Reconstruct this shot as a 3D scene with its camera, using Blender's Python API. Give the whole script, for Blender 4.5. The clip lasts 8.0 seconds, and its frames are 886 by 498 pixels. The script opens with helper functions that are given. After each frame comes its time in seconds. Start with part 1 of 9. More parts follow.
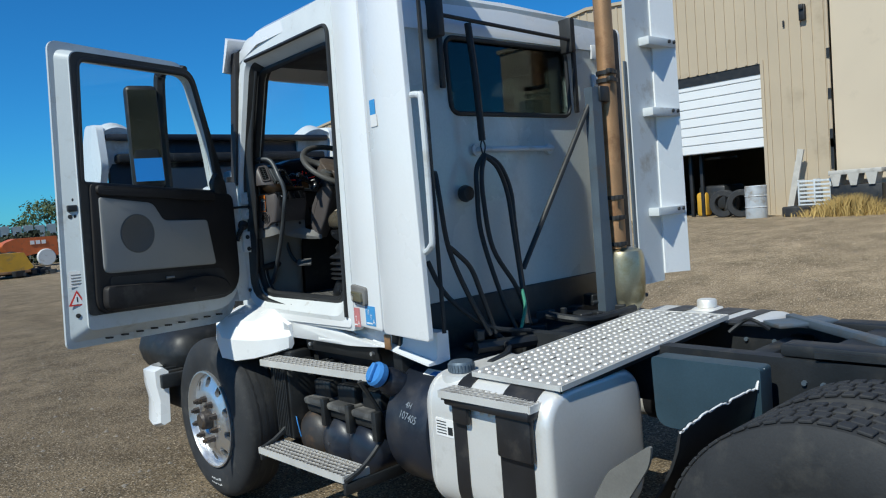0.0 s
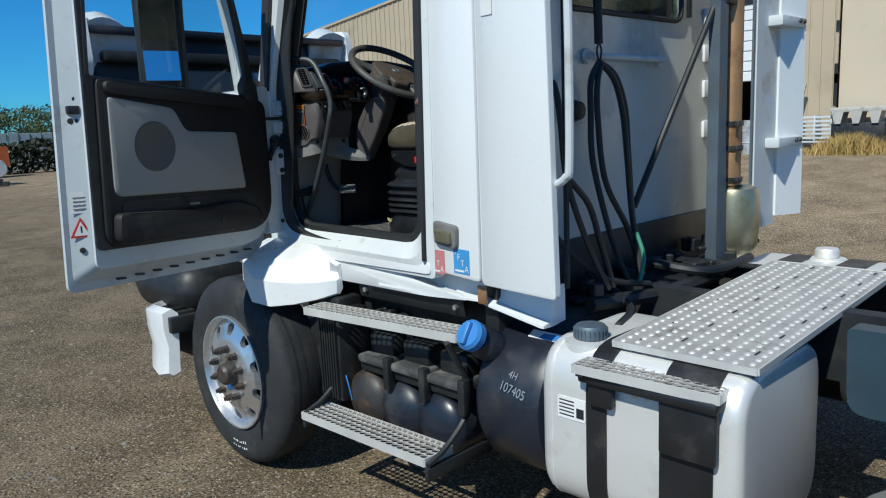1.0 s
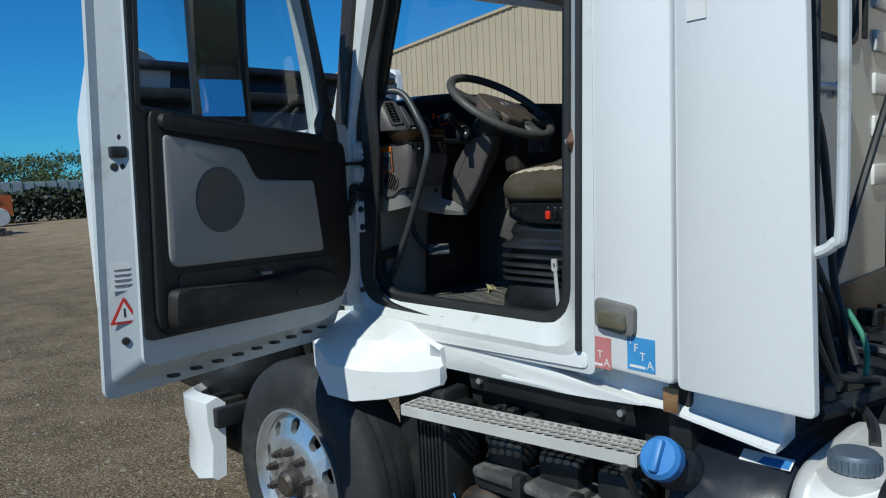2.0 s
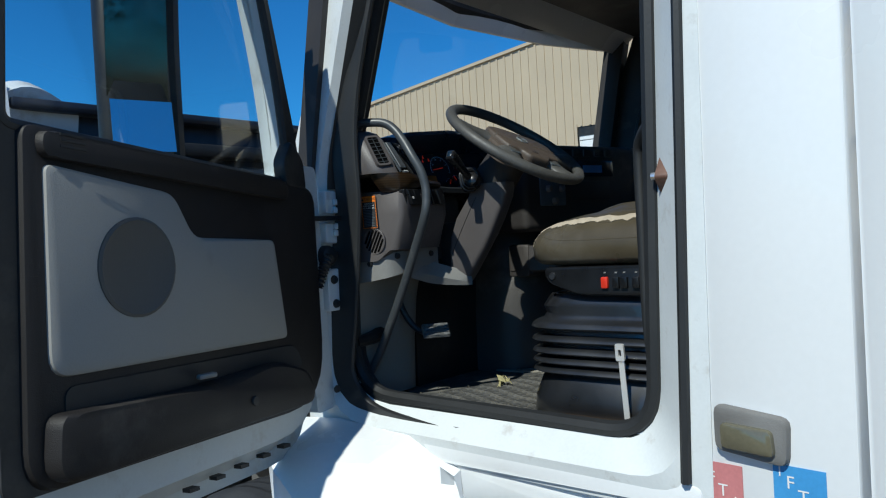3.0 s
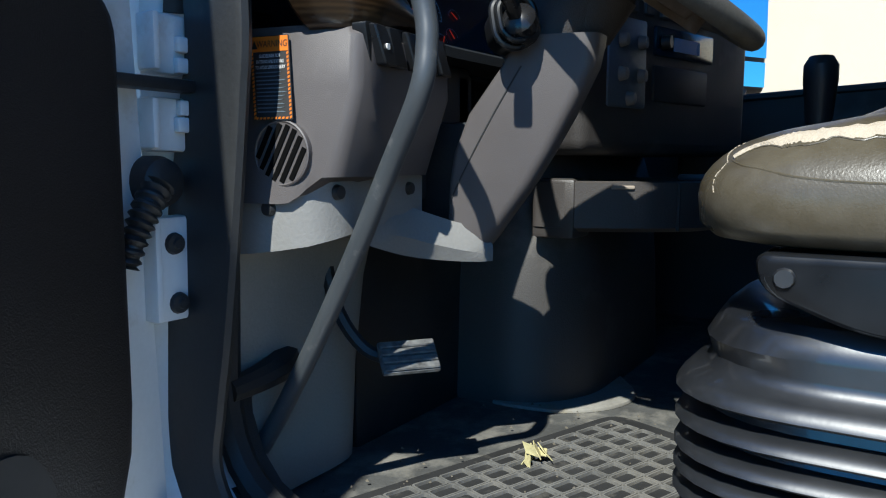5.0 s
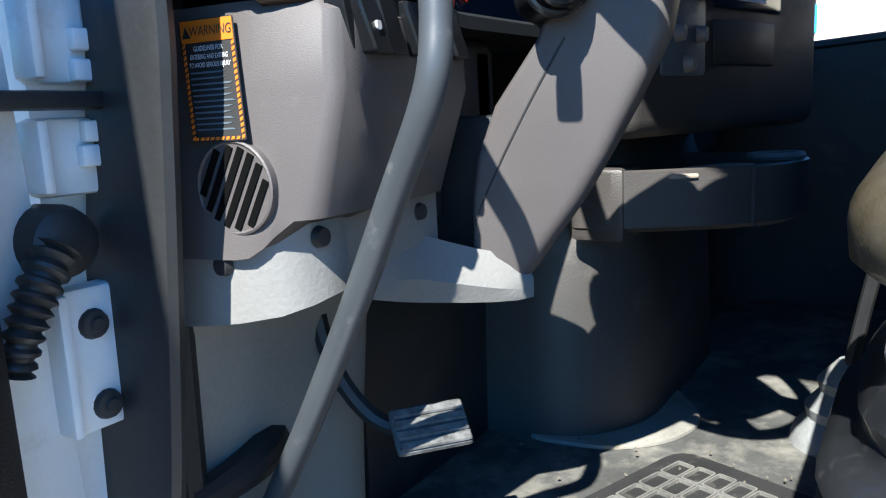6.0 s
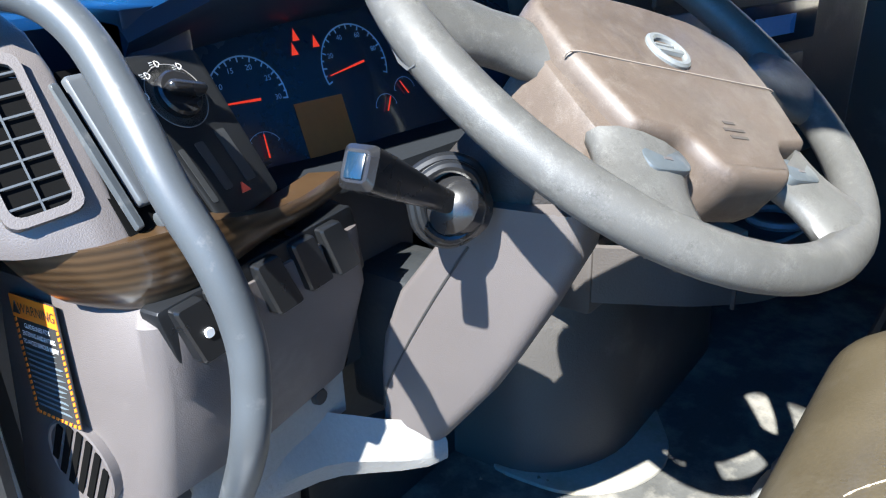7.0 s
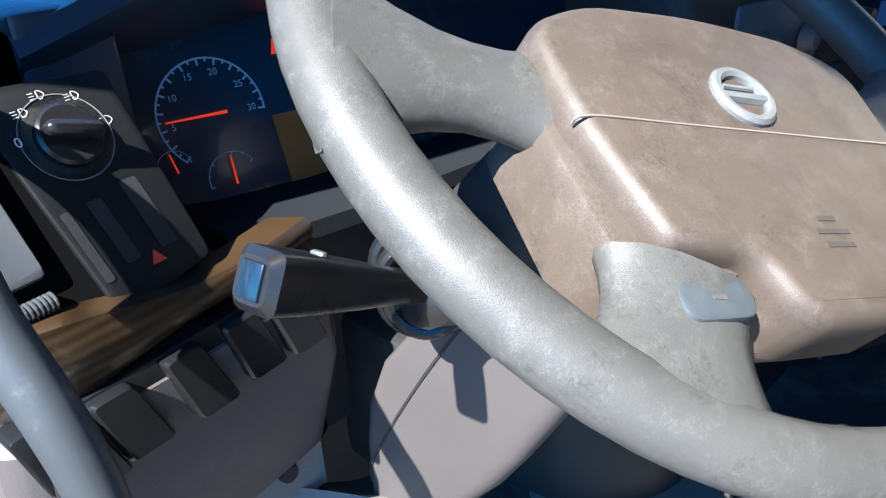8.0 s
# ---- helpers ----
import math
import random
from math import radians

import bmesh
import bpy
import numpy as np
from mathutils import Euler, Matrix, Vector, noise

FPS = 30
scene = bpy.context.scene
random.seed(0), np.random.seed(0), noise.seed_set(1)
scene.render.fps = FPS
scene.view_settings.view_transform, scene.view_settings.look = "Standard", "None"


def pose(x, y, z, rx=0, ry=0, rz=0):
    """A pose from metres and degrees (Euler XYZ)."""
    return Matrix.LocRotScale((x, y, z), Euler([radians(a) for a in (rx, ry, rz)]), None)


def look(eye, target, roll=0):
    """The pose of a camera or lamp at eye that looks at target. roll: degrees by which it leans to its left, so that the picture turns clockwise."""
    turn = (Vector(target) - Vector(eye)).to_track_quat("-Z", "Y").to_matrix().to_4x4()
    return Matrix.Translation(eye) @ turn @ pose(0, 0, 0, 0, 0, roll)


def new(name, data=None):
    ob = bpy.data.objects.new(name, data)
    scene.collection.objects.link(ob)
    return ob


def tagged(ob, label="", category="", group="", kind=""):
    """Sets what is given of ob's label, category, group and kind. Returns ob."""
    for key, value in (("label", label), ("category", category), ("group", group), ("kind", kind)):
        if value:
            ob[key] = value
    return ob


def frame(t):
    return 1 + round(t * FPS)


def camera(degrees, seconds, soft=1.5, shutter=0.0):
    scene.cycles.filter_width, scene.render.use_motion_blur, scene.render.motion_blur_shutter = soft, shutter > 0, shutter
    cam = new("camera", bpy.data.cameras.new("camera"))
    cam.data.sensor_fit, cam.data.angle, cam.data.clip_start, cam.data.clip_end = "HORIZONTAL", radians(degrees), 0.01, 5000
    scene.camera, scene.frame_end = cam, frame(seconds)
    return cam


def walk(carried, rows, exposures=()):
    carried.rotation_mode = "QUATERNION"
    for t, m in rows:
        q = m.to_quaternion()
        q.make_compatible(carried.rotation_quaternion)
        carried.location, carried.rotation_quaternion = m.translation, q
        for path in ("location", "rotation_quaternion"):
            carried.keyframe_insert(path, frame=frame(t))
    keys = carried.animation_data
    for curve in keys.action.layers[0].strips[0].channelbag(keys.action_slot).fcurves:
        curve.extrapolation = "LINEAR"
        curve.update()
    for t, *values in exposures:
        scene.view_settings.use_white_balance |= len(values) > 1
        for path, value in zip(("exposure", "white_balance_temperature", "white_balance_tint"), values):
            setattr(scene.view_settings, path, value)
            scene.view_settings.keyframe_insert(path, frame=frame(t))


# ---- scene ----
cam = camera(61.6, 8.0, soft=1.15)
PATH = [
    (0, (-3.199, -4.842, 1.799), (-1.874, -3.349, 1.677), -4.5),
    (0.3, (-3.201, -4.556, 1.762), (-1.804, -3.131, 1.628), -3.1),
    (0.5, (-3.206, -4.319, 1.766), (-1.777, -2.938, 1.544), -2.9),
    (0.8, (-3.133, -3.996, 1.77), (-1.749, -2.577, 1.502), -2.8),
    (1, (-3.11, -3.786, 1.801), (-1.732, -2.373, 1.475), -2.4),
    (1.2, (-3.105, -3.592, 1.784), (-1.69, -2.211, 1.484), -2.7),
    (1.5, (-3.076, -3.3, 1.796), (-1.567, -2.016, 1.521), -1.4),
    (1.7, (-3.043, -3.095, 1.819), (-1.552, -1.793, 1.532), -2.2),
    (2, (-2.908, -2.82, 1.821), (-1.516, -1.4, 1.618), -2.6),
    (2.2, (-2.849, -2.651, 1.82), (-1.454, -1.229, 1.641), -4.0),
    (3.3, (-2.338, -1.838, 1.762), (-0.743, -0.632, 1.777), -3.6),
    (3.5, (-2.242, -1.694, 1.75), (-0.595, -0.559, 1.767), -4.0),
    (3.8, (-2.084, -1.513, 1.766), (-0.325, -0.562, 1.784), -2.5),
    (4, (-1.955, -1.423, 1.772), (-0.164, -0.533, 1.73), -3.9),
    (4.3, (-1.78, -1.313, 1.775), (-0.056, -0.31, 1.64), -4.5),
    (4.5, (-1.665, -1.222, 1.788), (0.032, -0.181, 1.603), -2.3),
    (4.7, (-1.569, -1.123, 1.776), (0.116, -0.064, 1.583), -0.1),
    (5.8, (-1.275, -0.839, 1.83), (0.398, 0.211, 1.511), -1.6),
    (6, (-1.215, -0.828, 1.847), (0.437, 0.245, 1.505), -2.9),
    (6.3, (-1.168, -0.855, 1.972), (0.457, 0.162, 1.399), -4.5),
    (6.5, (-1.119, -0.87, 2.074), (0.486, 0.094, 1.372), -3.6),
    (6.8, (-1.018, -0.886, 2.173), (0.39, 0.301, 1.393), -4.9),
    (7, (-0.953, -0.882, 2.218), (0.474, 0.265, 1.414), -2.2),
    (7.3, (-0.858, -0.864, 2.244), (0.496, 0.35, 1.411), -1.7),
    (7.5, (-0.802, -0.841, 2.245), (0.54, 0.366, 1.384), -1.0),
    (7.7, (-0.77, -0.83, 2.243), (0.538, 0.373, 1.325), -1.3),
    (8, (-0.752, -0.812, 2.242), (0.476, 0.457, 1.303), -2.6),
]
walk(cam, [(t, look(eye, target, roll)) for t, eye, target, roll in PATH],
     exposures=[(0.0, -0.18, 6450, 1), (1.0, -0.23, 6400, 1), (2.0, -0.42, 6350, 0), (2.3, -0.4, 6350, 0), (3.3, -0.1, 6300, 0), (4.0, 0.05, 6250, 1), (4.7, 0.45, 6200, 3), (5.8, 1.5, 6350, 5), (6.5, 2.08, 6350, 7), (7.0, 2.36, 6250, 7), (8.0, 2.25, 6200, 8)])

# ---- world and sun ----
SUN_FROM = Vector((-1.0, -0.199, 1.105)).normalized()
world = bpy.data.worlds.new("sky")
scene.world = world
world.use_nodes = True
sky = world.node_tree.nodes.new("ShaderNodeTexSky")
sky.sky_type, sky.sun_disc = "NISHITA", False
sky.sun_elevation = math.asin(SUN_FROM.z)
sky.sun_rotation = math.atan2(SUN_FROM.x, SUN_FROM.y)
sky.altitude, sky.air_density, sky.dust_density, sky.ozone_density = 300, 1.0, 0.0, 4.0
tone = world.node_tree.nodes.new("ShaderNodeMix")
tone.data_type, tone.blend_type = "RGBA", "MULTIPLY"
tone.inputs["Factor"].default_value, tone.inputs["B"].default_value = 1.0, (0.25, 0.96, 1.62, 1)
world.node_tree.links.new(sky.outputs[0], tone.inputs["A"])
world.node_tree.links.new(tone.outputs["Result"], world.node_tree.nodes["Background"].inputs[0])
world.node_tree.nodes["Background"].inputs[1].default_value = 0.08
sun = new("sun", bpy.data.lights.new("sun", "SUN"))
sun.data.energy, sun.data.angle, sun.data.color = 5.2, radians(0.55), (1.0, 0.97, 0.92)
sun.matrix_world = look(SUN_FROM * 40, (0, 0, 0))


from mathutils import bvhtree


# ---- materials ----
def mat(name, base, rough=0.5, metal=0.0, vary=0.12, scale=6.0, bump=0.15, fine=120.0, dirt=None, dirt_amount=0.0, dirt_scale=3.0, coat=0.0, spec=0.5, stretch=(1, 1, 1), depth=0.002):
    m = bpy.data.materials.new(name)
    m.use_nodes = True
    nt = m.node_tree
    n, l = nt.nodes, nt.links
    b = n["Principled BSDF"]
    b.inputs["Metallic"].default_value = metal
    b.inputs["Coat Weight"].default_value = coat
    b.inputs["Specular IOR Level"].default_value = spec
    co = n.new("ShaderNodeTexCoord")
    mp = n.new("ShaderNodeMapping")
    mp.inputs["Scale"].default_value = stretch
    l.new(co.outputs["Object"], mp.inputs[0])
    big = n.new("ShaderNodeTexNoise")
    big.inputs["Scale"].default_value, big.inputs["Detail"].default_value = scale, 5
    l.new(mp.outputs[0], big.inputs["Vector"])
    small = n.new("ShaderNodeTexNoise")
    small.inputs["Scale"].default_value, small.inputs["Detail"].default_value = fine, 3
    l.new(mp.outputs[0], small.inputs["Vector"])
    ramp = n.new("ShaderNodeMapRange")
    ramp.inputs["From Min"].default_value, ramp.inputs["From Max"].default_value = 0.3, 0.7
    ramp.inputs["To Min"].default_value, ramp.inputs["To Max"].default_value = 1 - vary, 1 + vary
    mixf = n.new("ShaderNodeMath")
    mixf.operation = "MULTIPLY_ADD"
    mixf.inputs[1].default_value, mixf.inputs[2].default_value = 0.35, 0.0
    l.new(small.outputs["Fac"], mixf.inputs[0])
    add = n.new("ShaderNodeMath")
    add.operation = "MULTIPLY_ADD"
    add.inputs[1].default_value = 0.65
    l.new(big.outputs["Fac"], add.inputs[0])
    l.new(mixf.outputs[0], add.inputs[2])
    l.new(add.outputs[0], ramp.inputs["Value"])
    col = n.new("ShaderNodeVectorMath")
    col.operation = "SCALE"
    col.inputs[0].default_value = base[:3]
    l.new(ramp.outputs[0], col.inputs["Scale"])
    out = col.outputs[0]
    if dirt is not None:
        dn = n.new("ShaderNodeTexNoise")
        dn.inputs["Scale"].default_value, dn.inputs["Detail"].default_value, dn.inputs["Roughness"].default_value = dirt_scale, 8, 0.65
        l.new(mp.outputs[0], dn.inputs["Vector"])
        dr = n.new("ShaderNodeMapRange")
        dr.inputs["From Min"].default_value, dr.inputs["From Max"].default_value = 0.62 - 0.25 * dirt_amount, 0.78 - 0.2 * dirt_amount
        l.new(dn.outputs["Fac"], dr.inputs["Value"])
        dm = n.new("ShaderNodeMix")
        dm.data_type = "RGBA"
        l.new(dr.outputs[0], dm.inputs["Factor"])
        l.new(out, dm.inputs["A"])
        dm.inputs["B"].default_value = (*dirt[:3], 1)
        out = dm.outputs["Result"]
    l.new(out, b.inputs["Base Color"])
    rr = n.new("ShaderNodeMapRange")
    rr.inputs["From Min"].default_value, rr.inputs["From Max"].default_value = 0.3, 0.7
    rr.inputs["To Min"].default_value, rr.inputs["To Max"].default_value = max(0.02, rough - 0.08), min(1, rough + 0.1)
    l.new(big.outputs["Fac"], rr.inputs["Value"])
    l.new(rr.outputs[0], b.inputs["Roughness"])
    if bump:
        bp = n.new("ShaderNodeBump")
        bp.inputs["Strength"].default_value, bp.inputs["Distance"].default_value = bump, depth
        l.new(small.outputs["Fac"], bp.inputs["Height"])
        l.new(bp.outputs[0], b.inputs["Normal"])
    return m


def glass(name, tint, gloss=1.0):
    m = bpy.data.materials.new(name)
    m.use_nodes = True
    n, l = m.node_tree.nodes, m.node_tree.links
    n.remove(n["Principled BSDF"])
    tr = n.new("ShaderNodeBsdfTransparent")
    tr.inputs[0].default_value = (*tint, 1)
    gl = n.new("ShaderNodeBsdfGlossy")
    gl.inputs["Roughness"].default_value = 0.01
    fr = n.new("ShaderNodeFresnel")
    fr.inputs[0].default_value = 1.45
    mu = n.new("ShaderNodeMath")
    mu.operation = "MULTIPLY"
    mu.inputs[1].default_value = gloss
    l.new(fr.outputs[0], mu.inputs[0])
    mx = n.new("ShaderNodeMixShader")
    l.new(mu.outputs[0], mx.inputs[0])
    l.new(tr.outputs[0], mx.inputs[1])
    l.new(gl.outputs[0], mx.inputs[2])
    l.new(mx.outputs[0], n["Material Output"].inputs[0])
    return m


def gravel():
    m = bpy.data.materials.new("gravel_dirt")
    m.use_nodes = True
    n, l = m.node_tree.nodes, m.node_tree.links
    b = n["Principled BSDF"]
    b.inputs["Roughness"].default_value = 0.95
    b.inputs["Specular IOR Level"].default_value = 0.15
    co = n.new("ShaderNodeTexCoord")
    layers = []
    for scale, kind in ((0.33, "N"), (1.5, "N"), (95.0, "V"), (40.0, "V"), (65.0, "N")):
        t = n.new("ShaderNodeTexNoise" if kind == "N" else "ShaderNodeTexVoronoi")
        t.inputs["Scale"].default_value = scale
        if kind == "N":
            t.inputs["Detail"].default_value, t.inputs["Roughness"].default_value = 12, 0.72
        l.new(co.outputs["Object"], t.inputs["Vector"])
        layers.append(t)
    soil = n.new("ShaderNodeValToRGB")
    soil.color_ramp.elements[0].position, soil.color_ramp.elements[0].color = 0.36, (0.11, 0.084, 0.054, 1)
    soil.color_ramp.elements[1].position, soil.color_ramp.elements[1].color = 0.66, (0.265, 0.205, 0.138, 1)
    l.new(layers[1].outputs["Fac"], soil.inputs[0])
    big = n.new("ShaderNodeMix")
    big.data_type, big.blend_type = "RGBA", "MULTIPLY"
    big.inputs["Factor"].default_value = 0.55
    l.new(soil.outputs[0], big.inputs["A"])
    br = n.new("ShaderNodeValToRGB")
    br.color_ramp.elements[0].position, br.color_ramp.elements[0].color = 0.38, (0.72, 0.70, 0.68, 1)
    br.color_ramp.elements[1].position, br.color_ramp.elements[1].color = 0.62, (1.25, 1.24, 1.2, 1)
    l.new(layers[0].outputs["Fac"], br.inputs[0])
    l.new(br.outputs[0], big.inputs["B"])
    stones = n.new("ShaderNodeMix")
    stones.data_type, stones.blend_type = "RGBA", "MIX"
    sr = n.new("ShaderNodeMapRange")
    sr.inputs["From Min"].default_value, sr.inputs["From Max"].default_value = 0.42, 0.2
    l.new(layers[3].outputs["Distance"], sr.inputs["Value"])
    pick = n.new("ShaderNodeSeparateColor")
    l.new(layers[3].outputs["Color"], pick.inputs[0])
    gate = n.new("ShaderNodeMath")
    gate.operation = "GREATER_THAN"
    gate.inputs[1].default_value = 0.45
    l.new(pick.outputs[0], gate.inputs[0])
    fac = n.new("ShaderNodeMath")
    fac.operation = "MULTIPLY"
    l.new(sr.outputs[0], fac.inputs[0])
    l.new(gate.outputs[0], fac.inputs[1])
    tone = n.new("ShaderNodeValToRGB")
    tone.color_ramp.elements[0].color, tone.color_ramp.elements[1].color = (0.04, 0.033, 0.025, 1), (0.42, 0.345, 0.26, 1)
    l.new(pick.outputs[1], tone.inputs[0])
    l.new(fac.outputs[0], stones.inputs["Factor"])
    l.new(big.outputs["Result"], stones.inputs["A"])
    l.new(tone.outputs[0], stones.inputs["B"])
    # pale and dark chips between the stones
    pick2 = n.new("ShaderNodeSeparateColor")
    l.new(layers[2].outputs["Color"], pick2.inputs[0])
    gate2 = n.new("ShaderNodeMath")
    gate2.operation = "GREATER_THAN"
    gate2.inputs[1].default_value = 0.80
    l.new(pick2.outputs[0], gate2.inputs[0])
    tone2 = n.new("ShaderNodeValToRGB")
    tone2.color_ramp.elements[0].color, tone2.color_ramp.elements[1].color = (0.03, 0.025, 0.02, 1), (0.46, 0.38, 0.28, 1)
    l.new(pick2.outputs[1], tone2.inputs[0])
    chips = n.new("ShaderNodeMix")
    chips.data_type = "RGBA"
    l.new(gate2.outputs[0], chips.inputs["Factor"])
    l.new(stones.outputs["Result"], chips.inputs["A"])
    l.new(tone2.outputs[0], chips.inputs["B"])
    grain = n.new("ShaderNodeMix")
    grain.data_type, grain.blend_type = "RGBA", "MULTIPLY"
    grain.inputs["Factor"].default_value = 0.8
    gr = n.new("ShaderNodeValToRGB")
    gr.color_ramp.elements[0].position, gr.color_ramp.elements[0].color = 0.40, (0.22, 0.21, 0.20, 1)
    gr.color_ramp.elements[1].position, gr.color_ramp.elements[1].color = 0.62, (1.60, 1.58, 1.52, 1)
    l.new(layers[4].outputs["Fac"], gr.inputs[0])
    l.new(chips.outputs["Result"], grain.inputs["A"])
    l.new(gr.outputs[0], grain.inputs["B"])
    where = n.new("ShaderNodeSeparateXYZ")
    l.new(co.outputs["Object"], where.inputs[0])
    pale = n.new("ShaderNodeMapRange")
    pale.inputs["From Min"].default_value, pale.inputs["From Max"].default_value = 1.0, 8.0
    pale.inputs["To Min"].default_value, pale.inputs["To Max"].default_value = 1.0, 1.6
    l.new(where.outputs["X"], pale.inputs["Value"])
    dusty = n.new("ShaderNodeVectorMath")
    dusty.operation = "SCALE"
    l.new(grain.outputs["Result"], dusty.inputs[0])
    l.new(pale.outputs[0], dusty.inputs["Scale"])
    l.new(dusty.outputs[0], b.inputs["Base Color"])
    h = n.new("ShaderNodeMath")
    h.operation = "MULTIPLY_ADD"
    h.inputs[1].default_value = 1.0
    l.new(fac.outputs[0], h.inputs[0])
    l.new(layers[4].outputs["Fac"], h.inputs[2])
    bp = n.new("ShaderNodeBump")
    bp.inputs["Strength"].default_value, bp.inputs["Distance"].default_value = 0.8, 0.012
    l.new(h.outputs[0], bp.inputs["Height"])
    l.new(bp.outputs[0], b.inputs["Normal"])
    return m


def worn_vinyl(name, base, scuff, amount, rough):
    """Grained vinyl with slow tone changes, grime and patches of pale scuffing."""
    m = bpy.data.materials.new(name)
    m.use_nodes = True
    n, l = m.node_tree.nodes, m.node_tree.links
    b = n["Principled BSDF"]
    co = n.new("ShaderNodeTexCoord")
    def noise_at(scale, detail, roughness):
        t = n.new("ShaderNodeTexNoise")
        t.inputs["Scale"].default_value, t.inputs["Detail"].default_value, t.inputs["Roughness"].default_value = scale, detail, roughness
        l.new(co.outputs["Object"], t.inputs["Vector"])
        return t.outputs["Fac"]
    def remap(src, a, c, lo, hi):
        r = n.new("ShaderNodeMapRange")
        r.inputs["From Min"].default_value, r.inputs["From Max"].default_value = a, c
        r.inputs["To Min"].default_value, r.inputs["To Max"].default_value = lo, hi
        l.new(src, r.inputs["Value"])
        return r.outputs[0]
    def times(a, c):
        q = n.new("ShaderNodeMath")
        q.operation = "MULTIPLY"
        l.new(a, q.inputs[0])
        l.new(c, q.inputs[1])
        return q.outputs[0]
    cells = n.new("ShaderNodeTexVoronoi")
    cells.feature = "DISTANCE_TO_EDGE"
    cells.inputs["Scale"].default_value = 900
    l.new(co.outputs["Object"], cells.inputs["Vector"])
    edge = remap(cells.outputs["Distance"], 0.0, 0.25, 0.0, 1.0)
    slow = remap(noise_at(5, 6, 0.6), 0.3, 0.7, 0.82, 1.16)
    grain = remap(edge, 0.0, 1.0, 0.9, 1.02)
    col = n.new("ShaderNodeVectorMath")
    col.operation = "SCALE"
    col.inputs[0].default_value = base
    l.new(times(slow, grain), col.inputs["Scale"])
    patch = remap(noise_at(17, 9, 0.75), 1.0 - amount, 1.22 - amount, 0.0, 0.6)
    speck = remap(noise_at(420, 5, 0.75), 0.40, 0.66, 0.0, 0.9)
    mix = n.new("ShaderNodeMix")
    mix.data_type = "RGBA"
    l.new(times(patch, speck), mix.inputs["Factor"])
    l.new(col.outputs[0], mix.inputs["A"])
    mix.inputs["B"].default_value = (*scuff, 1)
    # thin rubbed film
    lines = n.new("ShaderNodeMix")
    lines.data_type = "RGBA"
    l.new(times(remap(noise_at(48, 10, 0.85), 0.50, 0.66, 0.0, 0.5), remap(noise_at(900, 3, 0.7), 0.40, 0.58, 0.1, 1.0)), lines.inputs["Factor"])
    l.new(mix.outputs["Result"], lines.inputs["A"])
    lines.inputs["B"].default_value = (*[c * 1.1 for c in scuff], 1)
    grime = n.new("ShaderNodeMix")
    grime.data_type = "RGBA"
    l.new(times(remap(noise_at(34, 8, 0.8), 0.51, 0.66, 0.0, 0.75), remap(noise_at(500, 3, 0.7), 0.42, 0.58, 0.1, 1.0)), grime.inputs["Factor"])
    l.new(lines.outputs["Result"], grime.inputs["A"])
    grime.inputs["B"].default_value = (base[0] * 0.42, base[1] * 0.4, base[2] * 0.38, 1)
    l.new(grime.outputs["Result"], b.inputs["Base Color"])
    l.new(remap(noise_at(22, 5, 0.6), 0.3, 0.7, rough - 0.08, rough + 0.14), b.inputs["Roughness"])
    bp = n.new("ShaderNodeBump")
    bp.inputs["Strength"].default_value, bp.inputs["Distance"].default_value = 0.2, 0.0003
    l.new(edge, bp.inputs["Height"])
    l.new(bp.outputs[0], b.inputs["Normal"])
    return m


def wood_grain():
    m = mat("glossy_burl_wood", (0.2, 0.1, 0.035), 0.36, bump=0, coat=0.2)
    n, l = m.node_tree.nodes, m.node_tree.links
    co = n.new("ShaderNodeTexCoord")
    w = n.new("ShaderNodeTexWave")
    w.bands_direction = "Z"
    w.inputs["Scale"].default_value, w.inputs["Distortion"].default_value = 42, 1.6
    w.inputs["Detail"].default_value, w.inputs["Detail Scale"].default_value = 3, 0.7
    l.new(co.outputs["Object"], w.inputs["Vector"])
    r = n.new("ShaderNodeValToRGB")
    r.color_ramp.elements[0].color, r.color_ramp.elements[1].color = (0.017, 0.0095, 0.0042, 1), (0.042, 0.024, 0.011, 1)
    l.new(w.outputs["Fac"], r.inputs[0])
    l.new(r.outputs[0], n["Principled BSDF"].inputs["Base Color"])
    return m


WHITE = mat("white_truck_paint", (0.78, 0.79, 0.79), 0.28, vary=0.03, scale=1.5, bump=0.03, fine=60, coat=0.4)
# white paint darkened in its colour for the back wall's shade, plus uneven dirt
SHADEWHITE = mat("shade_darkened_white_paint", (0.52, 0.55, 0.525), 0.3, vary=0.08, scale=1.2, bump=0.03, fine=60, dirt=(0.40, 0.40, 0.36), dirt_amount=0.35, dirt_scale=1.6, coat=0.4)
JAMB = mat("grimy_white_jamb", (0.65, 0.675, 0.675), 0.38, vary=0.06, scale=6, bump=0.05, dirt=(0.50, 0.49, 0.46), dirt_amount=0.1, dirt_scale=14)
# white door paint toned down: its colour holds the inner face's shade
SHADEDOOR = mat("shade_dimmed_door_paint", (0.50, 0.54, 0.55), 0.4, vary=0.06, scale=3, bump=0.05, dirt=(0.38, 0.38, 0.36), dirt_amount=0.25, dirt_scale=8)
OFFWHITE = mat("grey_white_paint", (0.58, 0.61, 0.62), 0.4, vary=0.06, scale=3, bump=0.05, dirt=(0.36, 0.33, 0.28), dirt_amount=0.3, dirt_scale=4)
BLACK = mat("black_plastic", (0.015, 0.016, 0.017), 0.5, vary=0.3, scale=8, bump=0.2, dirt=(0.04, 0.038, 0.034), dirt_amount=0.3, dirt_scale=7)
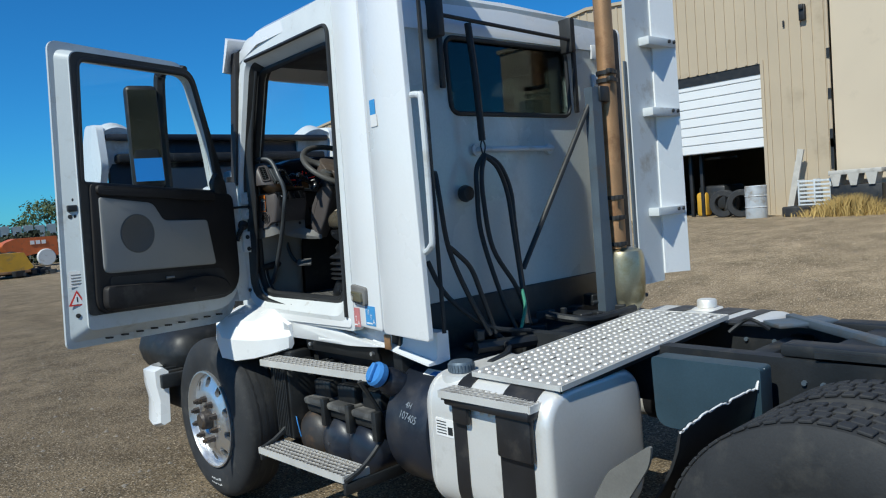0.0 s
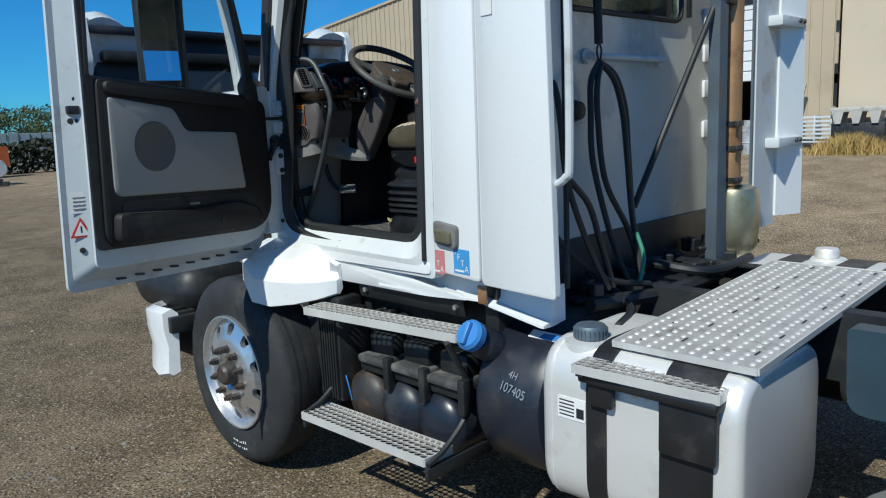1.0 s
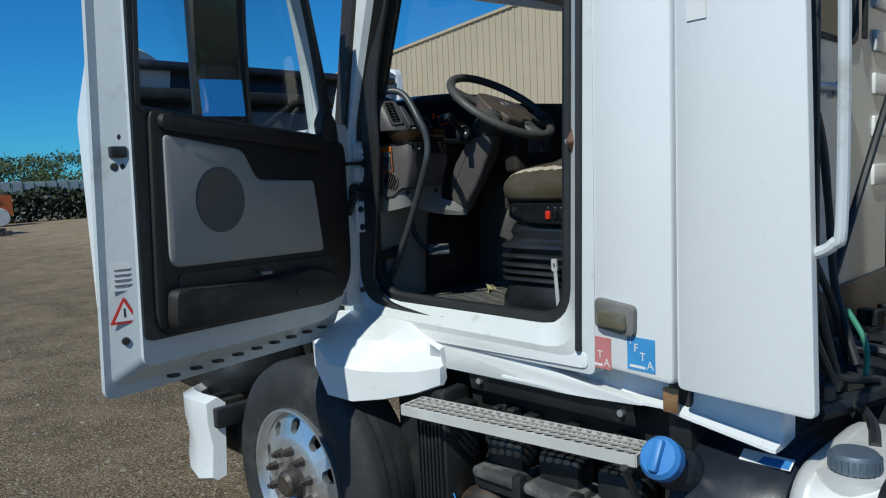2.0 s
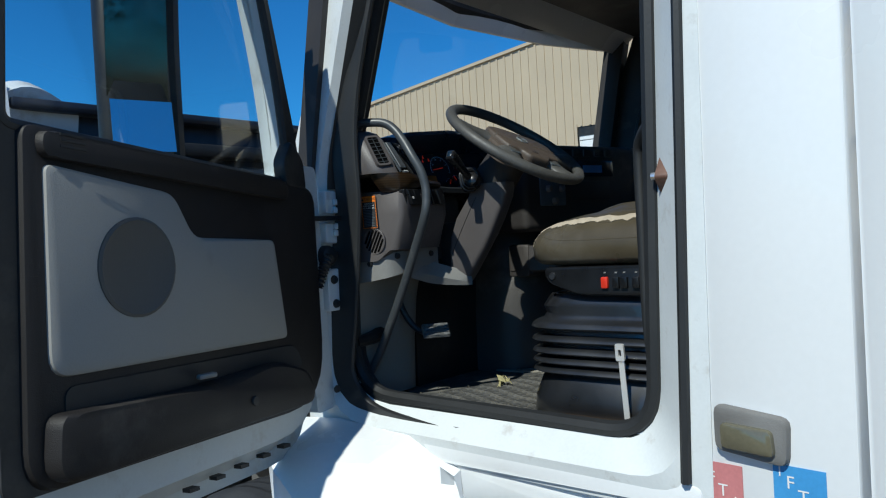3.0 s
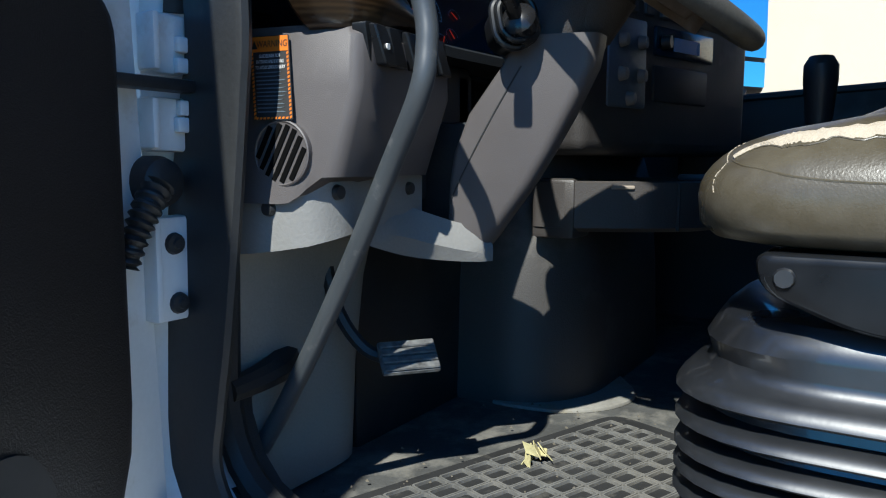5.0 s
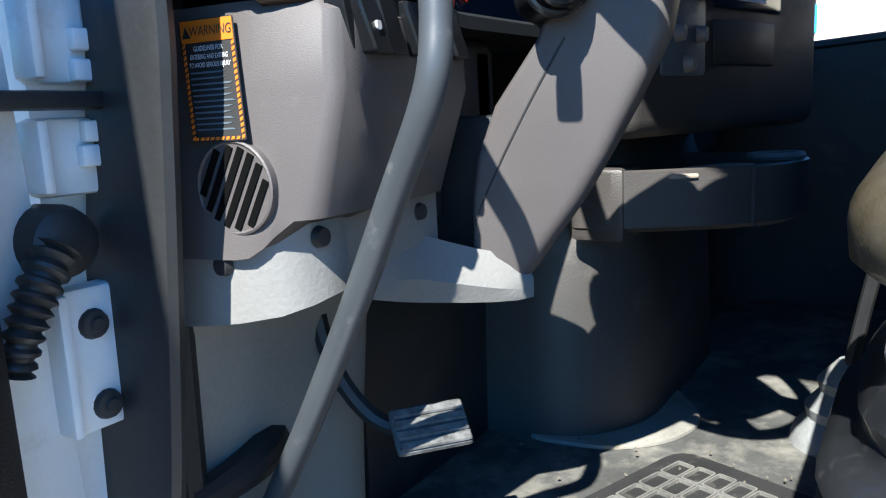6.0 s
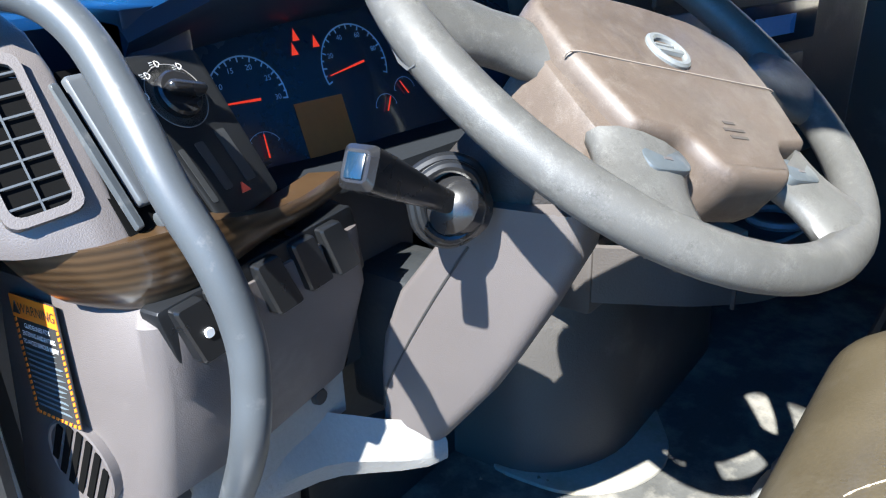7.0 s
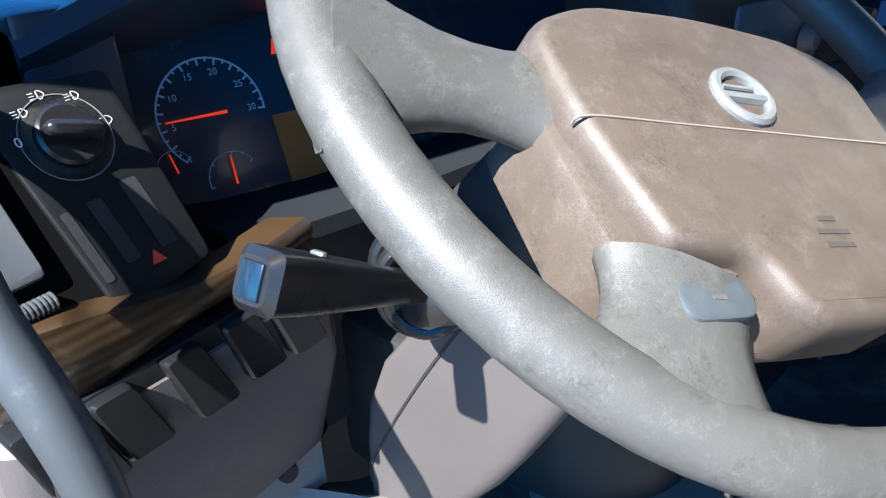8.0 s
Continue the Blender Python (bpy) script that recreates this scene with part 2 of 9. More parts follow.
STEELBLACK = mat("black_frame_paint", (0.016, 0.018, 0.020), 0.5, vary=0.3, scale=4, bump=0.3, dirt=(0.045, 0.042, 0.037), dirt_amount=0.35, dirt_scale=5)
NAVY = mat("blue_black_plastic", (0.014, 0.018, 0.028), 0.35, vary=0.25, scale=5, bump=0.15, dirt=(0.05, 0.05, 0.055), dirt_amount=0.3, dirt_scale=3)
RUBBER = mat("tyre_rubber", (0.022, 0.023, 0.025), 0.75, vary=0.25, scale=9, bump=0.4, dirt=(0.05, 0.048, 0.044), dirt_amount=0.4, dirt_scale=6)
SEAL = mat("rubber_seal", (0.016, 0.017, 0.018), 0.55, vary=0.2, bump=0.2)
CHROME = mat("polished_aluminium", (0.74, 0.75, 0.76), 0.34, 0.9, vary=0.08, scale=6, bump=0.05, dirt=(0.35, 0.32, 0.28), dirt_amount=0.2, dirt_scale=9)
TANK = mat("brushed_tank_aluminium", (0.80, 0.785, 0.75), 0.45, 0.45, vary=0.05, scale=2, bump=0.08, fine=90, dirt=(0.6, 0.56, 0.49), dirt_amount=0.12, dirt_scale=2.2)
TREAD = mat("galvanised_tread", (0.47, 0.45, 0.42), 0.5, 0.3, vary=0.15, scale=10, bump=0.3, dirt=(0.22, 0.2, 0.17), dirt_amount=0.3, dirt_scale=12)
TREADTIP = mat("worn_tread_tips", (0.66, 0.65, 0.62), 0.38, 0.3, vary=0.1, bump=0.1)
GALV = mat("blue_grey_steel", (0.11, 0.145, 0.18), 0.5, 0.4, vary=0.15, scale=5, bump=0.2, dirt=(0.14, 0.11, 0.08), dirt_amount=0.3)
RUST = mat("heat_tanned_steel", (0.42, 0.24, 0.12), 0.5, 0.5, vary=0.2, scale=4, bump=0.2, dirt=(0.20, 0.09, 0.04), dirt_amount=0.45, dirt_scale=5)
MUFFLER = mat("yellowed_steel", (0.42, 0.39, 0.28), 0.35, 0.8, vary=0.2, scale=3, bump=0.15, dirt=(0.25, 0.19, 0.06), dirt_amount=0.5)
BROWN = mat("dark_brown_trim", (0.0306, 0.0272, 0.02635), 0.6, vary=0.12, scale=6, bump=0.5, fine=420, dirt=(0.12, 0.11, 0.1), dirt_amount=0.12)
DOORTRIM = mat("black_brown_door_lining", (0.0165, 0.0145, 0.014), 0.55, vary=0.12, scale=6, bump=0.5, fine=420, spec=0.35, dirt=(0.06, 0.055, 0.05), dirt_amount=0.1)
DASH = mat("taupe_dash_plastic", (0.0833, 0.0731, 0.07055), 0.5, vary=0.08, scale=5, bump=0.55, fine=900, depth=0.0006, dirt=(0.16, 0.147, 0.14), dirt_amount=0.1)
GREYTRIM = mat("grey_trim", (0.17, 0.1658, 0.1573), 0.62, vary=0.08, scale=7, bump=0.4, fine=300, dirt=(0.13, 0.12, 0.11), dirt_amount=0.2)
IVORY = mat("light_grey_panel", (0.20, 0.195, 0.183), 0.6, vary=0.1, scale=6, bump=0.3, fine=200, dirt=(0.18, 0.165, 0.14), dirt_amount=0.25)
# the sky's blue reflection is put into this dash top's dark base colour
DARKTOP = mat("black_dash_top", (0.016, 0.026, 0.042), 0.32, vary=0.15, bump=0.15, fine=700, depth=0.0006)
LEATHER = mat("worn_olive_vinyl", (0.0646, 0.05185, 0.03145), 0.31, vary=0.25, scale=7, bump=0.4, fine=330, depth=0.0007, dirt=(0.098, 0.084, 0.060), dirt_amount=0.45, dirt_scale=5)
FOAM = mat("torn_foam", (0.40, 0.335, 0.25), 0.9, vary=0.15, scale=40, bump=0.8, fine=300)
BELLOWS = mat("black_rubber_bellows", (0.012, 0.013, 0.015), 0.34, vary=0.3, scale=6, bump=0.05, dirt=(0.02, 0.02, 0.02), dirt_amount=0.15, spec=1.0, coat=0.5)
MATRUB = mat("dusty_rubber_mat", (0.062, 0.062, 0.059), 0.7, vary=0.25, scale=12, bump=0.5, dirt=(0.18, 0.17, 0.148), dirt_amount=0.65, dirt_scale=9)
RIMGRIP = worn_vinyl("worn_grey_steering_rim", (0.07055, 0.06885, 0.06375), (0.150, 0.147, 0.136), 0.50, 0.5)
PAD = worn_vinyl("brown_airbag_pad", (0.077, 0.058, 0.045), (0.150, 0.132, 0.115), 0.46, 0.5)
WOOD = wood_grain()
TUBE = mat("grey_painted_tube", (0.0476, 0.05355, 0.05865), 0.4, vary=0.08, scale=10, bump=0.1, fine=700, depth=0.0005, dirt=(0.11, 0.11, 0.11), dirt_amount=0.12, dirt_scale=40)
BLUECAP = mat("blue_plastic_cap", (0.045, 0.2, 0.5), 0.45, vary=0.08, bump=0.1)
RED = mat("red_sticker", (0.52, 0.19, 0.19), 0.5, vary=0.15, bump=0)
BLUE = mat("blue_sticker", (0.06, 0.29, 0.6), 0.5, vary=0.12, bump=0)
PAPER = mat("white_label", (0.75, 0.74, 0.72), 0.6, vary=0.05, bump=0)
INK = mat("black_ink", (0.02, 0.02, 0.02), 0.6, bump=0)
ORANGE = mat("orange_print", (0.62, 0.155, 0.009), 0.55, vary=0.05, bump=0)
REDBTN = mat("red_button", (0.65, 0.035, 0.015), 0.4, vary=0.05, bump=0)
AMBER = mat("smoked_lens", (0.13, 0.12, 0.08), 0.15, vary=0.2, bump=0, coat=0.8)
WARNRED = mat("warning_red", (0.6, 0.04, 0.03), 0.5, bump=0)
SIDING = mat("beige_metal_siding", (0.46, 0.375, 0.265), 0.55, vary=0.05, scale=0.8, bump=0.05, dirt=(0.36, 0.29, 0.2), dirt_amount=0.15, dirt_scale=0.7)
CREAM = mat("cream_wall", (0.56, 0.47, 0.35), 0.7, vary=0.04, scale=0.7, bump=0.1, dirt=(0.42, 0.35, 0.26), dirt_amount=0.15, dirt_scale=0.5)
SHUTTER = mat("white_shutter", (0.72, 0.73, 0.73), 0.5, vary=0.04, scale=1, bump=0.05)
CONCRETE = mat("concrete", (0.46, 0.44, 0.4), 0.85, vary=0.15, scale=2, bump=0.5, dirt=(0.28, 0.26, 0.23), dirt_amount=0.35)
# the unlit room's gloom is put into this near-black colour
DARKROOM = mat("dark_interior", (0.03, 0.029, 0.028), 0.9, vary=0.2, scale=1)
DRYGRASS = mat("dry_grass", (0.42, 0.29, 0.10), 0.85, vary=0.3, scale=2, bump=0)
LEAF = mat("green_leaves", (0.085, 0.115, 0.04), 0.7, vary=0.4, scale=0.8, bump=0)
BARK = mat("bark", (0.10, 0.08, 0.06), 0.9, vary=0.2, scale=6)
MACHINE = mat("orange_machine_paint", (0.52, 0.12, 0.03), 0.5, vary=0.15, scale=2, dirt=(0.2, 0.1, 0.05), dirt_amount=0.35)
YELLOW = mat("yellow_machine_paint", (0.58, 0.32, 0.03), 0.5, vary=0.15, scale=2, dirt=(0.25, 0.17, 0.08), dirt_amount=0.35)
TIMBER = mat("weathered_timber", (0.5, 0.47, 0.42), 0.8, vary=0.2, scale=5, bump=0.4)
STRAPSTEEL = mat("stainless_strap", (0.72, 0.72, 0.71), 0.32, 0.4, vary=0.06, bump=0.05)
GLASS = glass("clear_glass", (0.97, 0.985, 0.985), 0.18)
TINTED = glass("tinted_rear_glass", (0.30, 0.36, 0.36), 0.8)
MIRROR = mat("mirror_silver", (0.9, 0.92, 0.94), 0.02, 1.0, vary=0.0, bump=0)
MIRROR.node_tree.nodes["Principled BSDF"].inputs["Roughness"].default_value = 0.01
# dark blue gauge face, with the lens's sky sheen put into the blue
SCREEN = mat("dark_gauge_panel", (0.006, 0.018, 0.034), 0.2, vary=0.1, bump=0, coat=0.3)
NEEDLE = mat("red_needle", (0.7, 0.05, 0.02), 0.4, bump=0)
LITRED = mat("lit_red_needle", (0.75, 0.05, 0.02), 0.4, bump=0)
LITRED.node_tree.nodes["Principled BSDF"].inputs["Emission Color"].default_value = (1, 0.05, 0.015, 1)
LITRED.node_tree.nodes["Principled BSDF"].inputs["Emission Strength"].default_value = 0.12
DIALBLUE = mat("pale_blue_print", (0.25, 0.42, 0.55), 0.5, bump=0)
LCD = mat("brown_display", (0.32, 0.10, 0.022), 0.3, vary=0.15, bump=0)
GRAVEL = gravel()
SATIN = mat("satin_black_steel", (0.016, 0.016, 0.018), 0.4, vary=0.25, scale=6, bump=0.15, dirt=(0.05, 0.045, 0.04), dirt_amount=0.2, dirt_scale=6)
GREASE = mat("greasy_hub_steel", (0.07, 0.06, 0.055), 0.45, 0.4, vary=0.3, scale=20, bump=0.3, dirt=(0.2, 0.12, 0.05), dirt_amount=0.25, dirt_scale=18)
CHALK = mat("chalk_line", (0.22, 0.25, 0.28), 0.9, bump=0)


# ---- building blocks ----
def V(*a):
    return Vector(a)


def thing(name, loc, label, category, group="", kind=""):
    ob = new(name)
    ob.location = loc
    return tagged(ob, label, category, group, kind)


def part(name, bm, material, parent=None, label="", angle=35, shadow=True):
    me = bpy.data.meshes.new(name)
    bmesh.ops.recalc_face_normals(bm, faces=bm.faces)
    bm.to_mesh(me)
    bm.free()
    me.materials.append(material)
    me.polygons.foreach_set("use_smooth", [True] * len(me.polygons))
    me.set_sharp_from_angle(angle=radians(angle))
    ob = new(name, me)
    if parent is not None:
        ob.parent = parent
        if parent.parent is None:
            ob.matrix_parent_inverse = Matrix.Translation(parent.location).inverted()
    if label:
        ob["label"] = label
    if not shadow:
        ob.visible_shadow = False
    return ob


def solo(name, bm, material, label, category, group="", kind="", angle=35):
    return tagged(part(name, bm, material, None, label, angle), "", category, group, kind)


def B():
    return bmesh.new()


def box(bm, x0, x1, y0, y1, z0, z1, bevel=0.0, seg=2, m=None):
    vs = [bm.verts.new((x, y, z)) for x in (x0, x1) for y in (y0, y1) for z in (z0, z1)]
    fs = [bm.faces.new([vs[i] for i in q]) for q in ((0, 1, 3, 2), (4, 6, 7, 5), (0, 4, 5, 1), (2, 3, 7, 6), (0, 2, 6, 4), (1, 5, 7, 3))]
    geom = list(vs)
    if bevel:
        es = list({e for f in fs for e in f.edges})
        r = bmesh.ops.bevel(bm, geom=es, offset=bevel, segments=seg, affect="EDGES", profile=0.5)
        geom = list({v for f in r["faces"] for v in f.verts} | {v for v in vs if v.is_valid})
    if m is not None:
        bmesh.ops.transform(bm, matrix=m, verts=geom)
    return bm


def block(bm, center, size, m=None, bevel=0.0, seg=2):
    """A box about center, turned by m about its own middle."""
    a, b, c = (s / 2 for s in size)
    t = Matrix.Translation(center) @ (m if m is not None else Matrix())
    return box(bm, -a, a, -b, b, -c, c, bevel, seg, t)


def smooth_line(pts, n=6, closed=False):
    pts = [Vector(p) for p in pts]
    out = []
    k = len(pts)
    for i in range(k if closed else k - 1):
        p0, p1, p2, p3 = (pts[(i + j) % k] if closed else pts[min(max(i + j, 0), k - 1)] for j in (-1, 0, 1, 2))
        for s in range(n):
            t = s / n
            out.append(0.5 * (2 * p1 + (p2 - p0) * t + (2 * p0 - 5 * p1 + 4 * p2 - p3) * t * t + (3 * p1 - p0 - 3 * p2 + p3) * t ** 3))
    if not closed:
        out.append(pts[-1])
    return out


def skin(bm, rings, caps=True, closed=False):
    rows = [[bm.verts.new(p) for p in r] for r in rings]
    pairs = list(zip(rows, rows[1:])) + ([(rows[-1], rows[0])] if closed else [])
    for a, b in pairs:
        k = len(a)
        for i in range(k):
            bm.faces.new((a[i], a[(i + 1) % k], b[(i + 1) % k], b[i]))
    if caps and not closed:
        bm.faces.new(rows[0])
        bm.faces.new(rows[-1])
    return bm


def tube(bm, pts, r, seg=10, n=5, closed=False, flat=1.0, caps=True):
    line = smooth_line(pts, n, closed) if n > 1 else [Vector(p) for p in pts]
    rings = []
    up = None
    k = len(line)
    for i, p in enumerate(line):
        a = line[(i - 1) % k] if closed or i else p
        b = line[(i + 1) % k] if closed or i < k - 1 else p
        d = (b - a).normalized()
        if up is None:
            up = d.orthogonal().normalized()
        up = (up - d * up.dot(d)).normalized()
        side = d.cross(up)
        rad = r(i / max(1, k - 1)) if callable(r) else r
        rings.append([p + rad * (math.cos(2 * math.pi * j / seg) * up + flat * math.sin(2 * math.pi * j / seg) * side) for j in range(seg)])
    return skin(bm, rings, caps, closed)


def lathe(bm, profile, center, axis="x", seg=32, m=None):
    """Turns a profile of (radius, height) about an axis."""
    turn = {"x": Matrix.Rotation(radians(90), 4, "Y"), "y": Matrix.Rotation(radians(-90), 4, "X"), "z": Matrix()}[axis] if m is None else m
    t = Matrix.Translation(center) @ turn
    rings = [[t @ Vector((max(r, 1e-4) * math.cos(2 * math.pi * j / seg), max(r, 1e-4) * math.sin(2 * math.pi * j / seg), h)) for j in range(seg)] for r, h in profile]
    return skin(bm, rings, True)


def rpoly(pts, r, n=4):
    """A polygon with rounded corners; r is a number or one for each corner."""
    out = []
    k = len(pts)
    for i in range(k):
        p = Vector(pts[i])
        a, b = Vector(pts[i - 1]) - p, Vector(pts[(i + 1) % k]) - p
        rad = r[i] if isinstance(r, (list, tuple)) else r
        d = min(rad, 0.49 * a.length, 0.49 * b.length)
        pa, pb = p + a.normalized() * d, p + b.normalized() * d
        for s in range(n + 1):
            t = s / n
            out.append((1 - t) ** 2 * pa + 2 * t * (1 - t) * p + t * t * pb)
    return out


def plane_map(org, U, W):
    org, U, W = Vector(org), Vector(U).normalized(), Vector(W).normalized()
    N = U.cross(W)
    return lambda p, d=0.0: org + U * p[0] + W * p[1] + N * d


def prism(bm, outline, at, d0, d1, edge=0.0):
    """An outline in a plane, extruded from d0 to d1; edge rounds the rim of the d1 side."""
    if edge:
        c = sum((Vector(p) for p in outline), Vector((0, 0))) / len(outline)
        def inset(p, q):
            v = c - Vector(p)
            return Vector(p) + v.normalized() * min(q, 0.5 * v.length)
        s = 1 if d1 > d0 else -1
        rings = [[at(p, d0) for p in outline], [at(p, d1 - s * edge) for p in outline], [at(inset(p, edge * 0.3), d1 - s * edge * 0.3) for p in outline], [at(inset(p, edge), d1) for p in outline]]
    else:
        rings = [[at(p, d0) for p in outline], [at(p, d1) for p in outline]]
    return skin(bm, rings)


def ring_panel(bm, outer, inner, at, d0, d1, lift=0.0):
    """A plate with an opening: both outlines have the same number of points. lift moves the opening's rim along the normal."""
    rings = [[at(p, d0) for p in outer], [at(p, d1) for p in outer], [at(p, d1 + lift) for p in inner], [at(p, d0 + lift) for p in inner]]
    return skin(bm, rings, closed=True)


def grating(bm, at, w, h, nx, ny, hole=0.6, thick=0.004, lip=0.0):
    """A plate with a grid of holes; lip raises the rims of the holes."""
    cw, ch = w / nx, h / ny
    for i in range(nx):
        for j in range(ny):
            cx, cy = (i + 0.5) * cw, (j + 0.5) * ch
            sq = [(-0.5, -0.5), (0, -0.5), (0.5, -0.5), (0.5, 0), (0.5, 0.5), (0, 0.5), (-0.5, 0.5), (-0.5, 0)]
            outer = [(cx + a * cw, cy + b * ch) for a, b in sq]
            inner = []
            for a, b in sq:
                k = hole * (0.5 / max(0.35, math.hypot(a, b)))
                inner.append((cx + a * k * cw, cy + b * k * ch))
            o = [bm.verts.new(at(p, 0)) for p in outer]
            q = [bm.verts.new(at(p, lip)) for p in inner]
            u = [bm.verts.new(at(p, -thick)) for p in inner]
            for s in range(8):
                t = (s + 1) % 8
                bm.faces.new((o[s], o[t], q[t], q[s]))
                bm.faces.new((q[s], q[t], u[t], u[s]))
    bmesh.ops.remove_doubles(bm, verts=bm.verts, dist=1e-5)
    return bm


def lettering(name, body, size, m, material, parent, label="", squeeze=1.0):
    cu = bpy.data.curves.new(name, "FONT")
    cu.body, cu.size, cu.align_x, cu.align_y = body, size, "CENTER", "CENTER"
    tmp = new(name, cu)
    me = bpy.data.meshes.new_from_object(tmp.evaluated_get(bpy.context.evaluated_depsgraph_get()))
    bpy.data.objects.remove(tmp)
    bpy.data.curves.remove(cu)
    me.transform(m @ Matrix.Diagonal((squeeze, 1, 1, 1)))
    me.materials.clear()
    me.materials.append(material)
    ob = new(name, me)
    ob.parent = parent
    if parent.parent is None:
        ob.matrix_parent_inverse = Matrix.Translation(parent.location).inverted()
    if label:
        ob["label"] = label
    return ob


def basis(org, U, W):
    """A matrix whose x runs along U and y along W."""
    U, W = Vector(U).normalized(), Vector(W).normalized()
    N = U.cross(W).normalized()
    W = N.cross(U)
    m = Matrix((U, W, N)).transposed().to_4x4()
    m.translation = org
    return m


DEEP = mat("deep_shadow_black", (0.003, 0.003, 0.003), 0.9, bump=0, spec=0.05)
WSGLASS = glass("windscreen_glass", (0.96, 0.98, 0.985), 0.04)
SWITCH = mat("satin_switch_black", (0.0085, 0.0092, 0.0105), 0.32, vary=0.12, scale=20, bump=0.08, fine=600, depth=0.0004, spec=0.35)
STALK = mat("polished_stalk_black", (0.012, 0.012, 0.013), 0.26, vary=0.1, scale=30, bump=0.05, fine=500, depth=0.0004)


# ---- ground ----
def ramp(a, b, x):
    t = min(1, max(0, (x - a) / (b - a)))
    return t * t * (3 - 2 * t)


def ground_z(x, y):
    rise = 0.75 * ramp(3.5, 15.5, x) * (1 - ramp(16, 30, y)) * (1 - ramp(-30, -60, y))
    lumps = 0.03 * noise.noise(Vector((x * 0.5, y * 0.5, 0)))
    near = 1 - 0.8 * math.exp(-((x / 2.4) ** 2 + ((y + 1.5) / 4.0) ** 2))
    return rise + lumps * near - 0.083 * (1 - ramp(3.0, 11.0, x))


def build_ground():
    def steps(lo, hi, fine_lo, fine_hi, d):
        a, c = [], fine_lo
        while c < fine_hi:
            a.append(c)
            c += d
        left, step = fine_lo, d
        while left > lo:
            step *= 1.25
            left -= step
            a.insert(0, left)
        right, step = a[-1], d
        while right < hi:
            step *= 1.25
            right += step
            a.append(right)
        return a
    xs, ys = steps(-900, 1500, -6, 18, 0.22), steps(-900, 1500, -6, 16, 0.22)
    bm = B()
    rows = [[bm.verts.new((x, y, ground_z(x, y))) for y in ys] for x in xs]
    for a, b in zip(rows, rows[1:]):
        for i in range(len(ys) - 1):
            bm.faces.new((a[i], b[i], b[i + 1], a[i + 1]))
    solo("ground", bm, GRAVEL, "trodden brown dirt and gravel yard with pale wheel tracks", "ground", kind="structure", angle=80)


build_ground()


def stones():
    rng = random.Random(4)
    bm = B()
    for i in range(14000):
        x, y = rng.uniform(-7.0, 0.6), rng.uniform(-3.0, 13.0)
        if i % 3 == 0:
            x, y = rng.uniform(1.5, 15), rng.uniform(-7, 7)
        r = rng.uniform(0.004, 0.012) * (2.2 if rng.random() < 0.06 else 1)
        z = ground_z(x, y)
        a = rng.uniform(0, 6.28)
        ring = [bm.verts.new((x + r * rng.uniform(0.7, 1.2) * math.cos(a + k * 1.257), y + r * rng.uniform(0.7, 1.2) * math.sin(a + k * 1.257), z + r * rng.uniform(-0.1, 0.2))) for k in range(5)]
        top = bm.verts.new((x, y, z + r * rng.uniform(0.5, 0.9)))
        for k in range(5):
            bm.faces.new((ring[k], ring[(k + 1) % 5], top))
    solo("loose_stones", bm, mat("loose_stone", (0.2, 0.175, 0.145), 0.9, vary=0.5, scale=9, bump=0.3), "small loose grey and brown stones scattered over the dirt", "stones", kind="stuff", angle=20)


stones()

# ---- workshop building ----
WALL_X = 17.7


def roof_z(y):
    return 7.85 - 0.105 * abs(y - 10.5)


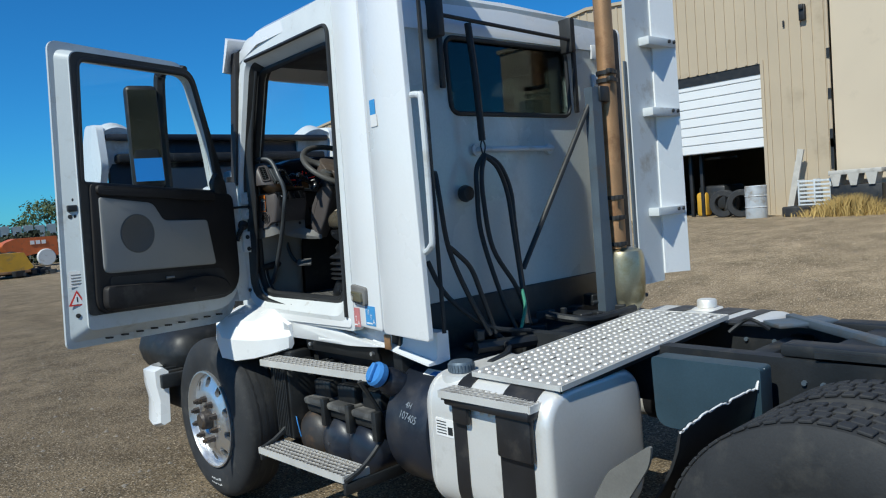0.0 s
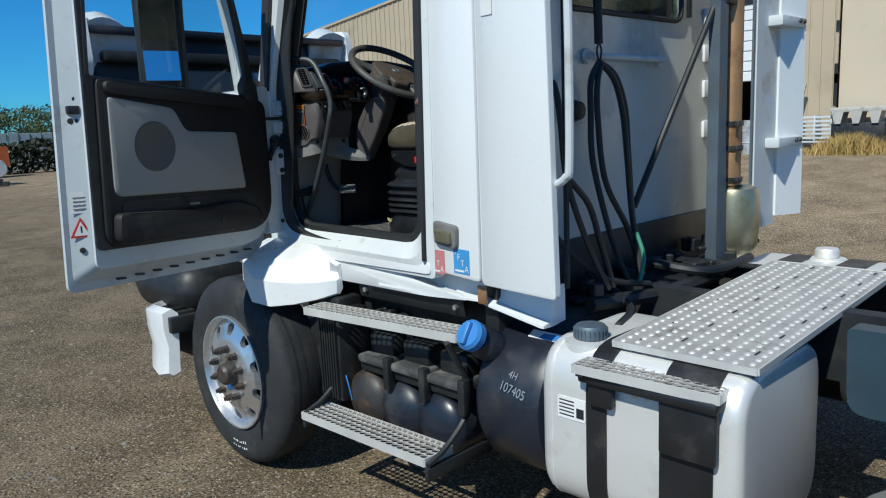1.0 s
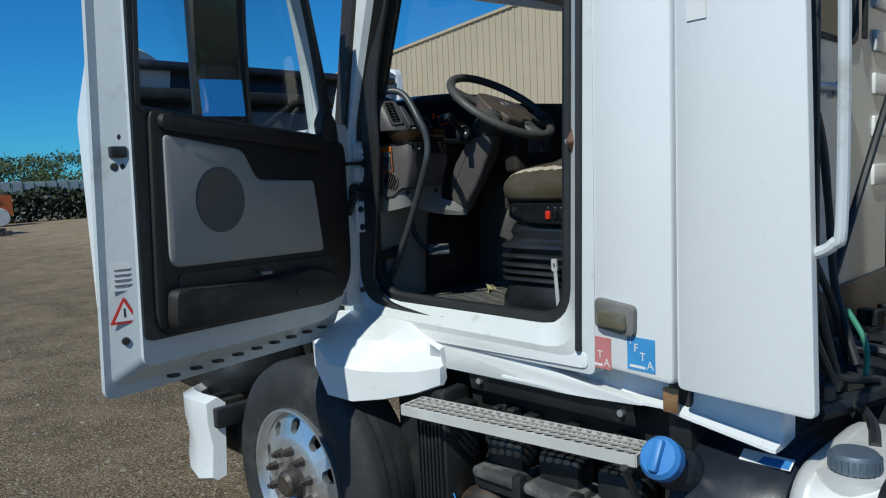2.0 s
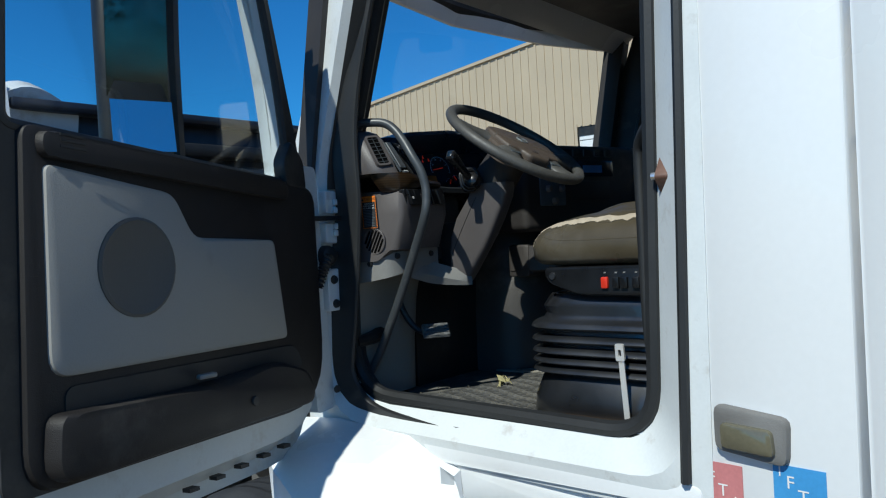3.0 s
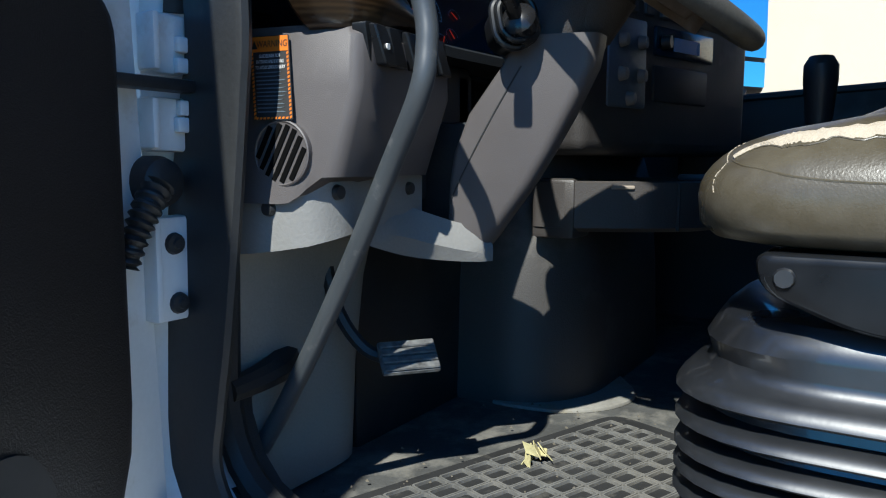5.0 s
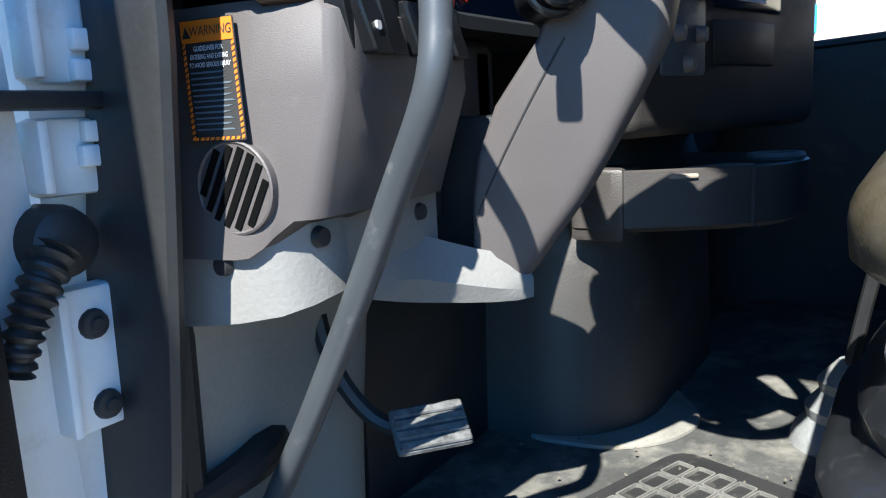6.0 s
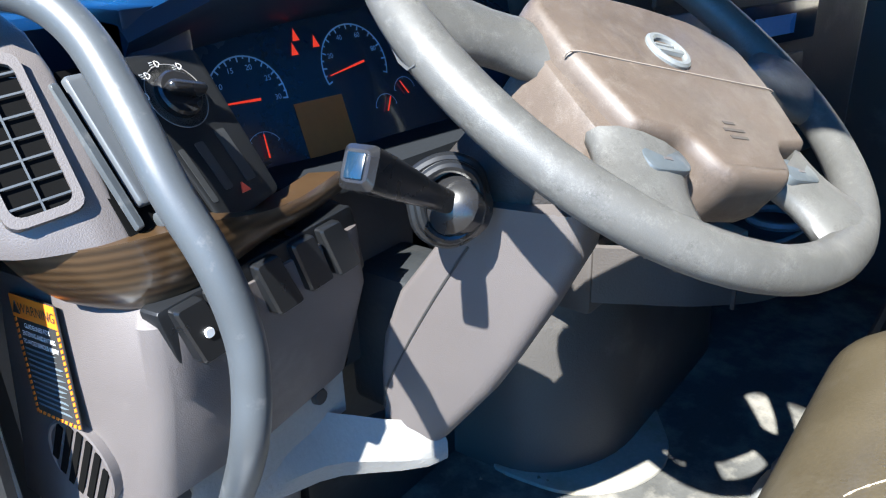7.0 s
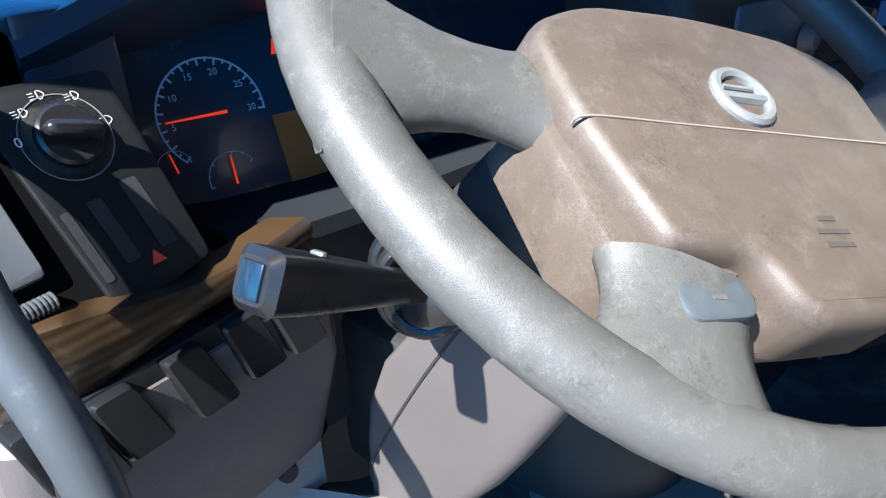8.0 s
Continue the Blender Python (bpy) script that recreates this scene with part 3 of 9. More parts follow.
def build_workshop():
    hall = thing("workshop_building", (WALL_X, 10, 0.7), "large beige ribbed-metal workshop with a half-raised white roller door", "building", kind="structure")
    y0, y1, z0 = 2.95, 33.0, 0.55
    dy0, dy1, dz = 4.75, 9.2, 5.0
    t = 0.25
    bm = B()
    outline = [(y0, z0), (dy0, z0), (dy0, dz), (dy1, dz), (dy1, z0), (y1, z0), (y1, roof_z(y1)), (10.5, roof_z(10.5)), (y0, roof_z(y0))]
    near, far = [bm.verts.new((WALL_X, y, z)) for y, z in outline], [bm.verts.new((WALL_X + t, y, z)) for y, z in outline]
    bm.faces.new(near)
    bm.faces.new(far[::-1])
    for k in range(len(outline)):
        bm.faces.new((near[k], near[k - 1], far[k - 1], far[k]))
    part("front_wall", bm, SIDING, hall)
    bm = B()
    y = y0 + 0.1
    while y < y1:
        lo = dz + 0.02 if dy0 - 0.02 < y < dy1 + 0.02 else z0
        box(bm, WALL_X - 0.03, WALL_X - 0.001, y - 0.035, y + 0.035, lo, roof_z(y) - 0.05)
        y += 0.30
    part("siding_ribs", bm, SIDING, hall)
    bm = B()
    for a, b in ((y0 - 0.2, 10.5), (10.5, y1 + 0.2)):
        za, zb = roof_z(a), roof_z(b)
        vs = [bm.verts.new(v) for v in ((WALL_X - 0.08, a, za), (WALL_X - 0.08, b, zb), (WALL_X + 26, b, zb), (WALL_X + 26, a, za), (WALL_X - 0.08, a, za + 0.10), (WALL_X - 0.08, b, zb + 0.10), (WALL_X + 26, b, zb + 0.1), (WALL_X + 26, a, za + 0.1))]
        for f in ((0, 1, 2, 3), (7, 6, 5, 4), (0, 4, 5, 1), (2, 6, 7, 3), (1, 5, 6, 2), (0, 3, 7, 4)):
            bm.faces.new([vs[j] for j in f])
    part("roof", bm, SIDING, hall, "beige metal roof with a low ridge")
    bm = B()
    box(bm, WALL_X + 25.7, WALL_X + 26, y0, y1, z0, 6)
    box(bm, WALL_X + t, WALL_X + 26, y1 - 0.2, y1, z0, roof_z(y1))
    box(bm, WALL_X + t, WALL_X + 26, y0 - 0.0, y0 + 0.15, z0, roof_z(y0))
    part("other_walls", bm, SIDING, hall)
    # roller door, half raised
    door = part("roller_door", box(B(), WALL_X + 0.09, WALL_X + 0.1, dy0, dy1, 2.67, 4.86), SHUTTER, hall, "white sectional roller door, half raised")
    n = 8
    for i in range(n):
        a, b = 2.67 + 2.18 * i / n, 2.67 + 2.18 * (i + 1) / n
        bm = B()
        box(bm, WALL_X + 0.04, WALL_X + 0.09, dy0 + 0.02, dy1 - 0.02, a + 0.012, b - 0.012, 0.012, 1)
        part("door_slat", bm, SHUTTER, door)
    bm = B()
    box(bm, WALL_X + 0.02, WALL_X + 0.16, dy0, dy1, 4.72, dz)
    part("door_hood", bm, BLACK, hall)
    bm = B()
    for a, b in ((dy0 - 0.09, dy0), (dy1, dy1 + 0.09)):
        box(bm, WALL_X - 0.035, WALL_X + 0.1, a, b, z0, dz + 0.09)
    part("door_frame", bm, SIDING, hall)
    # inside of the hall
    bm = B()
    box(bm, WALL_X + 0.25, WALL_X + 25, y0 + 0.2, y1 - 0.3, 0.70, 0.74)
    part("hall_floor", bm, CONCRETE, hall)
    # joint and downpipe
    bm = B()
    tube(bm, [(WALL_X - 0.07, 2.93, z0), (WALL_X - 0.07, 2.93, 6.9)], 0.045, 8, 1)
    part("downpipe", bm, SIDING, hall)
    bm = B()
    rng = random.Random(8)
    for i in range(9):
        z = rng.uniform(1.2, 6.8)
        box(bm, WALL_X - 0.13, WALL_X - 0.11, 2.87, 2.95, z, z + rng.uniform(0.05, 0.5))
    part("peeled_joint", bm, BLACK, hall, "dark peeled strip along the joint")
    # lamp and small plate
    bm = B()
    box(bm, WALL_X - 0.14, WALL_X - 0.03, 3.44, 3.60, 5.9, 6.32, 0.02)
    box(bm, WALL_X - 0.2, WALL_X - 0.1, 3.46, 3.58, 6.18, 6.32, 0.02)
    part("wall_lamp", bm, BLACK, hall)
    bm = B()
    box(bm, WALL_X - 0.04, WALL_X - 0.03, 4.02, 4.07, 5.85, 6.02)
    part("small_plate", bm, BLACK, hall)
    return hall


build_workshop()


def build_annex():
    wing = thing("annex_building", (WALL_X, -4, 0.7), "plain cream block annex with a dark doorway and concrete base", "building", kind="structure")
    y0, y1 = -18.0, 2.85
    a, b, lo, hi = -1.2, 1.25, 0.70, 2.70
    bm = B()
    for p, q, r, s in ((y0, a, 0.6, 7.2), (b, y1, 0.6, 7.2), (a, b, hi, 7.2), (a, b, 0.6, lo)):
        box(bm, WALL_X - 0.02, WALL_X + 0.3, p, q, r, s)
    part("front_wall", bm, CREAM, wing)
    bm = B()
    box(bm, WALL_X + 12, WALL_X + 12.2, y0, y1, 0.6, 7.2)
    box(bm, WALL_X + 0.3, WALL_X + 12, y0, y0 + 0.2, 0.6, 7.2)
    box(bm, WALL_X - 0.1, WALL_X + 12.2, y0 - 0.1, y1, 7.2, 7.35)
    part("shell", bm, CREAM, wing)
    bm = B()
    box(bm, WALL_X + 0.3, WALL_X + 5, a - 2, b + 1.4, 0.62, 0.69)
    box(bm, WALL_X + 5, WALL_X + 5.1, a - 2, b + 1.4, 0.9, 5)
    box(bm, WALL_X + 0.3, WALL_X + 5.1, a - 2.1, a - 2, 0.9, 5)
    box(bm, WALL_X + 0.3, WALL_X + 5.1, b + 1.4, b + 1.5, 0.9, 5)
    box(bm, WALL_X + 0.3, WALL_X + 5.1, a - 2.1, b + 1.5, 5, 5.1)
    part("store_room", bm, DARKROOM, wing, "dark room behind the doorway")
    bm = B()
    box(bm, WALL_X - 0.3, WALL_X - 0.02, y0, -1.3, 0.5, 0.95, 0.03)
    part("plinth", bm, CONCRETE, wing)
    return wing


build_annex()


def barrier():
    b = thing("concrete_barrier", (16.7, 1.6, 0.7), "pale concrete beam with notched underside on the yard edge", "barrier")
    bm = B()
    box(bm, 16.95, 17.45, 1.56, 2.81, 1.73, 1.85, 0.02)
    part("beam", bm, CONCRETE, b)
    for y in (1.66, 2.08, 2.50):
        bm = B()
        at = plane_map((16.97, y, 1.45), (0, 1, 0), (0, 0, 1))
        prism(bm, [(0.06, 0), (0.2, 0), (0.27, 0.31), (-0.01, 0.31)], at, -0.02, 0.4)
        part("leg", bm, CONCRETE, b)
    bm = B()
    box(bm, 17.0, 17.5, 1.58, 2.79, 0.6, 1.47, 0.02)
    part("dark_trough", bm, BLACK, b)


barrier()


def drum(x, y):
    z = ground_z(x, y)
    d = thing("steel_drum", (x, y, z), "dented pale grey steel drum on the dirt", "drum")
    prof = [(0.0, 0.0), (0.28, 0.0), (0.285, 0.02), (0.28, 0.28), (0.295, 0.3), (0.28, 0.32), (0.28, 0.58), (0.295, 0.6), (0.28, 0.62), (0.285, 0.87), (0.27, 0.88), (0.265, 0.86), (0.0, 0.86)]
    part("barrel", lathe(B(), prof, (x, y, z), "z", 24), mat("drum_paint", (0.5, 0.52, 0.53), 0.45, 0.3, vary=0.15, scale=5, dirt=(0.3, 0.22, 0.14), dirt_amount=0.4), d)


drum(16.6, 4.55)


def loose_tyre(x, y, r, w, turn, label, lie=False):
    z = ground_z(x, y)
    c = (x, y, z + (w / 2 if lie else r))
    m = Matrix.Rotation(radians(turn), 4, "Z") @ (Matrix() if lie else Matrix.Rotation(radians(90), 4, "Y"))
    k = r * 0.6
    prof = [(k, -w / 2), (r * 0.93, -w / 2), (r, -w * 0.38), (r, w * 0.38), (r * 0.93, w / 2), (k, w / 2), (k * 0.92, w * 0.3), (k * 0.92, -w * 0.3)]
    bm = B()
    t = Matrix.Translation(c) @ m
    rings = [[t @ Vector((q * math.cos(2 * math.pi * j / 28), q * math.sin(2 * math.pi * j / 28), h)) for j in range(28)] for q, h in prof]
    skin(bm, rings, closed=True)
    solo("loose_tyre", bm, RUBBER, label, "tyre", "old tyres at the workshop")


loose_tyre(17.2, 5.25, 0.40, 0.3, 20, "worn black truck tyre standing beside the steel drum")
loose_tyre(17.35, 5.85, 0.40, 0.3, 10, "second black truck tyre leaning in the doorway")
loose_tyre(16.7, 3.45, 0.42, 0.25, 0, "black tyre lying flat on the dirt", True)


def plank_and_crate():
    z = 0.72
    bm = B()
    at = plane_map((17.35, 3.92, z), (0.0, -0.22, 1.0), (0, 1, 0.22))
    prism(bm, [(0, 0), (1.8, 0), (1.8, 0.16), (0, 0.16)], at, -0.03, 0.03)
    solo("leaning_plank", bm, TIMBER, "long pale weathered plank leaning on the workshop wall", "plank")
    c = thing("slatted_crate", (17.3, 3.2, z), "grey slatted metal crate against the wall", "crate")
    for a, b, lo, hi in ((2.80, 2.84, z, 1.68), (3.61, 3.65, z, 1.68), (3.20, 3.24, z, 1.68)):
        part("post", box(B(), 17.1, 17.5, a, b, lo, hi, 0.01), OFFWHITE, c)
    for i in range(9):
        zz = z + 0.05 + i * 0.104
        part("slat", box(B(), 17.12, 17.16, 2.84, 3.61, zz, zz + 0.055, 0.006, 1), OFFWHITE, c)


plank_and_crate()


def forklift():
    f = thing("forklift", (18.6, 6.8, 0.74), "dark forklift with a yellow counterweight parked inside the doorway", "forklift")
    part("body", box(B(), 18.5, 19.8, 6.4, 7.3, 0.95, 1.7, 0.1), BLACK, f)
    part("counterweight", box(B(), 18.35, 18.7, 6.95, 7.3, 0.76, 1.5, 0.08), YELLOW, f)
    for y in (7.0, 7.36):
        part("mast", box(B(), 18.3, 18.42, y, y + 0.1, 0.76, 2.7, 0.01), STEELBLACK, f)
    for y in (6.4, 7.3):
        part("wheel", lathe(B(), [(0, -0.1), (0.25, -0.1), (0.28, 0), (0.25, 0.1), (0, 0.1)], (18.8, y, 1.02), "y", 18), RUBBER, f)
    part("overhead_guard", box(B(), 18.5, 19.6, 6.5, 7.2, 2.5, 2.58, 0.02), BLACK, f)


forklift()


def dry_grass():
    rng = random.Random(12)
    bm = B()
    for i in range(2600):
        y = rng.gauss(2.15, 0.45)
        x = 16.3 + rng.gauss(0, 0.35)
        if i > 2300:
            x, y = 16.5 + rng.uniform(-0.3, 0.4), rng.uniform(-2, 3.2)
        z = ground_z(x, y)
        h = rng.uniform(0.1, 0.5) * math.exp(-((y - 2.1) / 0.9) ** 2) + 0.1
        a = rng.uniform(0, 6.28)
        w = rng.uniform(0.006, 0.014)
        lean = Vector((rng.gauss(0, 0.25), rng.gauss(0, 0.3), 1)) * h
        s = Vector((math.cos(a), math.sin(a), 0)) * w
        p = Vector((x, y, z))
        v = [bm.verts.new(q) for q in (p - s, p + s, p + lean * 0.6 + s * 0.7, p + lean + Vector((rng.gauss(0, 0.06), rng.gauss(0, 0.06), -0.03)), p + lean * 0.6 - s * 0.7)]
        bm.faces.new(v)
    solo("dry_grass", bm, DRYGRASS, "tangle of yellow dry grass along the wall base", "grass", kind="stuff")


dry_grass()


# ---- far side of the yard ----
def tree(x, y, h, seed, label):
    rng = random.Random(seed)
    t = thing("tree", (x, y, 0), label, "tree", "trees behind the fence")
    bm = B()
    tube(bm, [(x, y, 0), (x + 0.1, y, h * 0.3), (x, y + 0.1, h * 0.6)], lambda s: 0.2 * (1 - 0.7 * s), 7, 3)
    for i in range(5):
        a = rng.uniform(0, 6.28)
        tube(bm, [(x, y, h * (0.25 + 0.08 * i)), (x + math.cos(a) * h * 0.2, y + math.sin(a) * h * 0.2, h * (0.45 + 0.08 * i))], lambda s: 0.07 * (1 - 0.7 * s), 5, 2)
    part("trunk", bm, BARK, t)
    bm = B()
    clumps = [Vector((x + rng.gauss(0, h * 0.26), y + rng.gauss(0, h * 0.22), h * rng.uniform(0.3, 0.92))) for _ in range(34)]
    for c in clumps:
        for _ in range(110):
            p = c + Vector((rng.gauss(0, 1), rng.gauss(0, 1), rng.gauss(0, 0.7))) * h * 0.075
            s = rng.uniform(0.07, 0.16)
            d = Vector((rng.gauss(0, 1), rng.gauss(0, 1), rng.gauss(0, 1))).normalized()
            e = d.orthogonal().normalized()
            g = d.cross(e)
            bm.faces.new([bm.verts.new(q) for q in (p - e * s, p - g * s * 0.5, p + e * s, p + g * s * 0.5)])
    part("crown", bm, LEAF, t)
    return t


for i, (tx, ty, th) in enumerate(((-1, 60, 4.2), (4, 58, 4.6), (8.5, 62, 4.4), (13, 60, 5.4), (17.5, 63, 5.8), (-6, 62, 4.0), (22, 66, 6.0), (27, 70, 6.2))):
    tree(tx, ty, th * 0.86, i, "spring-green broad tree behind the yard fence")


for i, (tx, ty, th) in enumerate(((-9, -30, 11), (-3, -33, 12), (3.5, -31, 10.5), (-15, -27, 11)  )):
    tree(tx, ty, th, 40 + i, "tall dark green tree behind the yard")


PALEFENCE = mat("pale_green_fence_paint", (0.42, 0.47, 0.45), 0.6, vary=0.15, scale=1.5, bump=0.1)


def hedge():
    rng = random.Random(31)
    bm = B()
    for i in range(15000):
        x = rng.uniform(-22, 34)
        y = 46.5 + 0.05 * x + rng.gauss(0, 0.4)
        z = 1.95 * rng.random() ** 0.8 + 0.12 * math.sin(x * 1.7)
        s = rng.uniform(0.11, 0.24)
        d = Vector((rng.gauss(0, 1), rng.gauss(0, 1), rng.gauss(0, 1))).normalized()
        e = d.orthogonal().normalized()
        g = d.cross(e)
        p = Vector((x, y, z))
        bm.faces.new([bm.verts.new(q) for q in (p - e * s, p - g * s * 0.6, p + e * s, p + g * s * 0.6)])
    solo("hedge", bm, mat("dark_hedge", (0.03, 0.04, 0.018), 0.8, vary=0.4, scale=1.2, bump=0), "dark green overgrown hedge along the yard edge", "hedge", kind="stuff")
    f = thing("yard_fence", (6, 38.4, 0), "pale corrugated fence above the hedge", "fence")
    rng = random.Random(9)
    for i in range(80):
        x = -22 + i * 0.7
        y = 49.5 + 0.05 * x
        bm = B()
        box(bm, x, x + 0.6, y, y + 0.05, 0.0, 2.5 + rng.uniform(-0.04, 0.04), 0.01, 1)
        part("fence_panel", bm, PALEFENCE, f)



hedge()


def orange_truck():
    t = thing("orange_tipper", (7.6, 43, 0), "faded orange scrap truck body on the dirt", "truck")
    bm = B()
    at = plane_map((6.1, 43, 0.55), (1, 0, 0), (0, 0, 1))
    prism(bm, rpoly([(0.0, 0.75), (0.15, 0.95), (0.7, 1.15), (2.9, 1.15), (2.9, 0.0), (2.3, 0.0), (2.0, 0.25), (0.55, 0.0)], 0.1, 3), at, -1.6, 0.0)
    part("tipper_body", bm, MACHINE, t)
    part("wheel", lathe(B(), [(0.2, -0.14), (0.46, -0.14), (0.5, -0.08), (0.5, 0.08), (0.46, 0.14), (0.2, 0.14)], (8.3, 42.9, 0.5), "y", 24), OFFWHITE, t)
    part("wheel", lathe(B(), [(0.2, -0.14), (0.46, -0.14), (0.5, -0.08), (0.5, 0.08), (0.46, 0.14), (0.2, 0.14)], (6.5, 42.9, 0.5), "y", 24), RUBBER, t)
    for x in (7.55, 7.85, 8.15):
        part("print_bar", box(B(), x, x + 0.22, 42.96, 42.99, 1.3, 1.52), PAPER, t)


orange_truck()


def loader():
    t = thing("yellow_loader", (4.0, 34, 0), "old yellow loader with a dark cab parked on the dirt", "loader")
    bm = B()
    at = plane_map((2.2, 33.4, 0.12), (1, 0, 0), (0, 0, 1))
    prism(bm, rpoly([(0, 0.15), (2.5, 0.0), (3.25, 0.22), (2.9, 0.95), (0, 1.0)], 0.06, 3), at, -1.6, 0)
    b = part("bucket", bm, YELLOW, t)
    part("cutting_edge", box(B(), 2.2, 5.3, 33.36, 33.40, 0.14, 0.26, 0.01), RUST, b)
    part("cab", box(B(), 2.2, 4.05, 34.2, 35.6, 1.0, 2.4, 0.08), mat("brown_cab", (0.05, 0.03, 0.02), 0.6, vary=0.3), t)
    part("lift_frame", box(B(), 2.2, 3.9, 34.4, 34.8, 2.35, 2.75, 0.05), MACHINE, t)
    part("roof", box(B(), 2.0, 4.15, 34.0, 35.8, 2.8, 3.7, 0.08), mat("brown_roof", (0.11, 0.065, 0.045), 0.7, vary=0.25, scale=2), t)
    for x in (2.4, 4.5):
        part("wheel", lathe(B(), [(0, -0.17), (0.5, -0.17), (0.56, -0.08), (0.56, 0.08), (0.5, 0.17), (0, 0.17)], (x, 35.2, 0.56), "y", 24), RUBBER, t)
    rng = random.Random(3)
    bm = B()
    for i in range(60):
        x, y, r = rng.gauss(5.2, 0.5), rng.gauss(34.5, 0.6), rng.uniform(0.08, 0.28)
        block(bm, (x, y, r * 0.5), (r, r * rng.uniform(0.6, 1.5), r), Matrix.Rotation(rng.uniform(0, 3), 4, "Z"), 0.01, 1)
    solo("scrap_heap", bm, STEELBLACK, "heap of dark scrap lying beside the loader", "scrap", kind="stuff")


loader()


# ---- the truck, outside ----
truck = thing("truck", (0.24, -1.5, 0), "white day-cab road tractor with open driver door and tilted bonnet", "truck")
CX = 0.24  # centre line


def side(x):
    return plane_map((x, 0, 0), (-0.045, -1, 0), (0, 0, 1))  # a plane that faces -x, tapering with the cab: first number is -y


def yz(pts):
    return [(-a, b) for a, b in pts]


def cab_shell():
    # door surround: silhouette, opening, inner jamb
    sil = rpoly(yz([(-1.44, 1.13), (-1.475, 2.97), (-0.36, 2.95), (0.04, 2.06), (0.04, 1.13)]), [0.03, 0.08, 0.1, 0.1, 0.05], 5)
    opening = rpoly(yz([(-1.375, 1.205), (-1.43, 2.81), (-0.40, 2.81), (-0.135, 2.04), (-0.11, 1.205)]), [0.13, 0.06, 0.08, 0.1, 0.2], 5)
    jamb = rpoly(yz([(-1.285, 1.275), (-1.34, 2.75), (-0.45, 2.75), (-0.185, 2.04), (-0.16, 1.275)]), [0.13, 0.06, 0.08, 0.1, 0.2], 5)
    A, O, J, I = side(-0.75), side(-0.825), side(-0.735), side(-0.70)
    bm = B()
    skin(bm, [[A(p) for p in sil], [side(-0.81)(p) for p in sil], [O(p) for p in opening], [J(p) for p in jamb], [I(p) for p in jamb]], caps=False)
    shell = part("door_surround", bm, JAMB, truck, "white painted door opening with black seal", angle=28)
    bm = B()
    tube(bm, [side(-0.736)(p) for p in rpoly(yz([(-1.278, 1.283), (-1.333, 2.742), (-0.455, 2.742), (-0.196, 2.04), (-0.171, 1.283)]), [0.13, 0.06, 0.08, 0.1, 0.2], 7)], 0.022, 8, 1, closed=True)
    part("door_seal", bm, SEAL, shell)
    # deep rubber lip standing out from the hinge side of the jamb
    rings = []
    for p in smooth_line([V(0, -0.60, 1.232), V(0, -0.42, 1.246), V(0, -0.285, 1.28), V(0, -0.220, 1.36), V(0, -0.228, 1.45), V(0, -0.248, 1.56), V(0, -0.274, 1.75), V(0, -0.288, 1.87), V(0, -0.295, 1.95), V(0, -0.294, 2.15), V(0, -0.335, 2.35), V(0, -0.47, 2.74)], 5):
        d = V(0, 0.12 * ramp(-0.40, -0.24, p.y) + 0.02, -0.02 * ramp(1.40, 1.25, p.z))
        rings.append([V(-0.817, 0, 0) + p, V(-0.814, -0.010, 0) + p, V(-0.806, -0.014, 0) + p, V(-0.797, -0.010, 0) + p, V(-0.793, 0.006, 0) + p, V(-0.788, 0, 0) + p + d, V(-0.803, 0, 0) + p + d])
    part("door_seal", skin(B(), rings), SEAL, shell, "deep black rubber lip")
    bm = B()
    tube(bm, [side(-0.826)(p) for p in rpoly(yz([(-1.385, 1.2), (-1.44, 2.815), (-0.40, 2.815)]), [0.01, 0.06, 0.01], 6)[6:-6]], 0.012, 6, 1)
    part("outer_seal", bm, SEAL, shell)
    # black trim on the upper front pillar
    outer3, inner3 = [O(p) for p in opening], [J(p) for p in jamb]
    rings = []
    for k in range(12, 23):
        a, b = outer3[k].lerp(inner3[k], 0.3), inner3[k]
        lift = V(-0.005, -0.005, 0)
        rings.append([a + lift, b + lift, b - lift, a - lift * 0.2])
    part("pillar_trim", skin(B(), rings), BLACK, shell, "black trim along the windscreen pillar")
    # inner pillar linings
    bm = B()
    out = rpoly(yz([(-1.72, 1.23), (-1.72, 2.93), (-0.36, 2.93), (-0.06, 2.06), (-0.06, 1.23)]), 0.05, 5)
    skin(bm, [[side(-0.70)(p) for p in jamb], [side(-0.695)(p) for p in out], [side(-0.68)(p) for p in out], [side(-0.68)(p) for p in jamb]], closed=True)
    part("pillar_lining", bm, BROWN, shell)
    # rear corner panel behind the door
    bm = B()
    prism(bm, rpoly([(0.0, 1.165), (0.045, 2.96), (0.36, 2.96), (0.345, 1.155)], 0.02, 3), plane_map((-0.865, -1.395, 0), (-0.127, -1, 0), (0, 0, 1)), -0.06, 0.0, 0.012)
    corner = part("corner_panel", bm, WHITE, truck)
    bm = B()
    # added unseen height above the cab keeps the sun off the back wall
    prism(bm, rpoly([(0.0, 1.15), (0.015, 3.86), (0.33, 3.86), (0.40, 1.145)], 0.02, 3), plane_map((-0.912, -1.755, 0), (-0.09, -1, 0), (0, 0, 1)), -0.028, 0.0, 0.006)
    fair = part("side_fairing", bm, WHITE, truck, "white vertical side fairing behind the cab")
    bm = B()
    tube(bm, [(-0.915, -2.13, 2.32), (-0.918, -2.185, 2.31), (-0.92, -2.205, 2.25), (-0.92, -2.205, 1.68), (-0.918, -2.185, 1.6), (-0.913, -2.13, 1.57)], 0.0155, 10, 6)
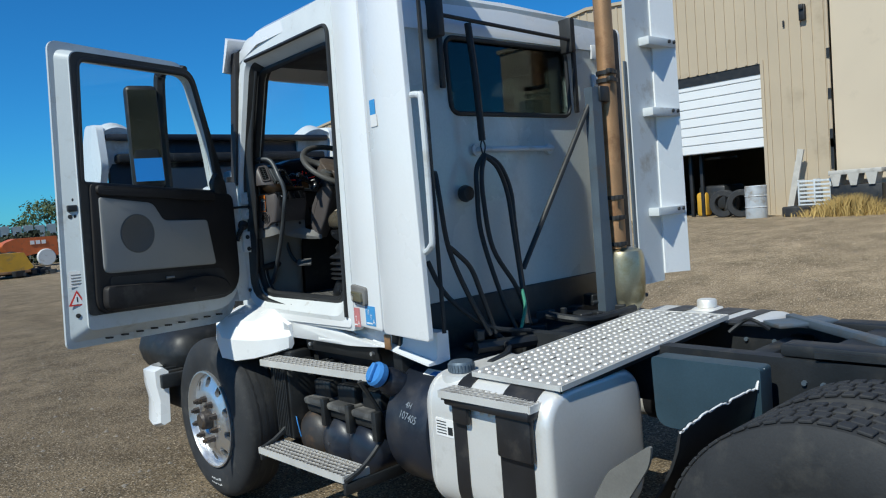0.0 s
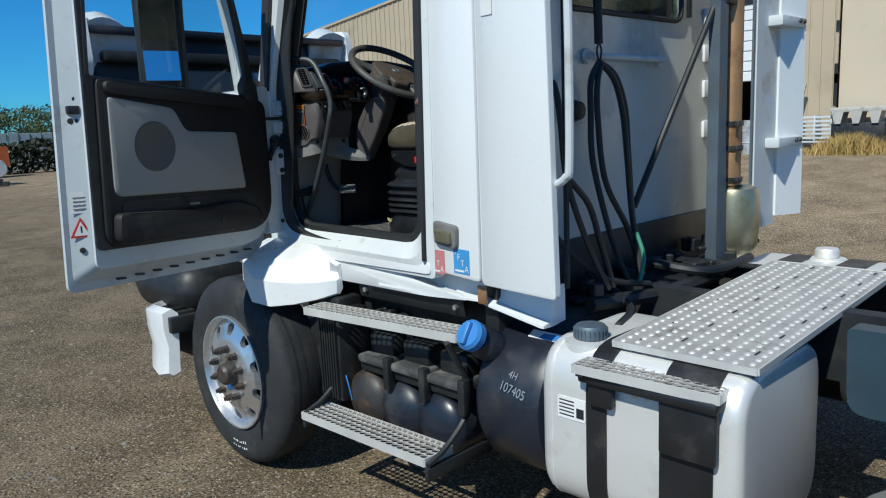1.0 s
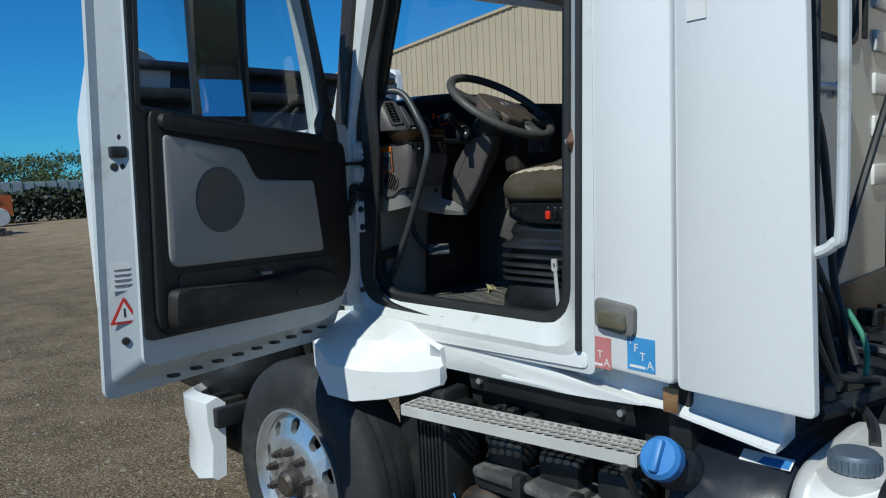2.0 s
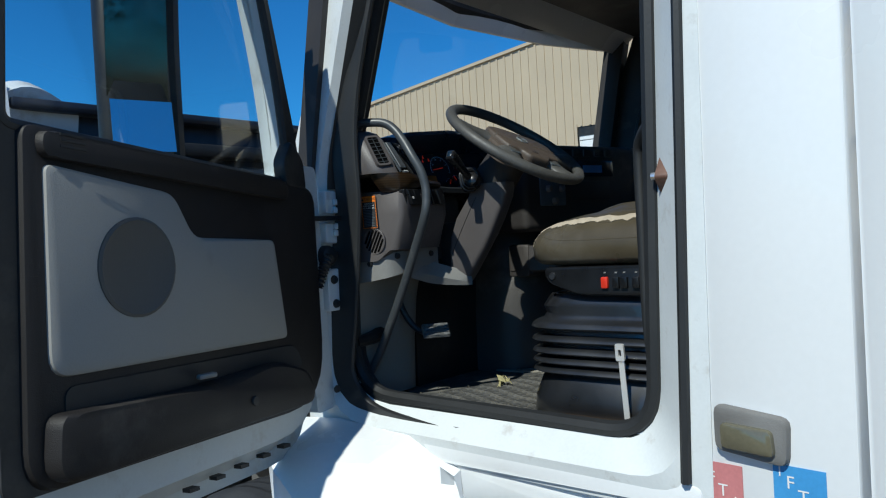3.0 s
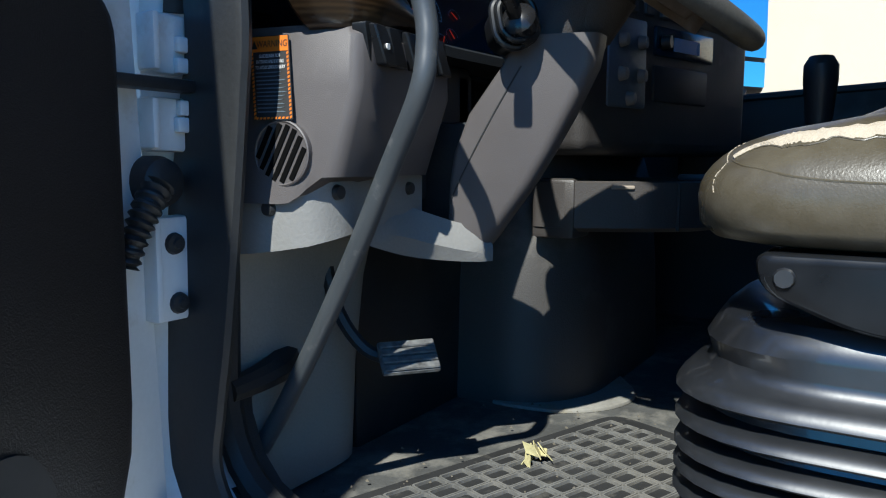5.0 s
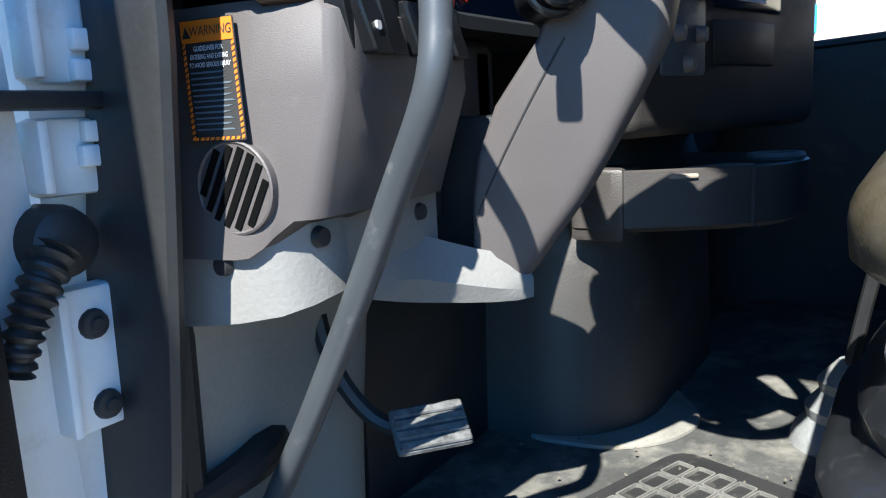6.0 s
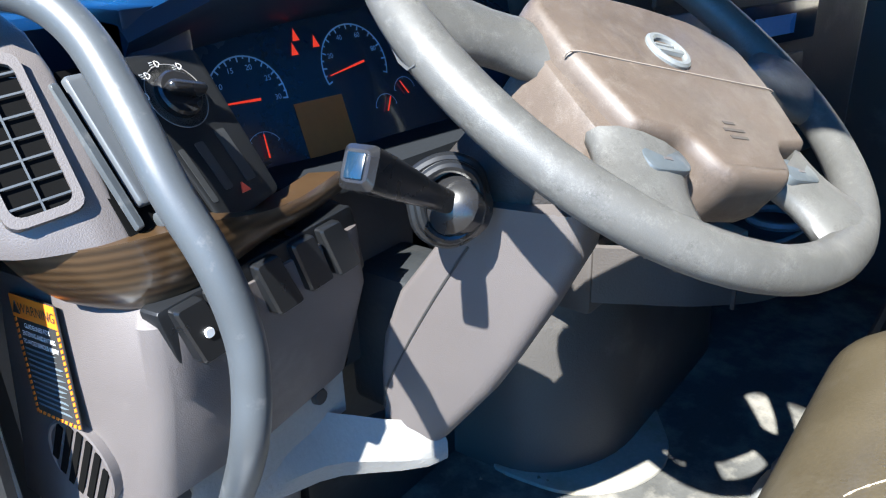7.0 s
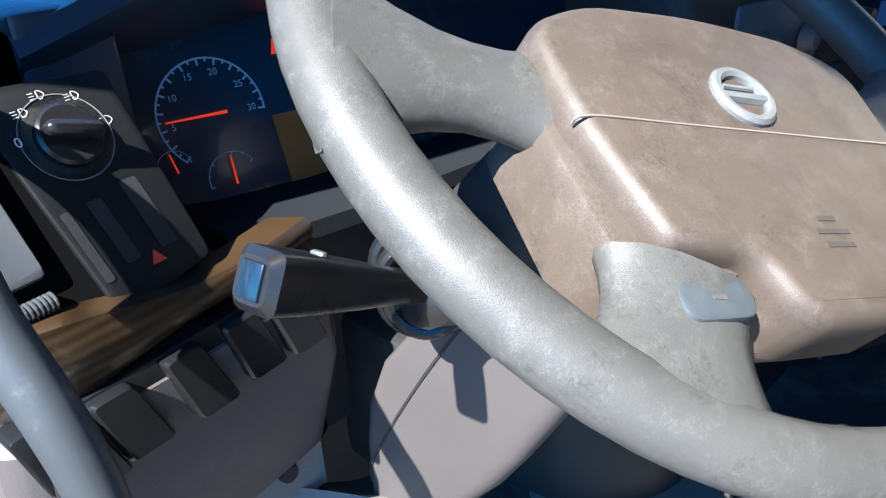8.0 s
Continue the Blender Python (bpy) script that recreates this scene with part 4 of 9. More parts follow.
    part("grab_handle", bm, OFFWHITE, fair)
    bm = B()
    tube(bm, [(-0.80, -2.10, 2.95), (-0.80, -2.10, 1.16)], 0.012, 6, 1)
    part("fairing_stay", bm, STEELBLACK, fair)
    # marker lamp
    bm = B()
    CU = (-0.127, -1, 0)
    def cface(y, z):
        return V(-0.865 + 0.127 * (y + 1.395) - 0.001, y, z)
    at = plane_map(cface(-1.455, 1.343), CU, (0, 0, 1))
    prism(bm, rpoly([(0, -0.045), (0.155, -0.06), (0.16, 0.04), (0.0, 0.055)], 0.02, 3), at, 0.0, 0.02, 0.008)
    lamp = part("marker_lamp", bm, GREYTRIM, corner, "grey side marker lamp")
    bm = B()
    prism(bm, rpoly([(0.02, -0.035), (0.135, -0.04), (0.13, 0.015), (0.02, 0.02)], 0.012, 3), at, 0.019, 0.034, 0.008)
    part("lens", bm, AMBER, lamp)
    # permit stickers
    for y, z, m, name in ((-1.455, 1.212, RED, "red_sticker"), (-1.625, 1.232, BLUE, "blue_sticker")):
        s = 0.105
        at = plane_map(cface(y + s / 2, z - s / 2), CU, (0, 0, 1))
        st = part(name, prism(B(), [(0, 0), (s, 0), (s, s), (0, s)], at, 0, 0.0015), m, corner)
        for ch, u, v, q in (("I", 0.014, 0.09, 0.03), ("F", 0.035, 0.07, 0.038), ("T", 0.06, 0.045, 0.038), ("A", 0.088, 0.022, 0.038)):
            lettering("letter", ch, q, basis(at((u, v), 0.0025), CU, (0, 0, 1)), PAPER, st)
        bm = B()
        prism(bm, [(0.01, 0.008), (0.07, 0.008), (0.07, 0.016), (0.01, 0.016)], at, 0.001, 0.0025)
        part("print_bar", bm, PAPER, st)
    st = part("blue_tag", prism(B(), [(0, 0), (0.05, 0), (0.05, 0.075), (0, 0.075)], plane_map((-0.918, -1.80, 2.27), (-0.09, -1, 0), (0, 0, 1)), 0, 0.0015), BLUE, fair)
    part("white_tag", prism(B(), [(0, 0), (0.06, 0), (0.06, 0.06), (0, 0.06)], plane_map((-0.9185, -1.80, 2.21), (-0.09, -1, 0), (0, 0, 1)), 0, 0.0015), PAPER, fair)
    # door striker
    bm = B()
    prism(bm, rpoly([(-0.855, 1.905), (-0.815, 1.955), (-0.805, 1.945), (-0.805, 1.875), (-0.815, 1.86)], 0.008, 3), plane_map((0, -1.362, 0), (1, 0, 0), (0, 0, 1)), -0.03, 0.012, 0.004)
    sk = part("door_striker", bm, mat("brown_striker", (0.12, 0.06, 0.04), 0.5, vary=0.2, scale=30), shell)
    part("striker_pin", tube(B(), [(-0.828, -1.36, 1.908), (-0.828, -1.315, 1.908)], 0.009, 10, 1), CHROME, sk)
    # hinge side of the jamb: hinge plates and bolts
    for z0, z1, x0, tabs in ((1.572, 1.712, -0.862, ()), (1.796, 1.866, -0.858, ((1.853, -0.806), (1.831, -0.811))), (1.895, 1.972, -0.853, ((1.934, -0.806), (1.907, -0.808)))):
        h = part("hinge_plate", box(B(), x0, -0.797, -0.184, -0.155, z0, z1, 0.006), JAMB, shell, "white painted hinge bracket")
        for z, x in tabs:
            part("hinge_tab", box(B(), x - 0.012, x + 0.012, -0.194, -0.182, z - 0.010, z + 0.010, 0.003), JAMB, h)
        if not tabs:
            for x, z in ((-0.829, 1.676), (-0.825, 1.596)):
                part("bolt", lathe(B(), [(0, -0.010), (0.006, -0.010), (0.0075, -0.007), (0.013, -0.006), (0.015, 0), (0.015, 0.01)], (x, -0.184, z), "y", 14), INK, h)
        part("plate_flange", box(B(), x0 - 0.004, x0 + 0.006, -0.196, -0.16, z0 + 0.004, z1 - 0.002, 0.003), JAMB, h)
    part("jamb_plug", lathe(B(), [(0, -0.008), (0.011, -0.006), (0.013, 0)], (-0.85, -0.19, 1.315), "y", 12), INK, shell)
    boot = part("cable_boot", lathe(B(), [(0, -0.030), (0.020, -0.029), (0.030, -0.022), (0.034, -0.010), (0.034, 0.02), (0, 0.02)], (-0.852, -0.178, 1.757), "y", 24), SEAL, shell, "round black rubber cable boot")
    line = [V(-0.862, -0.198, 1.752), V(-0.886, -0.205, 1.722), V(-0.902, -0.205, 1.69), V(-0.912, -0.20, 1.655)]
    part("boot_ribs", tube(B(), line, lambda t: 0.019 - 0.006 * t + 0.003 * math.cos(t * 63), 14, 14), SEAL, boot)
    bm = B()
    box(bm, -0.98, -0.79, -0.21, -0.18, 1.872, 1.888, 0.004)
    part("check_strap", bm, STEELBLACK, shell)


cab_shell()


def cab_rest():
    # back wall with its window
    at = plane_map((0, -1.72, 0), (1, 0, 0), (0, 0, 1))
    outer = rpoly([(-0.86, 1.2), (CX + 1.1, 1.2), (CX + 1.1, 2.96), (-0.86, 2.96)], 0.08, 5)
    inner = rpoly([(-0.285, 2.305), (0.79, 2.31), (0.775, 2.74), (-0.30, 2.735)], 0.07, 5)
    back = part("back_wall", ring_panel(B(), outer, inner, at, -0.05, 0.0), SHADEWHITE, truck, "white cab rear wall in shade")
    bm = B()
    tube(bm, [at(p, 0.004) for p in inner], 0.014, 6, 1, closed=True)
    part("window_seal", bm, SEAL, back)
    bm = B()
    prism(bm, inner, at, -0.02, -0.014)
    part("rear_window", bm, TINTED, back, "dark tinted rear window", shadow=False)
    bm = B()
    ring_panel(bm, outer, inner, at, -0.075, -0.055)
    part("rear_lining", bm, BROWN, back)
    bm = B()
    tube(bm, [(-0.12, -1.725, 2.095), (-0.12, -1.765, 2.095), (0.535, -1.765, 2.097), (0.535, -1.725, 2.097)], 0.0145, 8, 1)
    for x in (-0.12, 0.535):
        lathe(bm, [(0, 0), (0.035, 0), (0.035, 0.012), (0, 0.014)], (x, -1.74, 2.096), "y", 12)
    part("rear_grab_bar", bm, OFFWHITE, back)
    # pressed ribs towards the far corner
    for z in (1.72, 1.95, 2.15, 2.35, 2.55, 2.75):
        part("pressed_rib", block(B(), (1.17, -1.727, z), (0.24, 0.02, 0.1), None, 0.009), WHITE, back)
    # tool rail over the window
    bm = B()
    tube(bm, [(-0.4, -1.80, 2.83), (0.75, -1.80, 2.79)], 0.012, 8, 1)
    for x in (-0.4, 0.75):
        block(bm, (x, -1.77, 2.82), (0.05, 0.1, 0.22), None, 0.01)
    part("hose_rail", bm, STEELBLACK, back)
    for x, z, h in ((-0.36, 2.62, 0.36), (0.83, 2.58, 0.5)):
        part("strap", block(B(), (x, -1.75, z), (0.035, 0.02, h), None, 0.005), STEELBLACK, back)
    # far side with window
    fx = CX + 1.09
    sp = plane_map((fx, 0, 0), (0, -1, 0), (0, 0, 1))
    outer = rpoly(yz([(-1.72, 1.15), (-1.72, 2.95), (-0.36, 2.95), (0.0, 2.06), (0.0, 1.15)]), 0.06, 5)
    inner = rpoly(yz([(-1.33, 2.05), (-1.36, 2.76), (-0.46, 2.76), (-0.30, 2.33), (-0.26, 1.995)]), 0.05, 5)
    far = part("passenger_side", ring_panel(B(), outer, inner, sp, -0.06, 0.03), BROWN, truck, "passenger door with dark brown lining")
    part("passenger_window", prism(B(), inner, sp, -0.02, -0.015), GLASS, far, shadow=False)
    part("passenger_skin", ring_panel(B(), outer, inner, sp, -0.085, -0.064), WHITE, far)
    bm = B()
    tube(bm, [sp(p, 0.03) for p in inner], 0.013, 6, 1, closed=True)
    part("window_seal", bm, SEAL, far)
    # roof
    bm = B()
    rings = []
    for y, dz, w in ((-1.73, -0.08, 1.06), (-1.70, 0.0, 1.09), (-1.2, 0.05, 1.1), (-0.6, 0.04, 1.1), (-0.30, -0.02, 1.07), (-0.22, -0.1, 1.03)):
        z = 2.96 + dz
        rings.append([V(CX - w, y, z - 0.12), V(CX - w + 0.01, y, z - 0.04), V(CX - w + 0.07, y, z), V(CX, y, z + 0.03), V(CX + w - 0.07, y, z), V(CX + w - 0.01, y, z - 0.04), V(CX + w, y, z - 0.12)])
    skin(bm, rings)
    part("roof", bm, WHITE, truck)
    part("headliner", box(B(), -0.76, CX + 1.0, -1.68, -0.35, 2.80, 2.83, 0.01), BROWN, truck)
    # windscreen, curved across
    def scr(x, t, d=0.0):
        k = (x - CX) / 1.02
        return V(x, -0.06 + 0.30 * (1 - k * k) - 0.16 * t + d, 2.08 + 0.80 * t)
    xs = [CX - 1.02 + 2.04 * i / 16 for i in range(17)]
    bm = B()
    rows = [[bm.verts.new(scr(x, t)) for x in xs] for t in (0, 0.5, 1.0)]
    for a, b in zip(rows, rows[1:]):
        for i in range(16):
            bm.faces.new((a[i], a[i + 1], b[i + 1], b[i]))
    ws = part("windscreen", bm, WSGLASS, truck, shadow=False)
    for sgn in (-1, 1):
        x = CX + sgn * 1.03
        bm = B()
        rings = []
        for t in (-0.06, 0.3, 0.7, 1.02):
            p = scr(x, t)
            rings.append([p + V(-sgn * 0.05, 0.03, 0), p + V(sgn * 0.05, 0.02, 0), p + V(sgn * 0.055, -0.06, 0), p + V(-sgn * 0.03, -0.07, 0), p + V(-sgn * 0.055, -0.02, 0)])
        part("screen_pillar", skin(bm, rings), BROWN, ws)
    bm = B()
    tube(bm, [scr(x, 1.0, -0.02) for x in xs], 0.05, 8, 1)
    part("screen_header", bm, BROWN, ws)
    # outside sun visor
    bm = B()
    rings = []
    for x in (-0.89, -0.83, -0.4, CX, 0.9, 1.30, 1.37):
        k = 1 - 0.25 * abs((x - CX) / 1.17) ** 3
        y = -0.20 + 0.30 * (1 - ((x - CX) / 1.2) ** 2)
        rings.append([V(x, y, 2.78), V(x, y - 0.02, 2.78), V(x, y - 0.12, 2.80 + 0.22 * k), V(x, y - 0.09, 2.82 + 0.22 * k)])
    skin(bm, rings)
    part("sun_visor", bm, WHITE, truck, "white outside sun visor over the windscreen")
    # cowl and bulkhead
    part("bulkhead", box(B(), -0.85, CX + 1.09, 0.0, 0.06, 1.15, 2.1, 0.01), BLACK, truck)
    bm = B()
    box(bm, -0.84, CX + 1.08, 0.04, 0.46, 1.90, 2.06, 0.03)
    part("cowl", bm, WHITE, truck)


cab_rest()


def lower_side():
    # sill under the door
    bm = B()
    at = side(-0.785)
    prism(bm, rpoly(yz([(-0.52, 1.205), (-0.60, 1.19), (-1.42, 1.205), (-1.42, 1.15), (-0.6, 1.135)]), 0.02, 3), at, -0.03, 0.035, 0.01)
    sill = part("door_sill", bm, WHITE, truck)
    bm = B()
    prism(bm, rpoly(yz([(-0.60, 1.138), (-1.02, 1.142), (-1.18, 1.125), (-1.36, 1.085), (-1.60, 1.062), (-1.60, 1.05), (-1.3, 1.03), (-0.66, 1.03)]), [0.02, 0.1, 0.1, 0.1, 0.004, 0.004, 0.1, 0.02], 4), plane_map((-0.785, 0, 0), (-0.012, -1, 0), (0, 0, 1)), 0, 0.045, 0.01)
    part("lower_skirt", bm, WHITE, truck, "white skirt under the cab door")
    bm = B()
    rings = []
    for y, zl in ((-1.0, 1.05), (-1.4, 1.055), (-1.66, 1.062), (-1.74, 1.045), (-2.0, 1.0), (-2.015, 1.0)):
        rings.append([V(-0.70, y, 1.15), V(-0.775, y, 1.15), V(-0.785, y, zl + 0.03), V(-0.80, y, zl + 0.012), V(-0.845, y, zl + 0.002), V(-0.845, y, zl - 0.008), V(-0.78, y, zl - 0.01), V(-0.70, y, zl)])
    part("rear_skirt", skin(bm, rings), WHITE, truck, "shaded white skirt below the cab corner")
    part("skirt_clip", block(B(), (-0.853, -1.70, 1.09), (0.012, 0.05, 0.08), None, 0.004), RUST, sill)
    part("sill_bolt", lathe(B(), [(0, -0.008), (0.012, -0.006), (0.013, 0)], (-0.824, -0.483, 1.183), "x", 12), INK, sill)
    # rear part of the wheel arch
    bm = B()
    prof = [(0.0, 1.20), (-0.18, 1.215), (-0.33, 1.205), (-0.50, 1.20), (-0.565, 1.165), (-0.64, 1.14), (-0.69, 1.12)]
    low = [(-0.10, 1.10), (-0.16, 1.02), (-0.28, 0.915), (-0.40, 0.90), (-0.52, 0.915), (-0.64, 0.945), (-0.70, 0.97)]
    outx = [-1.08, -1.12, -1.13, -1.06, -0.99, -0.95, -0.885]
    midx = [-1.06, -1.11, -1.135, -1.10, -1.03, -0.97, -0.88]
    rings = []
    for (y, z), (yl, zl), xo, xm in zip(prof, low, outx, midx):
        rings.append([V(-0.84, y, z), V(-0.87, y, z - 0.01), V(xo + 0.08, y * 0.6 + yl * 0.4, z - 0.06), V(xm + 0.005, y * 0.3 + yl * 0.7, z * 0.45 + zl * 0.55), V(xm, yl, zl), V(xm + 0.02, yl, zl - 0.006), V(-0.84, yl, zl + 0.02)])
    skin(bm, rings)
    part("wheel_arch", bm, WHITE, truck, "white moulded rear part of the front wheel arch", angle=30)
    # dark inner structure behind the steps
    bm = B()
    box(bm, -0.72, 1.2, -1.72, -0.45, 0.45, 1.16)
    part("inner_box", bm, BLACK, truck)
    bm = B()
    box(bm, -0.90, -0.74, -0.735, -0.45, 0.38, 0.95, 0.02)
    part("arch_liner", bm, BLACK, truck)


lower_side()


def tread_step(name, pts_fl, pts_fr, depth, rows, cols, label, thick=0.035):
    """A perforated step from its outer front corner to its outer rear corner."""
    a, b = Vector(pts_fl), Vector(pts_fr)
    U = (b - a).normalized()
    inw = Vector((0, 0, 1)).cross(U)
    if inw.x < 0:
        inw = -inw
    def at(p, d=0.0):
        return a + U * p[0] + inw * p[1] + Vector((0, 0, 1)) * d
    w = (b - a).length
    st = part(name, grating(B(), at, w, depth, cols, rows, 0.94, 0.003, 0.003), TREAD, truck, label, angle=50)
    bm = B()
    for p0, p1, q0, q1 in ((0, w, -0.004, 0.004), (0, w, depth - 0.004, depth + 0.004), (-0.004, 0.004, 0, depth), (w - 0.004, w + 0.004, 0, depth)):
        vs = [at((p, q), d) for p in (p0, p1) for q in (q0, q1) for d in (-thick, 0.002)]
        vv = [bm.verts.new(v) for v in vs]
        for f in ((0, 1, 3, 2), (4, 6, 7, 5), (0, 4, 5, 1), (2, 3, 7, 6), (0, 2, 6, 4), (1, 5, 7, 3)):
            bm.faces.new([vv[k] for k in f])
    part("step_edge", bm, TREADTIP, st)
    for t in (0.06, 0.5, 0.94):
        p = at((w * t, depth / 2), -thick)
        part("step_bracket", block(B(), p, (depth, 0.03, 0.02)), STEELBLACK, st)
    return st


DUSTBLACK = mat("dusty_black_plastic", (0.05, 0.05, 0.05), 0.7, vary=0.3, scale=8, bump=0.3, dirt=(0.16, 0.155, 0.145), dirt_amount=0.6, dirt_scale=9)


def step_well():
    tread_step("upper_step", (-1.075, -0.68, 0.93), (-0.965, -1.64, 0.93), 0.13, 4, 26, "grey perforated upper step tread")
    tread_step("lower_step", (-1.155, -0.715, 0.41), (-1.145, -1.605, 0.425), 0.17, 5, 24, "grey perforated lower step tread")
    for y in (-0.72, -1.62):
        bm = B()
        tube(bm, [(-1.0, y, 0.9), (-0.86, y, 0.62), (-1.0, y, 0.46), (-1.14, y, 0.4)], 0.014, 6, 3)
        box(bm, -1.15, -0.75, y - 0.012, y + 0.012, 0.33, 0.39, 0.004)
        part("step_frame", bm, STEELBLACK, truck)
    bm = B()
    block(bm, (-0.80, -1.17, 1.0), (0.02, 0.75, 0.09), Matrix.Rotation(radians(-12), 4, "Y"), 0.006)
    k = part("kick_plate", bm, BLACK, truck)
    for y in (-0.86, -1.5):
        part("bolt", lathe(B(), [(0, -0.012), (0.012, -0.012), (0.014, 0.004)], (-0.815, y, 1.0), "x", 10), CHROME, k)
    # ribbed cover beside the air tanks
    cov = part("ribbed_cover", box(B(), -0.96, -0.76, -0.80, -0.645, 0.42, 0.9, 0.015), BLACK, truck)
    for i in range(7):
        part("rib", box(B(), -0.978, -0.957, -0.786 + i * 0.021, -0.776 + i * 0.021, 0.44, 0.88, 0.003, 1), BLACK, cov)
    # valve housing above the tanks
    val = part("valve_cover", box(B(), -0.90, -0.74, -1.63, -0.88, 0.60, 0.68, 0.02), BLACK, truck, "dusty black moulded battery cover")
    for i in range(3):
        y = -0.90 - i * 0.25
        part("cover_lid", box(B(), -0.93, -0.75, y - 0.22, y, 0.655, 0.70, 0.018), DUSTBLACK, val)
        part("cover_back", box(B(), -0.86, -0.75, y - 0.2, y - 0.02, 0.69, 0.80, 0.02), BLACK, val)
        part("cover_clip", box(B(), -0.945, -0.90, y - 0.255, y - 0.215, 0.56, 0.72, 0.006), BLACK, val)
    rng = random.Random(2)
    for i in range(22):
        y, z = rng.uniform(-1.6, -0.9), rng.uniform(0.80, 0.89)
        part("hose_fitting", block(B(), (-0.735 - rng.uniform(0, 0.05), y, z), (0.05, rng.uniform(0.015, 0.05), rng.uniform(0.01, 0.04)), None, 0.004, 1), STEELBLACK, val)
    # air tanks, domed ends outwards
    for i, (y, z) in enumerate(((-0.915, 0.45), (-1.175, 0.45), (-1.44, 0.455))):
        r = 0.15
        prof = [(0, -0.30)] + [(r * math.sin(a), -0.22 - 0.08 * math.cos(a)) for a in (0.35, 0.7, 1.05, 1.35, 1.57)] + [(r, 0.35), (0, 0.36)]
        part("air_tank", lathe(B(), prof, (-0.64, y, z), "x", 28), mat("rust_stained_tank", (0.03, 0.027, 0.026), 0.5, vary=0.3, scale=9, bump=0.3, dirt=(0.11, 0.06, 0.028), dirt_amount=0.55, dirt_scale=7) if i == 0 else NAVY, truck, "dusty compressed air tank with rust stains" if i == 0 else "dusty blue-black compressed air tank")
    bm = B()
    tube(bm, [(-0.93, -0.84, 0.44), (-0.94, -0.83, 0.52), (-0.93, -0.80, 0.56)], 0.0035, 6, 3)
    part("blue_hose", bm, BLUECAP, truck)


step_well()


def def_tank():
    c = (-0.60, -1.87, 0.635)
    r = 0.335
    prof = [(0, -0.18), (r - 0.05, -0.18), (r - 0.015, -0.165), (r, -0.13), (r, 0.14), (r - 0.02, 0.17), (0, 0.175)]
    t = part("fluid_tank", lathe(B(), prof, c, "y", 44), NAVY, truck, "blue-black round fluid tank with chalk writing")
    m = Matrix.Rotation(radians(-58), 4, "Y")
    n = m @ Vector((0, 0, 1))
    base = Vector((-0.885, -1.725, 0.895))
    part("filler_neck", lathe(B(), [(0.075, -0.12), (0.07, 0.03), (0.05, 0.06), (0, 0.06)], base - n * 0.02, "z", 20, m), NAVY, t)
    part("blue_cap", lathe(B(), [(0.0, 0.06), (0.06, 0.06), (0.066, 0.068), (0.066, 0.10), (0.055, 0.115), (0.0, 0.118)], base, "z", 24, m), BLUECAP, t, "bright blue filler cap")
    part("cap_grip", block(B(), base + n * 0.122, (0.1, 0.03, 0.03), m, 0.008), BLUECAP, t)
    a = radians(38)
    p = Vector((c[0] - (r + 0.002) * math.cos(radians(62)), -1.955, c[2] + (r + 0.002) * math.sin(radians(62))))
    U, W = Vector((0, -1, 0)), Vector((math.sin(radians(62)), 0, math.cos(radians(62))))
    part("white_label", prism(B(), [(-0.075, -0.022), (0.075, -0.022), (0.075, 0.022), (-0.075, 0.022)], plane_map(p, U, W), 0, 0.003), PAPER, t)
    part("blue_label", prism(B(), [(-0.02, -0.02), (0.07, -0.02), (0.07, 0.012), (-0.01, 0.008)], plane_map(p, U, W), 0.003, 0.005), BLUECAP, t)
    for body, th, y, q in (("4H", 27, -1.90, 0.045), ("107405", 17, -1.91, 0.055)):
        th = radians(th)
        p = Vector((c[0] - (r + 0.006) * math.cos(th), y, c[2] + (r + 0.006) * math.sin(th)))
        lettering("chalk_writing", body, q, basis(p, (0.0, -1, -0.2), (math.sin(th), 0, math.cos(th))), CHALK, t, "white chalk writing", 0.8)


def_tank()


